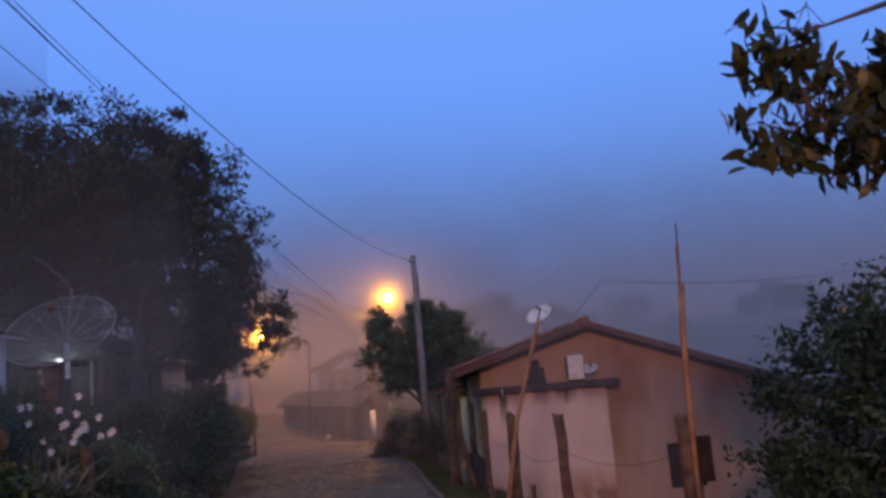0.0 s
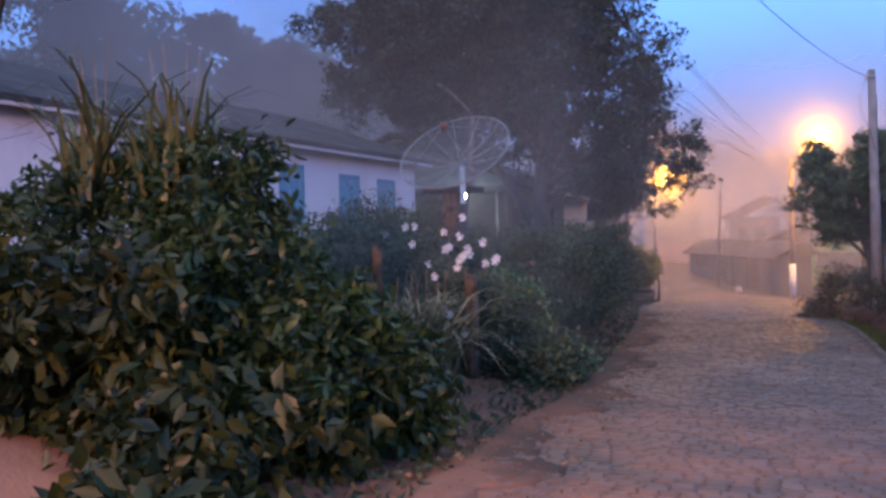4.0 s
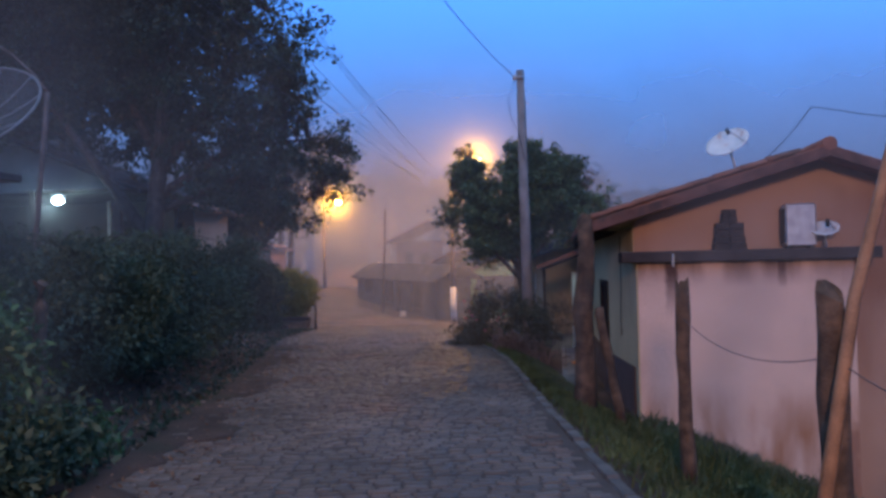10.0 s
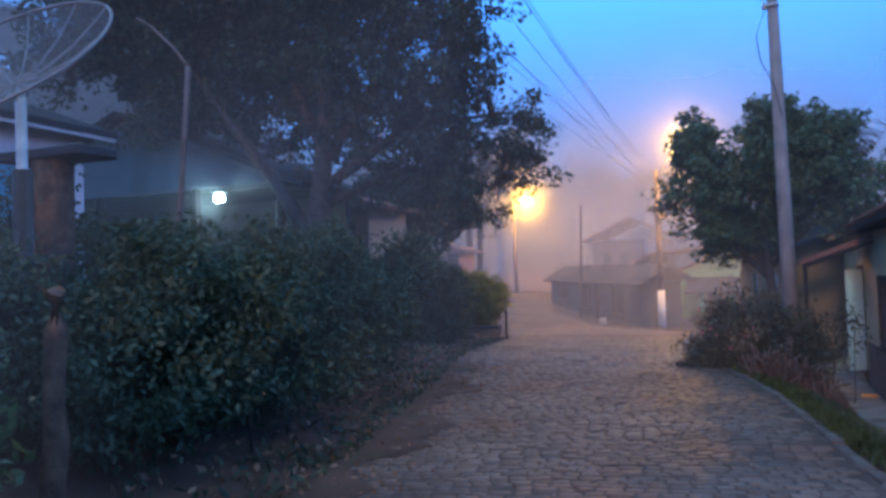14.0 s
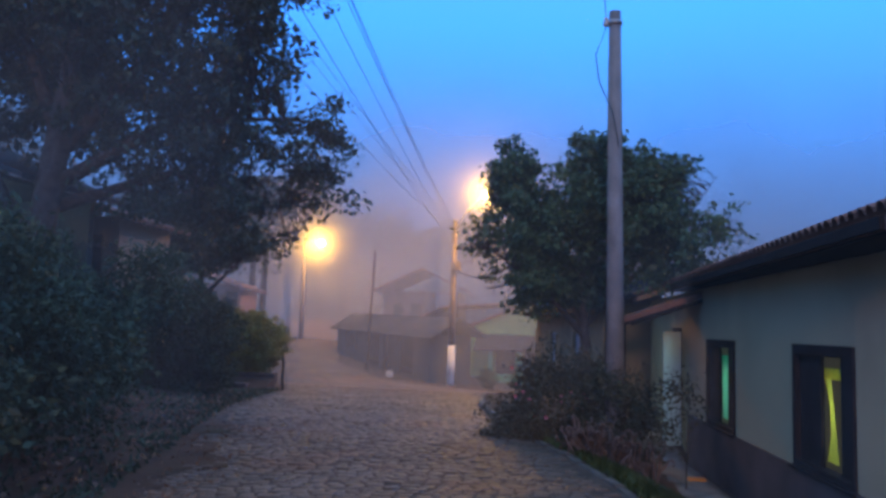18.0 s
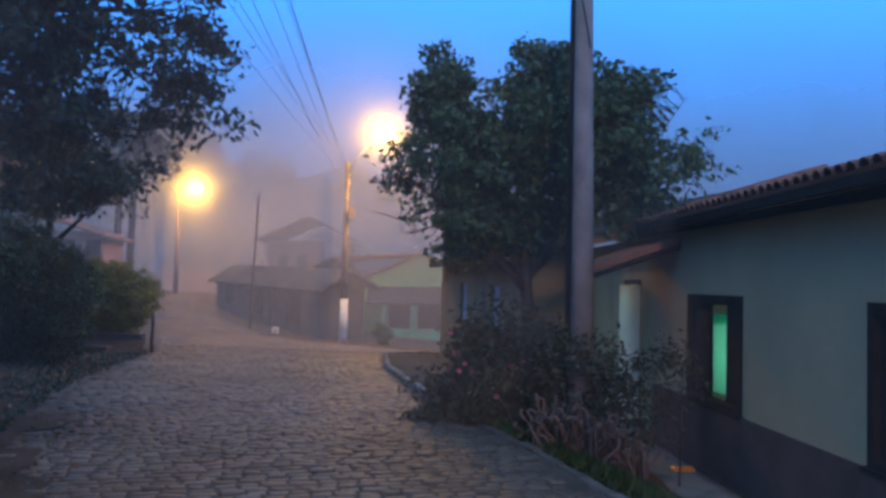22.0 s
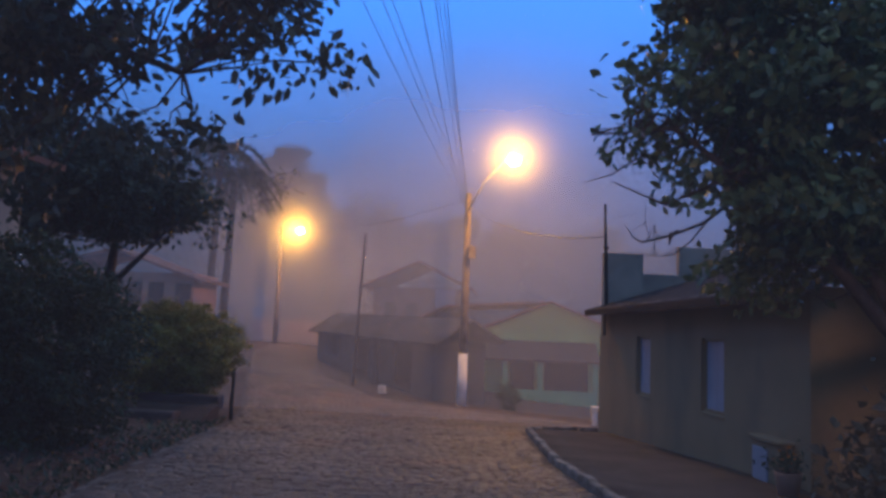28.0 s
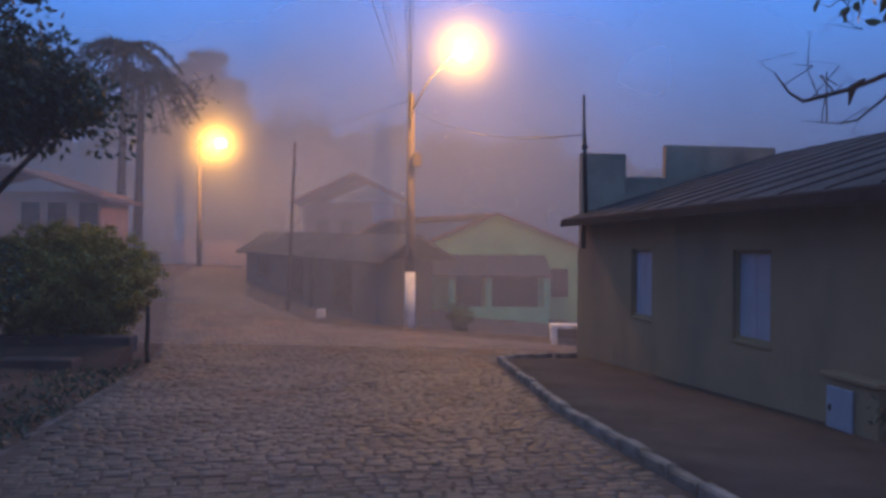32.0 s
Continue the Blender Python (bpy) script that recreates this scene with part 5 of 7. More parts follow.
def tile_places(x0, z0, x1, z1, y0, y1, pitch=0.165, course=0.385):
    slope = math.atan2(z1 - z0, x1 - x0)
    length = math.hypot(x1 - x0, z1 - z0)
    rnd = random.Random(int(y0 * 10))
    for c in range(int(length / course)):
        for k in range(int((y1 - y0) / pitch)):
            d = c * course
            yield c, Matrix.Translation((x0 + d * math.cos(slope), y0 + pitch * (k + 0.5) + rnd.uniform(-0.008, 0.008), z0 + d * math.sin(slope) + 0.006)) @ Matrix.Rotation(-slope + rnd.uniform(-0.012, 0.012), 4, "Y") @ Matrix.Rotation(rnd.uniform(-0.03, 0.03), 4, "Z")


def tile_slope(parent, x0, z0, x1, z1, y0, y1, single, flip=1):
    joined_v, joined_f, base = [], [], 0
    tv = np.array([v.co[:] for v in TILE_STUFF.vertices])
    tf = np.array([p.vertices[:] for p in TILE_STUFF.polygons])
    for c, m in tile_places(x0, z0, x1, z1, y0, y1):
        if c < single:
            ob = new("tile", TILE)
            ob.parent = parent
            ob.matrix_parent_inverse = Matrix.Translation(-parent.location)
            ob.matrix_basis = m
        else:
            a = np.array(m)
            joined_v.append(tv @ a[:3, :3].T + a[:3, 3])
            joined_f.append(tf + base)
            base += len(tv)
    if joined_v:
        ob = link("tiles", mesh_from_arrays("tiles", np.concatenate(joined_v), np.concatenate(joined_f), M_TILES), None, parent)
        tagged(ob, kind="stuff")


part("spout", tube([(2.93, 14.90, 1.97), (2.93, 14.93, 1.86), (2.93, 14.92, 1.80)], 0.018, 8), M_POLE_WHITE, annex, "short white drain spout")

# ---- things on the annex roof ----
stack = empty("brick_stack", (3.78, 15.35, 2.02), "small stack of dark bricks on the annex slab", "bricks")
for c, w in enumerate((0.47, 0.44, 0.40, 0.40, 0.22, 0.20)):
    for k in range(2):
        x0 = 3.785 + (k - 1) * w / 2
        part("brick", box(x0 + 0.004, 15.25, 2.022 + 0.098 * c, x0 + w / 2 - 0.004, 15.38, 2.114 + 0.098 * c, 0.006), M_SLAB, stack)
ac = empty("air_conditioner", (4.78, 15.4, 2.02), "grey outdoor unit standing on the annex slab", "air conditioner")
part("case", box(4.56, 15.28, 2.05, 4.98, 15.52, 2.66, 0.02), M_STEEL, ac)
part("side_panel", box(4.535, 15.30, 2.10, 4.558, 15.50, 2.60, 0.004), M_BLACK, ac)
for x in (4.62, 4.92):
    part("foot", box(x - 0.03, 15.3, 2.02, x + 0.03, 15.5, 2.05), M_BLACK, ac)


def dish_surface(centre, normal, radius, depth, mat, name, parent, rings=6, seg=32, hole=0.0):
    n = Vector(normal).normalized()
    u = n.orthogonal().normalized()
    v = n.cross(u)
    bm = bmesh.new()
    c = Vector(centre)
    grid = []
    for r in range(rings + 1):
        f = hole + (1 - hole) * r / rings
        grid.append([bm.verts.new(c + (u * math.cos(2 * math.pi * k / seg) + v * math.sin(2 * math.pi * k / seg)) * radius * max(f, 0.02) + n * depth * f * f) for k in range(seg)])
    for a, b in zip(grid, grid[1:]):
        for k in range(seg):
            bm.faces.new((a[k], a[(k + 1) % seg], b[(k + 1) % seg], b[k])).smooth = True
    bm.faces.new(grid[0])
    return part(name, bm, mat, parent), n, u, v


def small_dish(label, centre, normal, radius, foot, parent_name="satellite_dish"):
    ob = empty(parent_name, foot, label, "satellite dish")
    d, n, u, v = dish_surface(centre, normal, radius, radius * 0.22, M_DISH_WHITE, "reflector", ob, 5, 24)
    mod = d.modifiers.new("thickness", "SOLIDIFY")
    mod.thickness = 0.012
    c = Vector(centre)
    tip = c + n * radius * 0.95 - v * radius * 0.25
    part("feed_arm", tube([c - v * radius * 0.95, tip], 0.012, 6), M_STEEL, ob)
    part("feed", tube([tip, tip - n * 0.10], 0.03, 8), M_BLACK, ob)
    part("mast", tube([foot, c - n * 0.05], 0.022, 8), M_STEEL, ob)
    return ob


small_dish("white satellite dish standing on the tiled roof", (4.18, 17.07, 3.78), (-0.42, -0.55, 0.73), 0.36, (4.34, 17.1, 3.2))
small_dish("small fallen satellite dish on the annex slab", (5.10, 15.32, 2.26), (-0.2, -0.5, 0.84), 0.20, (5.12, 15.36, 2.02))

# ---- fence posts and poles by the bank ----
def rough_post(name, label, foot, top, r0, r1, mat, seed, lean=0.0):
    ob = empty(name, foot, label, "fence post", group="fence posts")
    f, t = Vector(foot), Vector(top)
    rnd = random.Random(seed)
    pts = [f + (t - f) * k / 6 + Vector((rnd.uniform(-1, 1), rnd.uniform(-1, 1), 0)) * r0 * 0.18 * (0 if k == 0 else 1) for k in range(7)]
    pts[0] -= Vector((0, 0, 0.15))
    bm = tube(pts, [r0 + (r1 - r0) * k / 6 for k in range(7)], 9, wobble=0.16, seed=seed)
    for v in bm.verts:
        if v.co.z > t.z - 0.05:
            v.co.z += rnd.uniform(-0.08, 0.05)
    part("post", bm, mat, ob)
    return ob


def foot_at(x, y):
    return (x, y, gz(x, y))


rough_post("fence_post", "weathered split wooden fence post", foot_at(2.43, 10.76), (2.41, 10.76, 1.68), 0.07, 0.06, M_WOOD, 1)
rough_post("fence_post", "thick split wooden post with a pole leaning on it", foot_at(2.80, 8.0), (2.81, 8.0, 1.69), 0.085, 0.075, M_WOOD, 2)
rough_post("fence_post", "weathered round wooden fence post", foot_at(3.38, 5.64), (3.29, 5.64, 1.76), 0.065, 0.06, M_WOOD, 3)
rough_post("fence_post", "crooked fence post with a knotted top", foot_at(4.43, 4.15), (4.42, 4.15, 1.72), 0.055, 0.07, M_WOOD, 4)
rough_post("fence_post", "tall timber post at the house corner", foot_at(1.63, 14.55), (1.70, 14.55, 2.53), 0.165, 0.105, M_WOOD, 5)
rough_post("fence_post", "thin dark leaning post by the house", foot_at(2.14, 14.3), (1.84, 14.3, 1.25), 0.07, 0.06, M_WOOD, 6)
rough_post("fence_post", "short broken stake in the grass", foot_at(3.02, 7.35), (3.02, 7.35, 0.72), 0.035, 0.03, M_WOOD, 7)
rough_post("fence_post", "sawn orange-brown wooden post among white flowers", foot_at(-3.84, 8.25), (-3.84, 8.25, 1.74), 0.095, 0.09, M_WOOD, 8)
rough_post("fence_post", "pale sawn stake top above the shrub", foot_at(-3.82, 6.0), (-3.82, 6.0, 2.1), 0.055, 0.05, M_WOOD, 11)
rough_post("fence_post", "dark wooden stake beside the flowering bush", foot_at(-4.35, 8.3), (-4.32, 8.3, 1.5), 0.05, 0.05, M_WOOD, 9)
rough_post("fence_post", "pale rotten split stake on the bank", foot_at(-4.40, 11.4), (-4.36, 11.4, 1.80), 0.085, 0.075, M_WOOD, 10)
stick = empty("leaning_pole", foot_at(2.56, 7.7), "long brown cane leaning on a fence post", "pole")
part("cane", tube([(2.56, 7.72, gz(2.56, 7.7) - 0.05), (2.90, 7.9, 1.62), (3.20, 8.05, 2.55), (3.36, 8.13, 3.02), (3.44, 8.18, 3.30)], [0.045, 0.036, 0.032, 0.028, 0.010], 8, wobble=0.06, seed=3), M_BAMBOO, stick)
stick = empty("standing_pole", foot_at(4.47, 4.2), "tall reddish pole tied to a fence post", "pole")
part("cane", tube([(4.47, 4.25, gz(4.47, 4.2) - 0.1), (4.58, 4.25, 2.6), (4.64, 4.28, 3.1)], [0.035, 0.033, 0.03], 8), M_BAMBOO, stick)
part("rod", tube([(4.60, 4.28, 2.7), (4.65, 4.30, 3.55)], 0.018, 7), M_BAMBOO, stick)
part("tip", tube([(4.65, 4.30, 3.4), (4.67, 4.32, 3.78)], 0.008, 6), M_BLACK, stick)
board = empty("meter_box", (4.58, 4.35, gz(4.58, 4.35)), "dark square board fixed to the pole", "board")
part("panel", box(4.44, 4.30, 1.03, 4.74, 4.34, 1.50, 0.01), M_WOOD_DARK, board)
part("stake", tube([(4.60, 4.36, gz(4.6, 4.36) - 0.1), (4.60, 4.36, 1.45)], 0.02, 6), M_WOOD, board)


def cable(name, label, a, b, sag, radius, n=24, category="cable"):
    a, b = Vector(a), Vector(b)
    pts = []
    for k in range(n + 1):
        f = k / n
        p = a.lerp(b, f)
        p.z -= sag * 4 * f * (1 - f)
        pts.append(p)
    return tagged(part(name, tube(pts, radius, 5), M_WIRE), label, category, group=name + "s")


cable("fence_wire", "sagging wire between two fence posts", (2.41, 10.72, 1.35), (2.81, 8.05, 1.30), 0.16, 0.0035)
cable("fence_wire", "sagging wire between two fence posts", (2.81, 7.95, 1.30), (3.30, 5.66, 1.30), 0.18, 0.0035)
cable("fence_wire", "sagging wire between two fence posts", (3.30, 5.62, 1.35), (4.36, 4.18, 1.35), 0.15, 0.0035)

# ---- utility poles, lamps and lines ----
part("whitewash", tube([(-4.8, 50.03, -1.5), (-4.8, 50.03, 0.72)], [0.197, 0.182], 12), M_POLE_WHITE, pole_b, "whitewashed foot")
part("rack", box(-4.84, 49.86, 5.75, -4.76, 49.92, 6.9, 0.008), M_POLE_DARK, pole_b)
for z in (5.85, 6.1, 6.35, 6.6, 6.85):
    part("insulator", tube([(-4.8, 49.86, z), (-4.8, 49.76, z)], [0.045, 0.03], 8), M_POLE_DARK, pole_b)
part("lamp_head", tube([(-3.34, 48.52, 8.10), (-3.1, 48.24, 8.20), (-2.98, 48.08, 8.19)], [0.04, 0.08, 0.05], 10), M_STEEL, pole_b)
part("transformer_box", box(-4.72, 49.72, 4.4, -4.42, 49.9, 4.9, 0.02), M_POLE_DARK, pole_b)
part("arm", tube([(-18.9, 71.2, 7.3), (-18.0, 70.2, 7.85), (-17.0, 69.1, 7.98)], 0.04, 8), M_STEEL, pole_l)
part("lamp_head", tube([(-17.1, 69.2, 7.96), (-16.95, 69.0, 8.0), (-16.85, 68.9, 7.99)], [0.04, 0.08, 0.05], 10), M_STEEL, pole_l)
part("collar", tube([(0.535, 22.52, 6.36), (0.535, 22.52, 6.42)], 0.115, 12), M_STEEL, pole_a)
part("insulator", tube([(0.40, 22.49, 6.34), (0.40, 22.49, 6.46)], [0.045, 0.03], 8), M_POLE_WHITE, pole_a)
part("loose_cable", tube([(0.40, 22.45, 6.3), (0.24, 22.40, 5.85), (0.30, 22.37, 5.4), (0.50, 22.37, 4.95), (0.60, 22.37, 4.4)], 0.009, 5), M_WIRE, pole_a)
back = empty("street_lamp", (-0.9, -21.2, gz(-0.9, -21.2)), "concrete street lamp post with an orange light", "street lamp")
part("shaft", tube([(-0.9, -21.2, gz(-0.9, -21.2) - 0.2), (-0.9, -21.2, 8.8)], [0.18, 0.11], 12), M_POLE, back)
part("arm", tube([(-0.9, -21.2, 8.0), (-0.4, -20.7, 8.5), (0.16, -20.1, 8.66)], 0.035, 8), M_STEEL, back)
part("bulb", sphere(LAMP_BACK, 0.16, squash=0.8), G_SODIUM, back, "glowing orange bulb")
rear = empty("utility_pole", (-3.2, -12.0, gz(-3.2, -12)), "concrete utility pole with a timber crossarm", "utility pole")
part("shaft", tube([(-3.2, -12, gz(-3.2, -12) - 0.2), (-3.2, -12, 10.2)], [0.18, 0.11], 12), M_POLE, rear)
part("crossarm", box(-5.0, -12.06, 7.3, -1.45, -11.94, 7.42, 0.01), M_WOOD, rear)
far_lamp = empty("street_lamp", (47.8, 95.5, gz(47.8, 95.5)), "distant street lamp lit orange behind the trees", "street lamp")
part("shaft", tube([(48.1, 95.8, gz(48.1, 95.8) - 0.2), (48.1, 95.8, 7.0)], [0.18, 0.11], 8), M_POLE, far_lamp)
part("arm", tube([(48.1, 95.8, 6.7), (47.9, 95.6, 6.95)], 0.04, 6), M_STEEL, far_lamp)
part("bulb", sphere((47.8, 95.46, 6.73), 0.30, squash=0.8), G_FAR, far_lamp, "glowing orange bulb")
wood = empty("post", foot_at(0.56, 23.06), "tall dark timber pole behind the concrete pole", "post")
part("timber", tube([(0.58, 23.06, gz(0.58, 23.06) - 0.1), (0.555, 23.06, 6.0)], [0.11, 0.075], 9, wobble=0.08, seed=4), M_WOOD_DARK, wood)
for k, (dx, dz, sag) in enumerate(((-0.1, 0.05, 0.75), (0.0, -0.2, 0.6), (0.1, -0.45, 0.7), (0.0, -0.7, 0.85), (-0.1, -0.95, 1.0), (-0.8, 0.0, 0.9), (-0.9, -0.25, 0.75), (-1.0, -0.55, 0.85))):
    cable("power_line", "thin black overhead power line along the street", (-4.8, 49.76, 6.80 + dz), (-1.85 + dx * 3.0, -12.0, 8.0 + dz), sag, 0.006, 40)
cable("service_cable", "black service cable from the utility pole across the road", (0.40, 22.45, 6.42), (-3.2, -12.0, 9.8), 1.7, 0.008, 40)
cable("service_cable", "thin cable from the pole to the far houses", (-4.8, 50.1, 6.3), (-8.3, 66.4, 5.2), 0.4, 0.012, 16)
cable("service_cable", "thin cable from the pole to the corner house", (-4.7, 50.0, 6.4), (-0.6, 38.7, 4.0), 0.4, 0.012, 16)
cable("service_cable", "thin cable from the pole up the far street", (-4.8, 50.1, 6.8), (-17.8, 70.0, 7.9), 0.5, 0.012, 16)
cable("service_cable", "thin cable behind the tiled roof", (4.45, 17.4, 3.25), (6.4, 20.0, 4.9), 0.1, 0.010, 12)
cable("service_cable", "thin cable behind the tiled roof", (6.4, 20.0, 4.9), (22.0, 30.0, 6.0), 0.5, 0.010, 12)

# ---- big mesh dish and the bent lamp pole ----
M_NET = bpy.data.materials.new("wire_net")
M_NET.use_nodes = True
nn, nl = M_NET.node_tree.nodes, M_NET.node_tree.links
net_clear, net_mix = nn.new("ShaderNodeBsdfTransparent"), nn.new("ShaderNodeMixShader")
net_mix.inputs[0].default_value = 0.20
nn["Principled BSDF"].inputs["Base Color"].default_value = (0.16, 0.165, 0.18, 1)
nn["Principled BSDF"].inputs["Roughness"].default_value = 0.6
nl.new(net_clear.outputs[0], net_mix.inputs[1])
nl.new(nn["Principled BSDF"].outputs[0], net_mix.inputs[2])
nl.new(net_mix.outputs[0], nn["Material Output"].inputs[0])
DC = Vector((-6.72, 13.1, 3.86))
big_dish = empty("satellite_dish", (-6.62, 13.1, gz(-6.62, 13.1)), "large old mesh satellite dish on a mast", "satellite dish")
d, dn, du, dv = dish_surface(DC, (0.04, -0.69, 0.72), 1.18, 0.30, M_NET, "reflector", big_dish, 8, 40)
for k in range(12):
    a = 2 * math.pi * k / 12
    w = du * math.cos(a) + dv * math.sin(a)
    part("rib", tube([DC + w * 1.18 * f + dn * (0.30 * f * f - 0.012) for f in (0.03, 0.3, 0.6, 0.85, 1.0)], 0.011, 5), M_DISH, big_dish)
part("rim", tube([DC + (du * math.cos(2 * math.pi * k / 40) + dv * math.sin(2 * math.pi * k / 40)) * 1.18 + dn * 0.30 for k in range(41)], 0.018, 6), M_DISH, big_dish, "rusty tubular rim")
part("mast", tube([(-6.62, 13.1, gz(-6.62, 13.1) - 0.2), (-6.64, 13.1, 3.78)], 0.055, 10), M_STEEL, big_dish, "grey steel mast")
part("sleeve", tube([(-6.62, 13.1, gz(-6.62, 13.1) - 0.1), (-6.63, 13.1, 3.0)], 0.10, 10), M_BLACK, big_dish, "dark sleeve around the mast")
FP = DC + dn * 0.95
part("feed", tube([FP - dn * 0.10, FP + dn * 0.06], 0.07, 10), M_TILE, big_dish, "reddish feed horn")
for a in (0.4, 2.5, 4.6):
    w = du * math.cos(a) + dv * math.sin(a)
    part("feed_strut", tube([DC + w * 0.95 + dn * 0.17, FP], 0.007, 5), M_DISH, big_dish)
stump = empty("gate_post", foot_at(-7.65, 14.4), "thick grey mossy timber gate post under a flat slab", "post")
part("timber", tube([(-7.62, 14.4, gz(-7.62, 14.4) - 0.1), (-7.66, 14.4, 1.9), (-7.65, 14.4, 2.6), (-7.64, 14.4, 3.34)], [0.27, 0.22, 0.24, 0.22], 11, wobble=0.12, seed=8), M_WOOD, stump)
part("cap", box(-8.3, 14.15, 3.34, -6.98, 14.75, 3.47, 0.02), M_BLACK, stump)
bent = empty("lamp_pole", foot_at(-10.2, 19.5), "thin grey pole with a bent arm and no lamp", "lamp pole")
part("shaft", tube([(-10.25, 19.5, gz(-10.2, 19.5) - 0.1), (-10.1, 19.5, 2.8), (-9.85, 19.5, 5.2), (-9.78, 19.5, 5.95)], 0.055, 8), M_POLE_DARK, bent)
part("arm", tube([(-9.78, 19.5, 5.95), (-10.15, 19.5, 6.4), (-10.7, 19.5, 6.9), (-11.0, 19.5, 7.08)], [0.034, 0.030, 0.026, 0.022], 8), M_POLE_DARK, bent)
porch_lamp = empty("porch_lamp", (-12.5, 24.0, 4.25), "bright cold white lamp hanging in the porch", "lamp")
part("bulb", sphere((-12.5, 23.9, 3.98), 0.14, squash=0.7), G_WHITE, porch_lamp)
part("shade", tube([(-12.5, 23.9, 4.10), (-12.5, 23.9, 4.18)], [0.2, 0.05], 12), M_STEEL, porch_lamp)
part("hanger", tube([(-12.5, 23.9, 4.18), (-12.5, 24.0, 4.32)], 0.01, 5), M_BLACK, porch_lamp)

# ---- white house windows ----
for y0, y1, z1 in ((12.35, 13.2, 4.1), (14.55, 15.4, 4.0), (16.2, 17.05, 3.98)):
    bm = frame_ring(-11.06, -10.97, y0, y1, 2.75, z1, 0.06, 0.06, 0.06)
    w = part("window", bm, M_BLUE_SHUTTER, house_w, "blue painted window frame")
    ym = (y0 + y1) / 2
    for a, b in ((y0 + 0.06, ym - 0.004), (ym + 0.004, y1 - 0.06)):
        part("shutter", box(-11.05, a, 2.81, -11.01, b, z1 - 0.06, 0.006), M_BLUE_SHUTTER, w)
    part("sill", box(-11.02, y0 - 0.05, 2.68, -10.93, y1 + 0.05, 2.745, 0.006), M_WHITE, w)
part("eave_board", box(-10.66, 1.6, 4.44, -10.62, 18.5, 4.56, 0.006), M_WHITE, house_w)
part("wall_base", box(-10.998, 2.0, 0.8, -10.97, 18.1, 2.0, 0.006), M_BLUE_SHUTTER, house_w)

# ---- lit doorway and canopy of the yellow house ----
bm = frame_ring(2.0, 2.12, 25.2, 26.15, -0.47, 1.74, 0.07, 0.03, 0.08)
df = part("door_frame", bm, M_WOOD_DARK, house_b)
leaf = part("door_leaf", box(1.68, 25.14, -0.43, 1.995, 25.17, 1.655, 0.004), M_FROST, df, "open pale mint door of frosted glass, lit from behind")
for z in (-0.40, 0.55, 1.60):
    part("rail", box(1.685, 25.125, z, 1.99, 25.139, z + 0.05, 0.003), M_DOOR_PALE, leaf)
part("room_wall", box(3.4, 24.5, -0.6, 3.5, 29.0, 2.3), M_DOOR_PALE, house_b, "pale mint wall of the lit room")
part("room_floor", box(2.2, 24.5, -0.62, 5.0, 29.0, -0.5), M_CONCRETE, house_b)
part("room_side", box(2.2, 28.9, -0.5, 5.0, 29.0, 2.3), M_DOOR_PALE, house_b)
part("ceiling", box(2.2, 24.5, 2.30, 5.1, 29.0, 2.35), M_WHITE, house_b)
part("canopy", prism([(0.80, 1.86), (2.0, 2.30), (2.0, 2.20), (0.80, 1.78)], "y", 23.3, 24.9), M_TILE, house_b, "small sloping tiled canopy")
for y in (23.35, 24.85):
    part("canopy_beam", tube([(0.9, y, 1.76), (2.05, y, 2.17)], 0.035, 6), M_WOOD_DARK, house_b)
part("canopy_post", tube([(0.95, 24.85, gz(0.95, 24.85) - 0.1), (0.95, 24.85, 1.80)], 0.04, 8), M_WOOD_DARK, house_b)

# ---- corner house details ----
for y0, y1, z0, z1 in c_holes:
    bm = frame_ring(0.05, 0.14, y0, y1, z0, z1, 0.05, 0.05, 0.05)
    w = cpart("window", bm, M_OLIVE, house_c, "ochre plastered window frame")
    ym = (y0 + y1) / 2
    for a, b in ((y0 + 0.05, ym - 0.004), (ym + 0.004, y1 - 0.05)):
        s = cpart("shutter", box(0.08, a, z0 + 0.05, 0.12, b, z1 - 0.05, 0.006), M_PALE_SHUTTER, w, "pale bluish-white shutter")
    cpart("sill", box(-0.02, y0 - 0.03, z0 - 0.04, 0.05, y1 + 0.03, z0 - 0.002, 0.006), M_OLIVE, w)
cpart("eave_board", box(-0.45, -0.3, 2.06, -0.42, C_LEN + 0.35, 2.2, 0.005), M_WOOD_DARK, house_c)
for x0, x1, zt in ((0.02, 1.02, 3.66), (1.02, 1.92, 3.17), (1.92, 4.5, 3.88)):
    cpart("parapet", box(x0, C_LEN + 0.36, 1.6, x1 - 0.002, C_LEN + 0.54, zt, 0.012), M_PARAPET, house_c, "weathered stepped parapet")
cpart("yard_wall", box(0.0, C_LEN + 0.003, -1.6, 5.0, C_LEN + 0.54, 1.6), M_OLIVE, house_c)
mb = empty("meter_box", (0.85, 29.6, -0.2), "pale electricity meter box in an ochre masonry housing", "meter box")
cpart("masonry", box(-0.16, 0.42, -0.75, -0.002, 1.27, 0.27, 0.02), M_OLIVE, mb, "ochre plastered masonry box")
cpart("case", box(-0.19, 0.78, -0.24, -0.163, 1.20, 0.19, 0.008), M_PALE_SHUTTER, mb, "pale metal door")
cpart("hood", box(-0.21, 0.38, 0.273, -0.002, 1.30, 0.33, 0.012), M_OLIVE, mb)
cpart("latch", box(-0.202, 1.12, -0.06, -0.19, 1.15, 0.0), M_BLACK, mb)
an = empty("antenna_mast", (-0.62, 38.9, 2.4), "thin dark antenna mast on the parapet", "antenna")
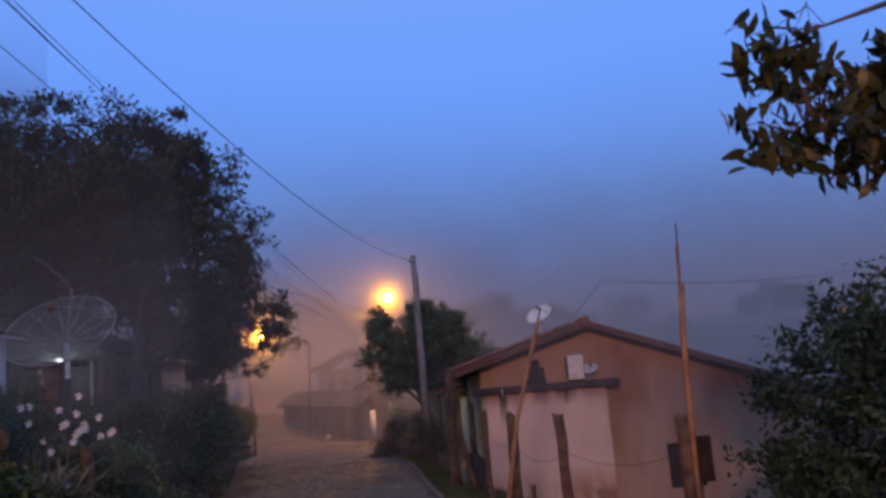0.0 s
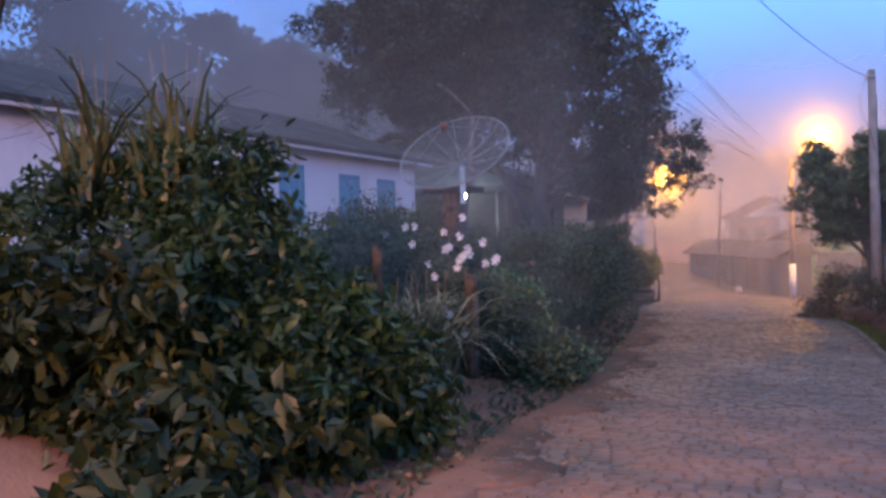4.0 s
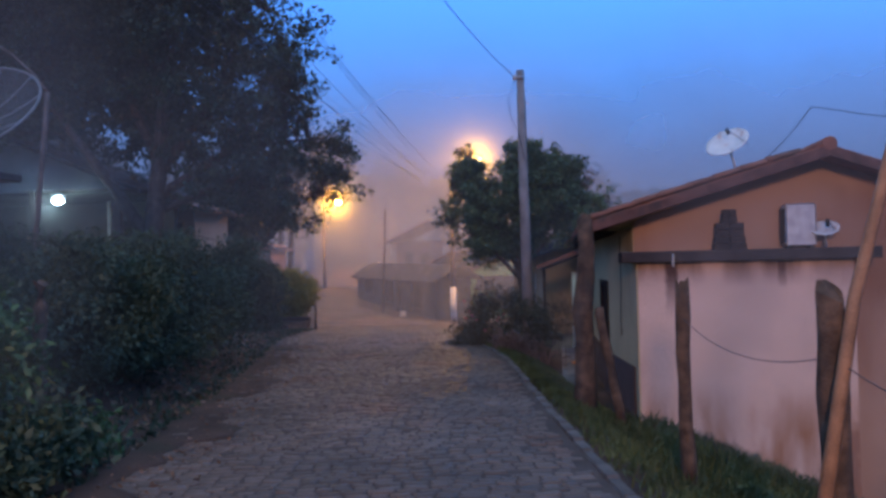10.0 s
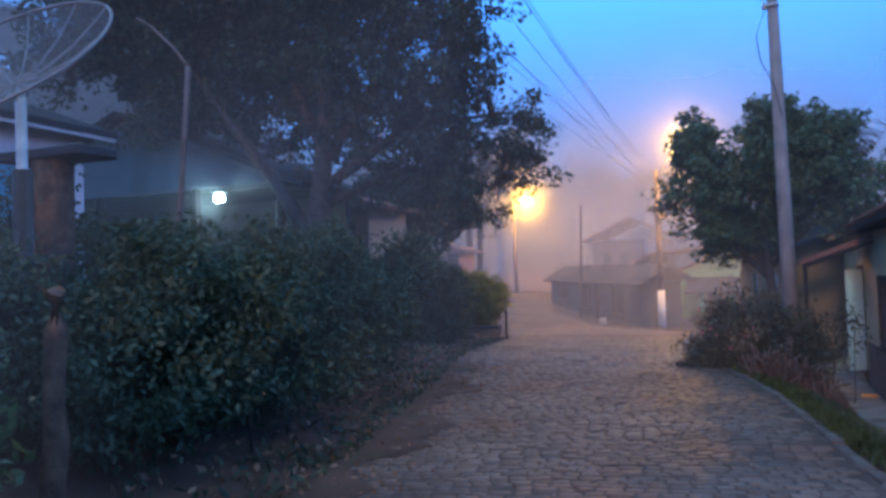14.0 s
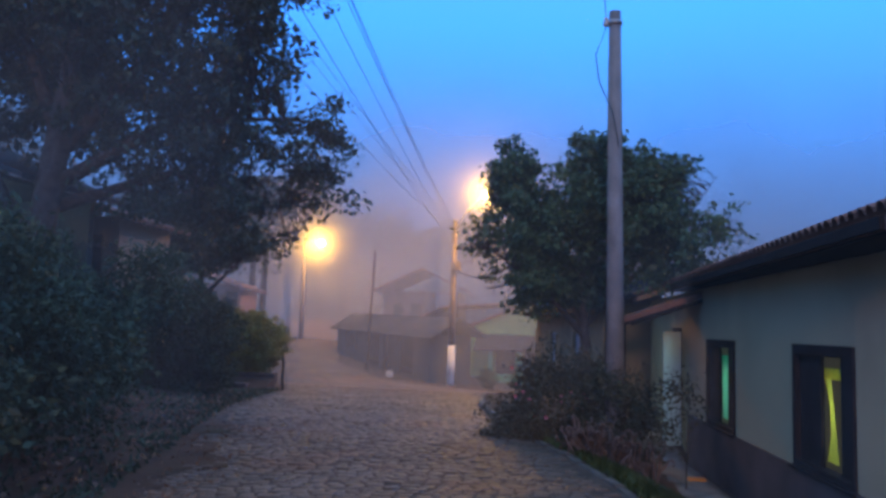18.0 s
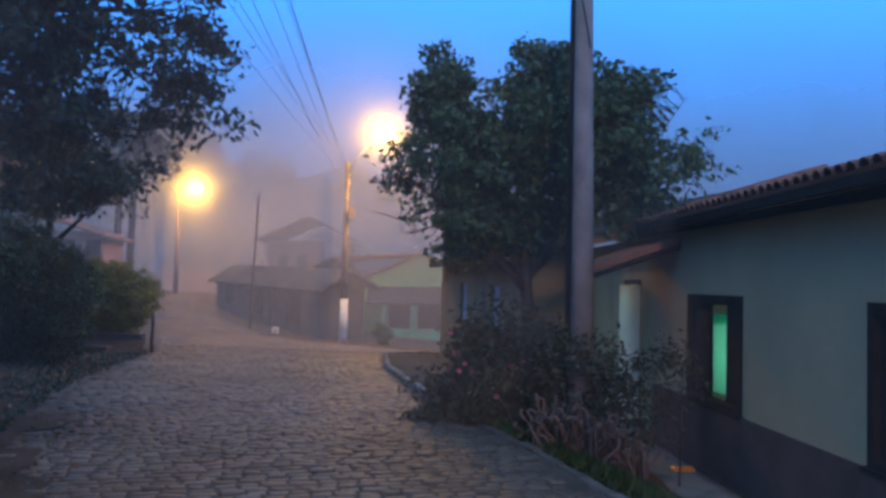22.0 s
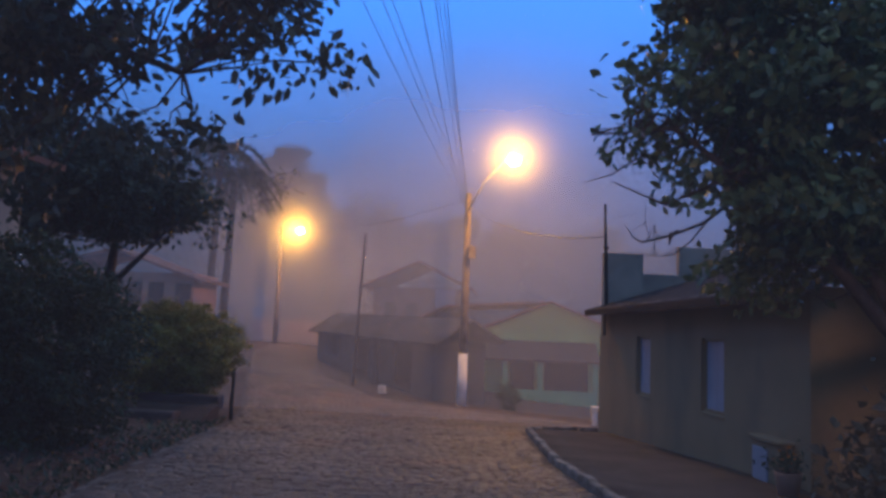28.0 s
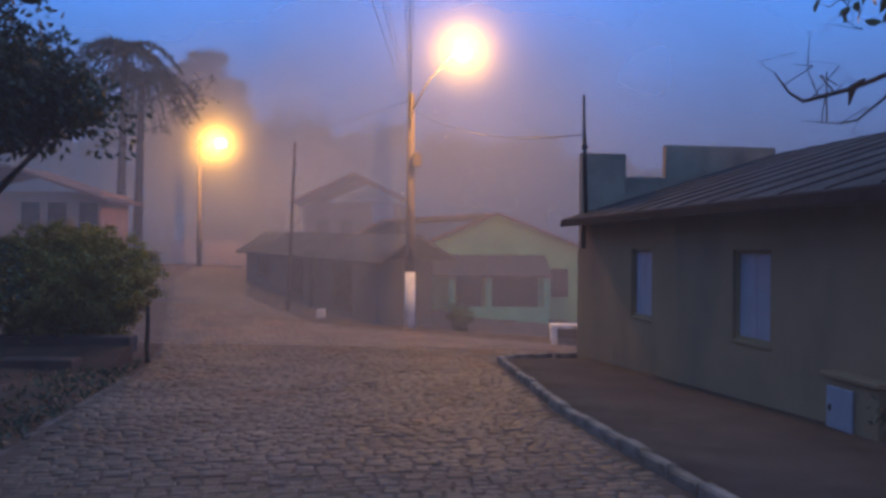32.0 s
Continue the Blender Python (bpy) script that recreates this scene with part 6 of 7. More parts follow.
part("mast", tube([(-0.52, 38.95, 2.3), (-0.58, 38.85, 3.9), (-0.62, 38.72, 4.82)], [0.045, 0.04, 0.03], 7), M_WOOD_DARK, an)
part("clamp", tube([(-0.56, 38.88, 3.72), (-0.56, 38.88, 3.80)], 0.07, 8), M_BLACK, an)
for k in range(12):
    cpart("roof_rib", tube([(-0.40, 0.1 + 0.84 * k, 2.235), (4.35, 0.1 + 0.84 * k, 3.715)], 0.014, 6), M_DARK_TILES, house_c)

pot = empty("plant_pot", (0.55, 28.85, gz(0.55, 28.85) + 0.11), "clay pot with a dark leafy plant at the house corner", "plant pot")
pz = gz(0.55, 28.85) + 0.11
part("pot", tube([(0.55, 28.85, pz), (0.55, 28.85, pz + 0.22), (0.55, 28.85, pz + 0.26)], [0.11, 0.15, 0.165], 14), M_SALMON, pot)
part("soil", tube([(0.55, 28.85, pz + 0.255), (0.55, 28.85, pz + 0.265)], 0.14, 12), M_SOIL, pot)
rp = np.random.default_rng(17)
link("plant", leaves("plant", np.array([0.55, 28.85, pz + 0.36]) + rp.normal(size=(200, 3)) * [0.11, 0.11, 0.07], 0.085, L_WEED, rp, 0.4, 0.2), None, pot, "dark leafy plant")
link("blossom", leaves("blossom", np.array([0.50, 28.80, pz + 0.42]) + rp.normal(size=(26, 3)) * [0.08, 0.08, 0.06], 0.05, M_TRASH, rp, 0.7, 0.0), None, pot, "orange blossom")
# ---- green house details ----
part("roof_wing", prism([(-8.9, 1.9), (-6.6, 2.95), (-1.4, 3.32), (-1.4, 3.2), (-6.6, 2.83), (-8.9, 1.78)], "y", 61.0, 68.2), M_TILE, house_g, "long brown roof running back from the gable")
# Wall below the long roof in the dark shade colour.
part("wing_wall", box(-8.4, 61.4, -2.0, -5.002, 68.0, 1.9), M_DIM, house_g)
part("porch_roof", prism([(57.4, 0.38), (60.0, 1.25), (60.0, 1.15), (57.4, 0.28)], "x", -4.3, 1.15), M_SLAB, house_g, "low brown porch roof")
part("porch_wall", box(-3.4, 57.6, -2.9, 1.05, 57.75, -1.05, 0.01), M_TEAL, house_g, "green porch parapet")
part("porch_floor", box(-3.4, 57.75, -2.9, 1.05, 60.0, -2.1), M_CONCRETE, house_g)
for x in (-3.3, -1.65, 0.95):
    part("porch_post", box(x - 0.13, 57.6, -1.047, x + 0.13, 57.78, 0.33, 0.01), M_TEAL, house_g)
gwin = part("window", box(1.42, 59.95, -0.72, 2.24, 59.998, 0.62, 0.01), M_WOOD_DARK, house_g, "dark window with a brown frame")
for z in (-0.3, 0.1):
    part("glazing_bar", box(1.44, 59.93, z, 2.22, 59.95, z + 0.04), M_BROWN_BAND, gwin)
# Dark door and window panels, widened to stand for the porch's shade.
part("door", box(-3.1, 59.94, -2.1, -1.9, 59.998, 0.25, 0.01), M_WOOD_DARK, house_g)
part("window", box(-1.4, 59.94, -1.3, 0.8, 59.998, 0.3, 0.01), M_WOOD_DARK, house_g)
part("wall_base", box(-5.0, 59.96, -2.85, 3.32, 59.997, -2.05, 0.005), M_SALMON, house_g, "reddish painted wall base")
bench = empty("bench", (0.6, 49.6, gz(0.6, 49.6)), "low pale masonry bench beside the junction", "bench")
z0 = gz(0.6, 49.6)
part("seat", box(0.08, 49.30, z0 + 0.60, 1.25, 49.9, z0 + 0.74, 0.02), M_POLE_WHITE, bench, "pale worn slab")
part("leg", box(0.10, 49.34, z0 - 0.05, 0.30, 49.88, z0 + 0.60, 0.015), M_POLE_WHITE, bench)
part("leg", box(1.06, 49.34, z0 - 0.05, 1.22, 49.88, z0 + 0.60, 0.015), M_POLE_WHITE, bench)
part("back_panel", box(0.30, 49.70, z0 - 0.05, 1.06, 49.86, z0 + 0.598, 0.01), M_BROWN_BAND, bench, "dark recessed masonry")
wb = empty("utility_marker", (-8.2, 52.0, gz(-8.2, 52)), "small white block at the road edge", "marker")
part("block", box(-8.40, 51.9, gz(-8.2, 52) - 0.03, -8.08, 52.1, gz(-8.2, 52) + 0.30, 0.02), M_POLE_WHITE, wb)
z0 = gz(-3.2, 50.6)
shrub("bush", "small dark bush in front of the green house", [(-3.0, 50.8, z0 + 0.5, 0.45, 0.4, 0.6)], 2500, 0.08, L_WEED, 71, 60, 0.10)

house_d = empty("house", (-9.0, 57.0, -1.0), "dark low row of houses along the far street", "house")
D0, D_WAY = Vector((-6.1, 51.6, 0)), Vector((-0.54, 0.84, 0)).normalized()
D_BACK = Vector((-D_WAY.y * -1, -D_WAY.x, 0))


def dpart(name, bm, mat, parent, label=""):
    """A part of the row that follows the right edge of the far street."""
    for v in bm.verts:
        p = D0 + D_WAY * ((-5.3 - v.co.x) * 2.1) + D_BACK * ((v.co.y - 54.6) * 0.55)
        v.co = Vector((p.x, p.y, v.co.z + 0.04 * (-5.3 - v.co.x)))
    return part(name, bm, mat, parent, label)


# Row walls carry their lack of light as a dark colour.
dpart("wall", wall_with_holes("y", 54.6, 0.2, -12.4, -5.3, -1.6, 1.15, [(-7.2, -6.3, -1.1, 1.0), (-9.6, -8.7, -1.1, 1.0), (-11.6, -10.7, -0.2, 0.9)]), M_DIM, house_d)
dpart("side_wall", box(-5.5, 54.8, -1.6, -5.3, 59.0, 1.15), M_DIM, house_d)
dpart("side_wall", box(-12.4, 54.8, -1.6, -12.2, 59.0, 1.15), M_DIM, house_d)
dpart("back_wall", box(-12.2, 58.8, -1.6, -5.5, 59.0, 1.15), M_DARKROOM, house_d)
dpart("roof", prism([(54.0, 1.04), (57.0, 2.1), (60.0, 1.2), (60.0, 1.1), (57.0, 2.0), (54.0, 0.94)], "x", -12.8, -4.9), M_DARK_TILES, house_d)
dpart("pillar", box(-7.95, 53.9, -1.5, -7.72, 54.1, 1.0, 0.01), M_WOOD_DARK, house_d)
for x0, x1, za, zb in ((-10.9, -10.2, 2.0, 3.2), (-9.6, -8.9, 2.0, 3.2), (-7.8, -6.6, 2.9, 4.05)):
    part("window", box(x0, 66.95, za, x1, 66.998, zb, 0.01), M_PALE_SHUTTER if x0 > -8.0 else M_WOOD_DARK, house_f)
part("balcony", box(-11.6, 66.0, 1.5, -6.2, 67.0, 1.65), M_CONCRETE, house_f)
for x0 in (-23.2, -21.4, -19.6, -18.6, -17.4):
    part("window", box(x0, 51.95, 2.2, x0 + 0.7, 51.998, 3.2, 0.01), M_WOOD_DARK, house_p)
ant = empty("antenna_mast", (-9.6, 54.0, 1.5), "leaning dark pole above the far roofs", "antenna")
part("mast", tube([(-9.9, 53.95, -1.0), (-9.63, 53.87, 5.75)], [0.08, 0.05], 8), M_WOOD_DARK, ant)
tagged(part("retaining_wall", box(-22.0, 76.0, -1.5, -16.4, 76.4, 1.9, 0.02), M_SALMON), "reddish wall where the far street bends", "wall", kind="structure")


def palm(x, y, z0, h, seed):
    rng = np.random.default_rng(seed)
    ob = empty("palm_tree", (x, y, z0), "tall palm with drooping fronds in the fog", "palm tree")
    part("trunk", tube([(x, y, z0 - 0.2), (x + 0.1, y, z0 + h * 0.5), (x + 0.2, y, z0 + h)], [0.24, 0.17, 0.13], 9, wobble=0.05, seed=seed), M_BARK, ob)
    for k in range(13):
        a = 2 * math.pi * k / 13 + rng.uniform(-0.2, 0.2)
        out = np.array([math.cos(a), math.sin(a), 0.0])
        top = np.array([x + 0.2, y, z0 + h])
        lift = rng.uniform(0.3, 1.2)
        s = np.linspace(0.05, 1, 46)
        line = top + out * (s * 2.3)[:, None] + np.array([0, 0, 1.0]) * (lift * s * 1.6 - 2.6 * s * s)[:, None]
        bm = tube([tuple(p) for p in line[::9]], 0.025, 5)
        f = part("frond", bm, M_BARK, ob)
        both = np.concatenate([line, line])
        side = np.cross(out, [0, 0, 1.0])
        off = np.concatenate([np.tile(side, (46, 1)), np.tile(-side, (46, 1))])
        link("leaflets", leaves("leaflets", both + off * 0.25 - np.array([0, 0, 0.12]), 0.62, L_BIG, rng, 0.10, 0.5, off * 2 + np.array([0, 0, -0.6])), None, f)


palm(-17.15, 55.0, gz(-17.15, 55), 9.9, 5)
palm(-16.7, 55.7, gz(-16.7, 55.7), 8.9, 6)

# ---- roadside plants ----
def blades(name, label, x, y, z, count, length, spread, mat, seed, width=0.022, category="plant"):
    """A clump of long arching leaf blades."""
    rng = np.random.default_rng(seed)
    ob = empty(name, (x, y, gz(x, y)), label, category)
    verts, faces = [], []
    for k in range(count):
        a = rng.uniform(0, 2 * math.pi)
        out = np.array([math.cos(a), math.sin(a), 0])
        side = np.array([-out[1], out[0], 0])
        ln = length * rng.uniform(0.55, 1.1)
        lean = rng.uniform(0.12, 0.75) * spread
        foot = np.array([x, y, z]) + np.array([rng.normal() * 0.16, rng.normal() * 0.16, 0])
        base = len(verts)
        for s in np.linspace(0, 1, 6):
            p = foot + out * lean * ln * s ** 1.4 + np.array([0, 0, 1]) * ln * (s * (1 - 0.25 * spread) - 0.42 * spread * s ** 3)
            w = width * (1 - s * 0.92)
            verts += [p - side * w + [0, 0, w * 0.6], p + side * w + [0, 0, w * 0.6]]
        for s in range(5):
            i = base + 2 * s
            faces.append((i, i + 1, i + 3, i + 2))
    for k in range(4):
        a = rng.uniform(0, 2 * math.pi)
        part("stalk", tube([(x + 0.05 * k, y, z - 0.05), (x + 0.05 * k + 0.2 * length * 0.4 * math.cos(a), y + 0.2 * length * 0.4 * math.sin(a), z + length * 0.55)], [0.012, 0.004], 5), L_DRY, ob)
    link("leaf_clump", mesh_from_arrays("leaf_clump", verts, faces, mat), None, ob)
    return ob


blades("cane_clump", "clump of dry arching grass blades", -3.7, 6.7, 0.45, 150, 2.5, 0.95, L_CANE, 81, 0.026)
blades("cane_clump", "clump of dry arching grass blades", -3.95, 6.2, 0.45, 110, 2.4, 0.9, L_CANE, 85, 0.028)
blades("cane_clump", "clump of pale arching grass blades beside the sawn post", -4.0, 6.7, 0.8, 70, 1.75, 1.0, L_CANE, 86, 0.020)
blades("cane_clump", "clump of long low grass blades reaching across the sawn post", -3.8, 7.0, 0.5, 75, 2.1, 1.3, L_CANE, 87, 0.020)
blades("cane_clump", "tall clump of stiff grass blades behind the shrub", -5.3, 4.4, 2.6, 70, 3.0, 0.95, L_BLADE, 82, 0.032)
blades("cane_clump", "tall clump of stiff grass blades behind the shrub", -6.3, 4.2, 2.6, 60, 3.2, 0.9, L_BLADE, 83, 0.034)
blades("cane_clump", "dry pinkish stalks beside the utility pole", 0.35, 21.9, gz(0.35, 21.9), 60, 0.95, 0.6, L_DRY, 84, 0.014)


def curls(x, y, count, seed):
    """A withered plant of thick stalks that arch over and roll up at their ends."""
    rng = np.random.default_rng(seed)
    z = gz(x, y)
    ob = empty("dry_plant", (x, y, z), "withered pinkish plant with thick curling stalks below the pole", "plant")
    for k in range(count):
        a, tall, out = rng.uniform(0, 6.28), rng.uniform(0.08, 0.50), rng.uniform(0.02, 0.26)
        c, r = np.array([math.cos(a), math.sin(a), 0.0]), rng.uniform(0.03, 0.06)
        foot = np.array([x, y, z]) + rng.normal(size=3) * [0.15, 0.13, 0.0]
        b = a + rng.uniform(-2.2, 2.2)
        e = np.array([math.cos(b), math.sin(b), 0.0])
        top = foot + c * out + [0, 0, tall]
        line = [foot - [0, 0, 0.03], foot + c * out * 0.3 + [0, 0, tall * 0.55], top]
        line += [top + e * r * (1 - math.cos(w)) + np.array([0, 0, r * math.sin(w)]) * (1.0 if w < 3.2 else 0.7) for w in (0.8, 1.7, 2.6, 3.5, 4.3)]
        part("stalk", tube([tuple(p) for p in line], [0.013, 0.016, 0.017, 0.016, 0.015, 0.013, 0.011, 0.007], 6), L_CURL, ob)


for k, (x, y) in enumerate(((0.22, 21.45), (0.50, 21.35), (0.72, 21.5), (0.05, 21.65), (0.36, 21.2))):
    curls(x, y, 26, 120 + k)


def flowers(label, points, mat, seed, size=0.055):
    for k, p in enumerate(points):
        rng = random.Random(seed + k)
        ob = empty("flower", p, label, "flower", group="roadside flowers")
        bm = bmesh.new()
        c = Vector(p)
        for j in range(5):
            a = 2 * math.pi * j / 5 + rng.uniform(0, 0.6)
            w = Vector((math.cos(a), -0.5, math.sin(a)))
            t = w.cross(Vector((0, 1, 0.2))).normalized()
            v = [bm.verts.new(c), bm.verts.new(c + w * size * 0.7 + t * size * 0.4), bm.verts.new(c + w * size * 1.1), bm.verts.new(c + w * size * 0.7 - t * size * 0.4)]
            bm.faces.new(v)
        bmesh.ops.solidify(bm, geom=bm.faces[:], thickness=0.004)
        part("petals", bm, mat, ob)


rf = random.Random(5)
flowers("cluster of white petals on the roadside bush", [(-3.86 + rf.gauss(0, 0.22), 8.2 + rf.gauss(0, 0.12), 1.98 + rf.gauss(0, 0.13)) for _ in range(13)], M_PETAL, 300, 0.062)
flowers("cluster of white petals on the roadside bush", [(-4.1 + rf.gauss(0, 0.16), 8.1 + rf.gauss(0, 0.1), 0.98 + rf.gauss(0, 0.15)) for _ in range(8)], M_PETAL, 340, 0.06)
flowers("cluster of white petals on the roadside bush", [(-4.95 + rf.gauss(0, 0.38), 8.4 + rf.gauss(0, 0.2), 2.2 + rf.gauss(0, 0.2)) for _ in range(8)], M_PETAL, 380, 0.06)
flowers("small pink rose on the bush", [(-0.3 + rf.gauss(0, 0.45), 22.85 + rf.gauss(0, 0.25), 0.62 + rf.gauss(0, 0.22)) for _ in range(14)], M_PETAL_PINK, 420, 0.03)

rngb = np.random.default_rng(91)
branch = empty("tree", (7.0, 2.2, gz(7.0, 2.2)), "leafy branch of a large-leaved tree lit orange", "tree")
part("trunk", tube([(7.0, 2.2, gz(7.0, 2.2) - 0.1), (6.9, 2.1, 2.4), (6.5, 1.9, 4.6)], [0.16, 0.12, 0.08], 9, wobble=0.08, seed=3), M_BARK, branch)
part("limb", tube([(6.6, 1.95, 4.2), (5.8, 1.5, 4.4), (5.1, 1.1, 4.0), (4.5, 1.0, 3.7)], [0.05, 0.03, 0.018, 0.006], 6), M_BARK, branch)
part("limb", tube([(6.6, 1.95, 4.4), (5.7, 1.3, 4.8), (4.9, 1.0, 4.5)], [0.05, 0.03, 0.008], 6), M_BARK, branch)
bp, bo, bc = clump_points(rngb, [(4.62, 1.05, 4.25, 0.36, 0.35, 0.42), (4.55, 1.05, 3.75, 0.30, 0.3, 0.28), (5.05, 1.1, 3.75, 0.42, 0.4, 0.45), (5.6, 1.4, 4.2, 0.7, 0.5, 0.7)], 1100, 0.10, 90, 0.3)
twigs("branchwork", [[(6.6, 1.95, 4.2), (5.8, 1.5, 4.4), (5.1, 1.1, 4.0), (4.6, 1.0, 3.8)], [(6.6, 1.95, 4.4), (5.7, 1.3, 4.8), (4.9, 1.0, 4.5)]], bc, 0.008, rngb, branch)
link("crown", leaves("crown", bp, 0.19, L_AVOCADO, rngb, 0.36, 1.2, bo * 0.3, fine=True), None, branch)

# a dead palm leaf that hangs into view
dead = empty("dry_leaf", (-5.0, 3.6, 4.6), "hanging bunch of dry brown banana leaves", "leaf")
rngd = random.Random(9)
part("stem", tube([(-9.0, 4.4, gz(-9.0, 4.4)), (-8.5, 4.2, 4.2), (-7.0, 3.9, 6.2), (-5.35, 3.7, 6.25)], [0.08, 0.06, 0.04, 0.025], 8), M_BARK, dead)
for k in range(9):
    bm = bmesh.new()
    p0 = Vector((-5.35 + rngd.uniform(-0.1, 0.1), 3.65, 6.15))
    out = Vector((rngd.uniform(0.2, 1.0), rngd.uniform(-0.5, 0.3), 0))
    prev = None
    for s in range(7):
        f = s / 6
        p = p0 + out * 0.75 * f + Vector((0, 0, 0.15 * f - 1.0 * f * f))
        wv = Vector((-out.y, out.x, 0.5)).normalized() * (0.12 * math.sin(math.pi * (0.15 + 0.8 * f)) + 0.01)
        row = (bm.verts.new(p - wv), bm.verts.new(p + Vector((0, 0, 0.03))), bm.verts.new(p + wv))
        if prev:
            bm.faces.new((prev[0], prev[1], row[1], row[0]))
            bm.faces.new((prev[1], prev[2], row[2], row[1]))
        prev = row
    part("leaf", bm, L_DRY, dead)


def scatter_grass(name, label, place, count, length, mat, seed, aspect=0.10, up=2.2):
    rng = np.random.default_rng(seed)
    pts = place(rng, count)
    z = ground_z(pts[:, 0], pts[:, 1])
    p = np.column_stack([pts, z + length * 0.32])
    o = np.zeros_like(p)
    o[:, 2] = up
    tagged(link(name, leaves(name, p, length, mat, rng, aspect, 0.0, o), None), label, "grass", kind="stuff")


def right_verge(rng, n):
    y = rng.uniform(3.0, 24.0, n)
    w = rng.beta(1.6, 1.6, n) * lerp(y, [3, 14, 16, 24], [3.2, 1.5, 0.9, 0.9])
    return np.column_stack([lerp(y, RIGHT_Y, RIGHT_X) + 0.12 + w, y])


def left_verge(rng, n):
    y = rng.uniform(2.0, 38.0, n)
    return np.column_stack([road_left(y) - 0.1 - np.abs(rng.normal(size=n)) * 0.7, y])


def below_annex(rng, n):
    y = rng.uniform(6.0, 15.0, n)
    return np.column_stack([rng.uniform(2.2, 8.0, n), y])


scatter_grass("grass", "short uneven grass on the verge", right_verge, 20000, 0.17, L_GRASS, 101)
scatter_grass("grass", "tufts of taller grass below the annex", below_annex, 9000, 0.26, L_GRASS, 102)
scatter_grass("weeds", "low weeds and litter along the bank", left_verge, 2400, 0.15, L_WEED, 103, 0.3, 1.0)
def spill_litter(rng, n):
    y = rng.uniform(3.0, 23.0, n)
    return np.column_stack([road_left(y) + rng.beta(1.2, 2.2, n) * 1.1, y])


scatter_grass("leaf_litter", "dry brown leaves scattered over the road edge", spill_litter, 900, 0.085, L_DRY, 106, 0.5, 0.3)
scatter_grass("fallen_leaves", "dry fallen leaves on the bank", left_verge, 1800, 0.11, L_DRY, 104, 0.5, 0.0)

litter = empty("wrapper", foot_at(1.72, 22.3), "crumpled orange plastic wrapper on the path", "litter")
part("plastic", box(1.60, 22.25, gz(1.7, 22.3) + 0.005, 1.86, 22.40, gz(1.7, 22.3) + 0.07, 0.02), M_TRASH, litter)

# ---- kerbs, path and pavement ----
def strip(name, label, left, right, y0, y1, rise, mat, category, step=0.4):
    """A raised strip of ground between two lines x = left(y) and x = right(y)."""
    yy = np.arange(y0, y1 + 0.001, step)
    v, f = [], []
    for y in yy:
        a, b = left(y), right(y)
        for k in range(5):
            x = a + (b - a) * k / 4
            v.append((x, y, gz(x, y) + rise))
        v.append((b, y, gz(b, y) - 0.2))
        v.append((a, y, gz(a, y) - 0.2))
    for j in range(len(yy) - 1):
        for k in range(4):
            f.append((j * 7 + k, j * 7 + k + 1, j * 7 + k + 8, j * 7 + k + 7))
        f.append((j * 7 + 4, j * 7 + 5, j * 7 + 12, j * 7 + 11))
        f.append((j * 7 + 6, j * 7, j * 7 + 7, j * 7 + 13))
    return tagged(link(name, mesh_from_arrays(name, v, f, mat), None), label, category, kind="structure")


strip("path", "narrow concrete path below the verge", lambda y: 1.36, lambda y: 1.90, 15.0, 25.2, 0.03, M_CONCRETE, "path")
strip("pavement", "dusty raised pavement in front of the corner house", lambda y: lerp(y, RIGHT_Y, RIGHT_X) + 0.16, lambda y: C0.x + (C1.x - C0.x) * (y - C0.y) / (C1.y - C0.y) - 0.003, 26.0, 38.4, 0.11, M_DIRT, "pavement")

def spill(y):
    return road_left(y) + 0.42 + 0.26 * np.sin(1.7 * y) + 0.14 * np.sin(4.3 * y + 1.0) + 0.07 * np.sin(11.0 * y)


strip("dirt_edge", "brown soil and litter washed over the edge of the road", lambda y: road_left(y) - 0.25, spill, 3.0, 23.0, 0.037, M_SOIL, "dirt", 0.16)
KERBS = []
for k, (ln, hh) in enumerate(((0.50, 0.21), (0.56, 0.20), (0.46, 0.22))):
    bm = box(-0.06, 0, -0.12, 0.06, ln, hh - 0.09, 0.018)
    rk = random.Random(k)
    for v in bm.verts:
        v.co += Vector((rk.uniform(-1, 1), rk.uniform(-1, 1), rk.uniform(-1, 1))) * 0.009
    me = bpy.data.meshes.new("kerb_stone")
    bm.to_mesh(me)
    bm.free()
    me.materials.append(M_KERB)
    KERBS.append((me, ln))
KERBS_WHITE = []
for me, ln in KERBS:
    c = me.copy()
    c.materials.clear()
    c.materials.append(M_KERB_WHITE)
    KERBS_WHITE.append((c, ln))


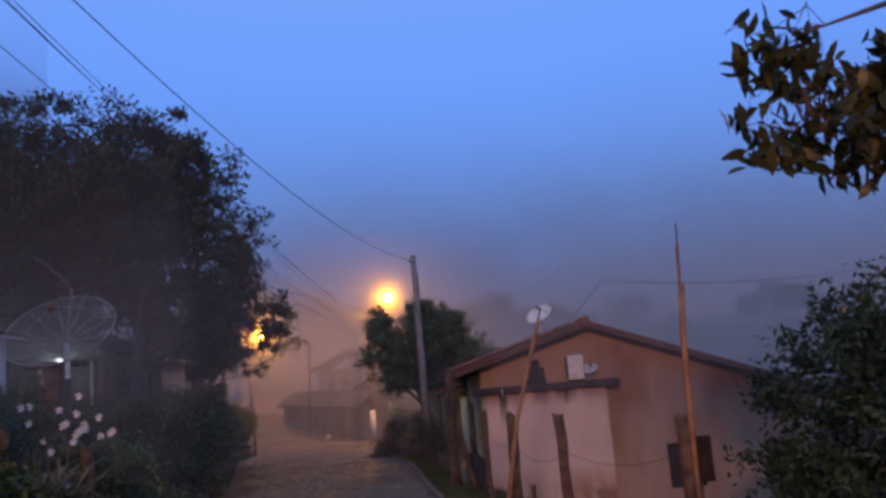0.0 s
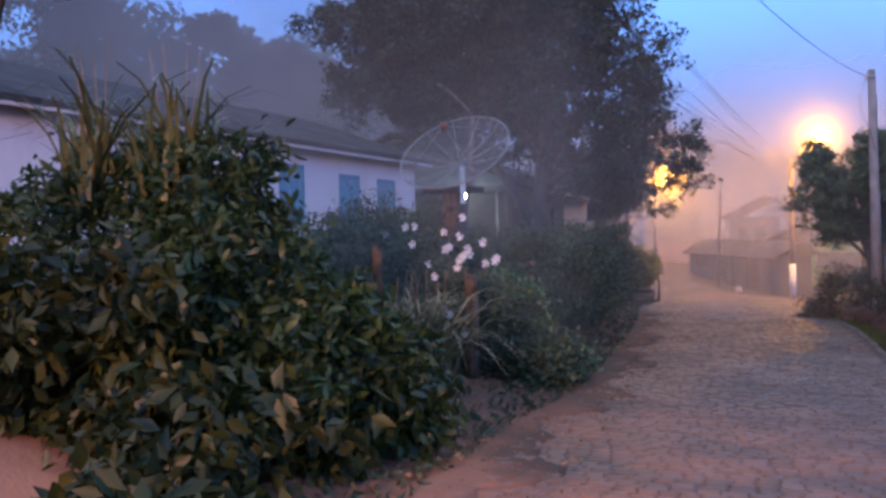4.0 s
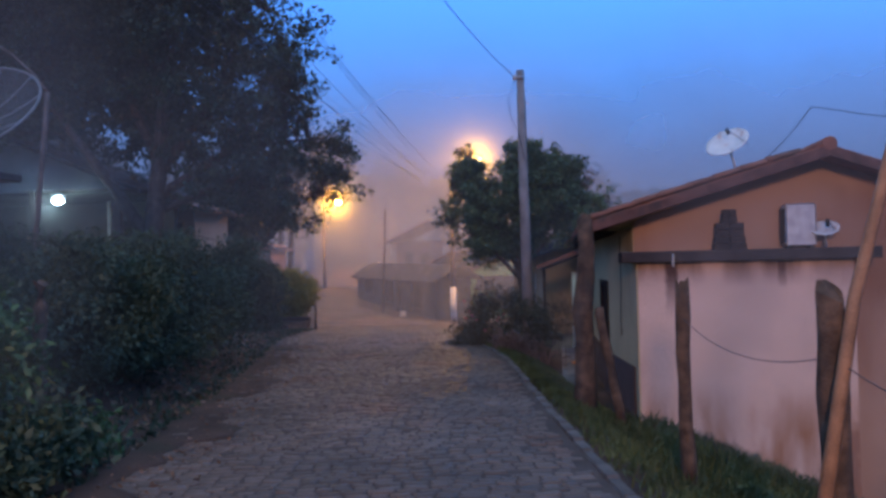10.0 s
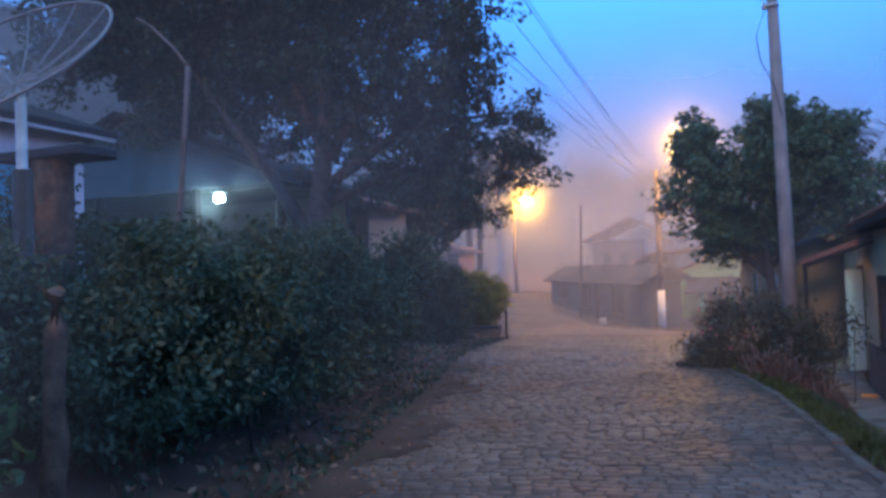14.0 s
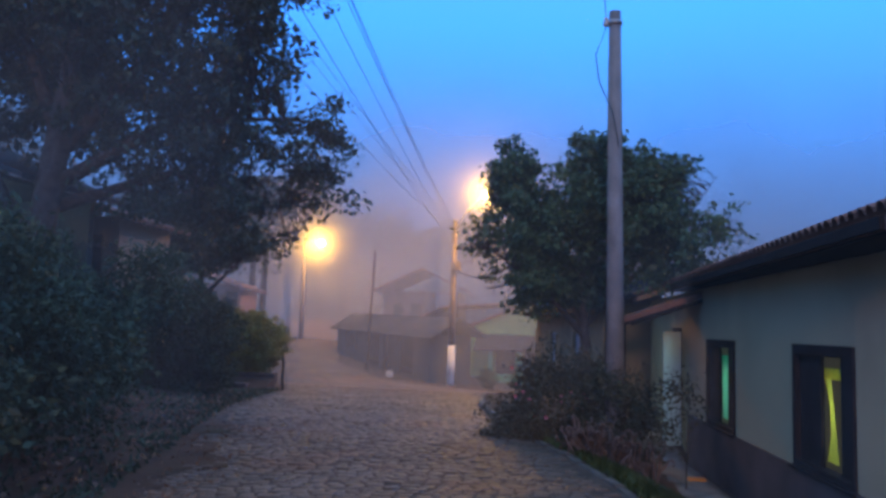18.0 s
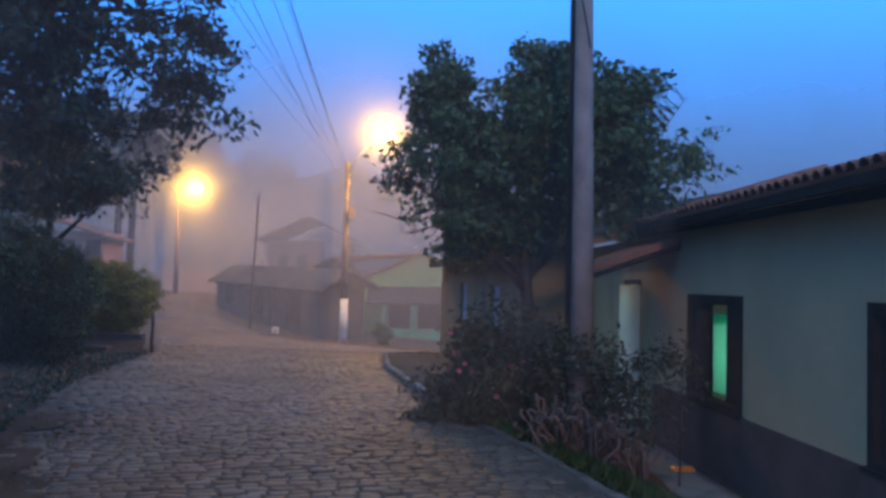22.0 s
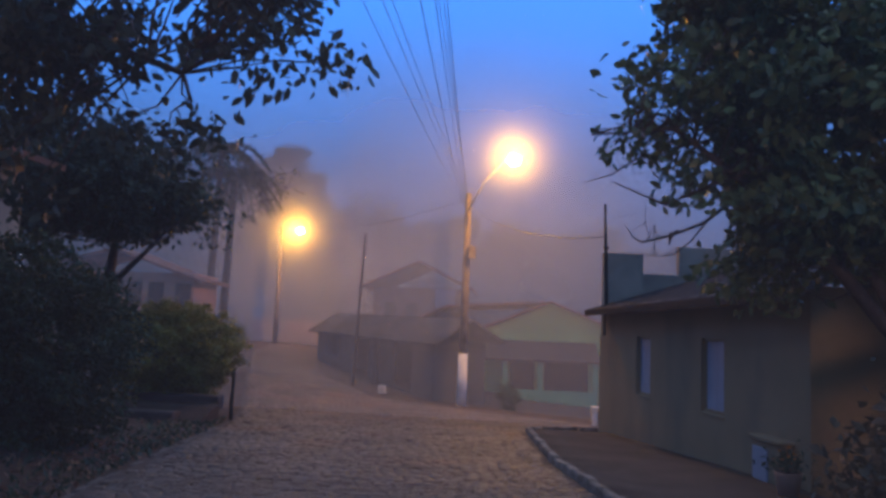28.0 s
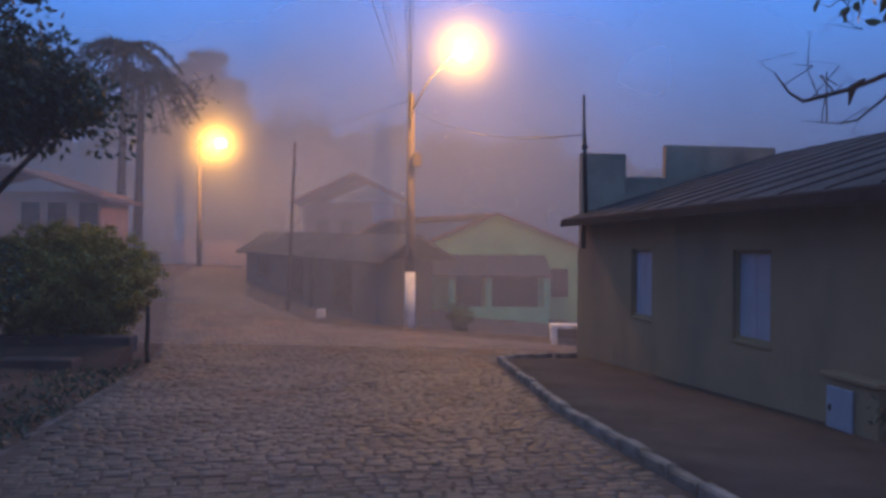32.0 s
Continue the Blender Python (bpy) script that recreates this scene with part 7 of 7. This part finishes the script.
def kerb(name, label, line, kinds, sink, seed):
    """Kerb stones laid end to end along a line of (x, y) points."""
    rnd = random.Random(seed)
    ob = empty(name, (*line[0], gz(*line[0])), label, "kerb", kind="structure")
    pts = [Vector((x, y, 0)) for x, y in line]
    seg, d = 0, 0.0
    while seg < len(pts) - 1:
        a, b = pts[seg], pts[seg + 1]
        length = (b - a).length
        if d >= length:
            d -= length
            seg += 1
            continue
        me, ln = rnd.choice(kinds)
        p = a + (b - a) * (d / length)
        e = a + (b - a) * min(1, (d + ln) / length)
        st = new("kerb_stone", me)
        st.parent = ob
        st.matrix_parent_inverse = Matrix.Translation(-ob.location)
        z0, z1 = gz(p.x, p.y), gz(e.x, e.y)
        st.matrix_basis = Matrix.Translation((p.x, p.y, z0 - sink + rnd.uniform(-0.012, 0.012))) @ Matrix.Rotation(math.atan2(-(b.x - a.x), b.y - a.y) + rnd.uniform(-0.03, 0.03), 4, "Z") @ Matrix.Rotation(math.atan2(z1 - z0, ln), 4, "X") @ Matrix.Rotation(rnd.uniform(-0.05, 0.05), 4, "Y")
        d += ln + 0.012
    return ob


kerb("kerb", "worn whitewashed kerb along the pavement", [(float(lerp(y, RIGHT_Y, RIGHT_X)) + 0.06, y) for y in np.arange(25.2, 38.2, 1.3)] + [(-2.30, 38.2), (-2.05, 38.8), (-1.5, 39.2), (-0.45, 39.5)], KERBS_WHITE, -0.02, 1)
kerb("kerb", "low stone kerb along the grass verge", [(float(lerp(y, RIGHT_Y, RIGHT_X)) + 0.06, y) for y in np.arange(2.0, 25.2, 1.5)], KERBS, 0.08, 2)
kerb("kerb", "half-buried stone kerb along the bank", [(float(road_left(y)) - 0.06, y) for y in np.arange(5.0, 36.5, 1.5)], KERBS, 0.12, 3)
step = empty("doorstep", (-9.9, 37.4, gz(-9.9, 37.4)), "low concrete step beside the round hedge", "step")
part("tread", box(-11.4, 35.9, gz(-10.5, 37) - 0.15, -10.05, 36.35, gz(-10.5, 37) + 0.24, 0.02), M_BROWN_BAND, step, "dark worn lower step")
bz0 = gz(-10.5, 37)
part("upper_tread", box(-12.6, 37.1, bz0 + 0.2, -9.5, 37.45, bz0 + 0.52, 0.02), M_BROWN_BAND, step, "dark low wall in front of the hedge")
part("earth_ramp", prism([(35.6, bz0 - 0.1), (37.099, bz0 - 0.1), (37.099, bz0 + 0.36), (36.7, bz0 + 0.30)], "x", -13.2, -9.46), M_SOIL, step, "bare earth banked up below the wall")
rough_post("fence_post", "thin stake at the end of the round hedge", foot_at(-9.36, 37.6), (-9.35, 37.6, 0.42), 0.05, 0.04, M_WOOD, 12)

# ---- roof tiles ----
tile_slope(house_a, 1.70, 2.48, 5.02, 3.45, 15.0, 24.5, 5)
tile_slope(house_b, 1.60, 2.44, 4.66, 3.46, 24.6, 29.5, 3)

# ---- cobbles ----
TURN = radians(12.5)
ct, sn_ = math.cos(TURN), math.sin(TURN)
crng = np.random.default_rng(7)
cob = []
v = -14.0
while v < 74.0:
    pitch = 0.128 * crng.uniform(0.93, 1.08)
    u = -16.0 + crng.uniform(0, 0.2)
    n_in = int(34.0 / 0.18)
    widths = crng.uniform(0.14, 0.235, n_in)
    us = u + np.concatenate([[0], np.cumsum(widths)[:-1]]) + widths / 2
    x = us * ct - v * sn_
    y = us * sn_ + v * ct
    ok = (x > road_left(y) + 0.12) & (x < road_right(y) - 0.12) & (y > -11) & (y < 72)
    for xx, yy, ww in zip(x[ok], y[ok], widths[ok]):
        cob.append((xx, yy, ww, pitch))
    v += pitch
cob = np.array(cob)
cz = ground_z(cob[:, 0], cob[:, 1])
near = (cob[:, 1] > 26.9) & (cob[:, 1] < 28.6) & (cob[:, 0] < -2.4)
pick = np.where(near)[0][:300]
mask = np.ones(len(cob), dtype=bool)
mask[pick] = False
c = cob[mask]
zc = cz[mask]
N = len(c)
hx = (c[:, 2] - 0.015) / 2 * crng.uniform(0.93, 1.0, N)
hy = (c[:, 3] - 0.015) / 2 * crng.uniform(0.90, 1.0, N)
top = zc + 0.030 + crng.normal(size=N) * 0.005
tiltx, tilty = crng.normal(size=N) * 0.035, crng.normal(size=N) * 0.035
skew = crng.normal(size=N) * 0.05
verts = np.zeros((N, 12, 3))
for lev, (g, dz) in enumerate(((1.0, -0.045), (1.0, -0.010), (0.84, 0.0))):
    for q4, (sx, sy) in enumerate(((-1, -1), (1, -1), (1, 1), (-1, 1))):
        lx, ly = sx * hx * g, sy * hy * (g if lev < 2 else 0.78)
        a = TURN + skew
        verts[:, lev * 4 + q4, 0] = c[:, 0] + lx * np.cos(a) - ly * np.sin(a)
        verts[:, lev * 4 + q4, 1] = c[:, 1] + lx * np.sin(a) + ly * np.cos(a)
        verts[:, lev * 4 + q4, 2] = top + dz + lx * tiltx + ly * tilty
fq = []
for lev in (0, 1):
    for k in range(4):
        fq.append((lev * 4 + k, lev * 4 + (k + 1) % 4, lev * 4 + 4 + (k + 1) % 4, lev * 4 + 4 + k))
fq.append((8, 9, 10, 11))
faces = (np.arange(N)[:, None, None] * 12 + np.array(fq)[None]).reshape(-1, 4)
stones = link("cobbles", mesh_from_arrays("cobbles", verts.reshape(-1, 3), faces, M_COBBLE), None, road)
stones.matrix_parent_inverse = Matrix.Identity(4)
tagged(stones, kind="stuff")
one = bpy.data.meshes.new("cobble")
bm = bmesh.new()
lv = [[bm.verts.new((sx * 0.5 * g, sy * 0.5 * g2, dz)) for sx, sy in ((-1, -1), (1, -1), (1, 1), (-1, 1))] for g, g2, dz in ((1, 1, -0.045), (1, 1, -0.010), (0.84, 0.78, 0.0))]
for a, b in zip(lv, lv[1:]):
    for k in range(4):
        bm.faces.new((a[k], a[(k + 1) % 4], b[(k + 1) % 4], b[k]))
bm.faces.new(lv[2])
bm.to_mesh(one)
bm.free()
one.materials.append(M_COBBLE_ONE)
for i in pick:
    x, y, w, p = cob[i]
    ob = new("cobble", one)
    ob.parent = road
    ob.matrix_basis = Matrix.Translation((x, y, cz[i] + 0.030 + crng.normal() * 0.005)) @ Matrix.Rotation(TURN + crng.normal() * 0.05, 4, "Z") @ Matrix.Rotation(crng.normal() * 0.035, 4, "X") @ Matrix.Rotation(crng.normal() * 0.035, 4, "Y") @ Matrix.Diagonal((w - 0.022, p - 0.022, 1, 1))
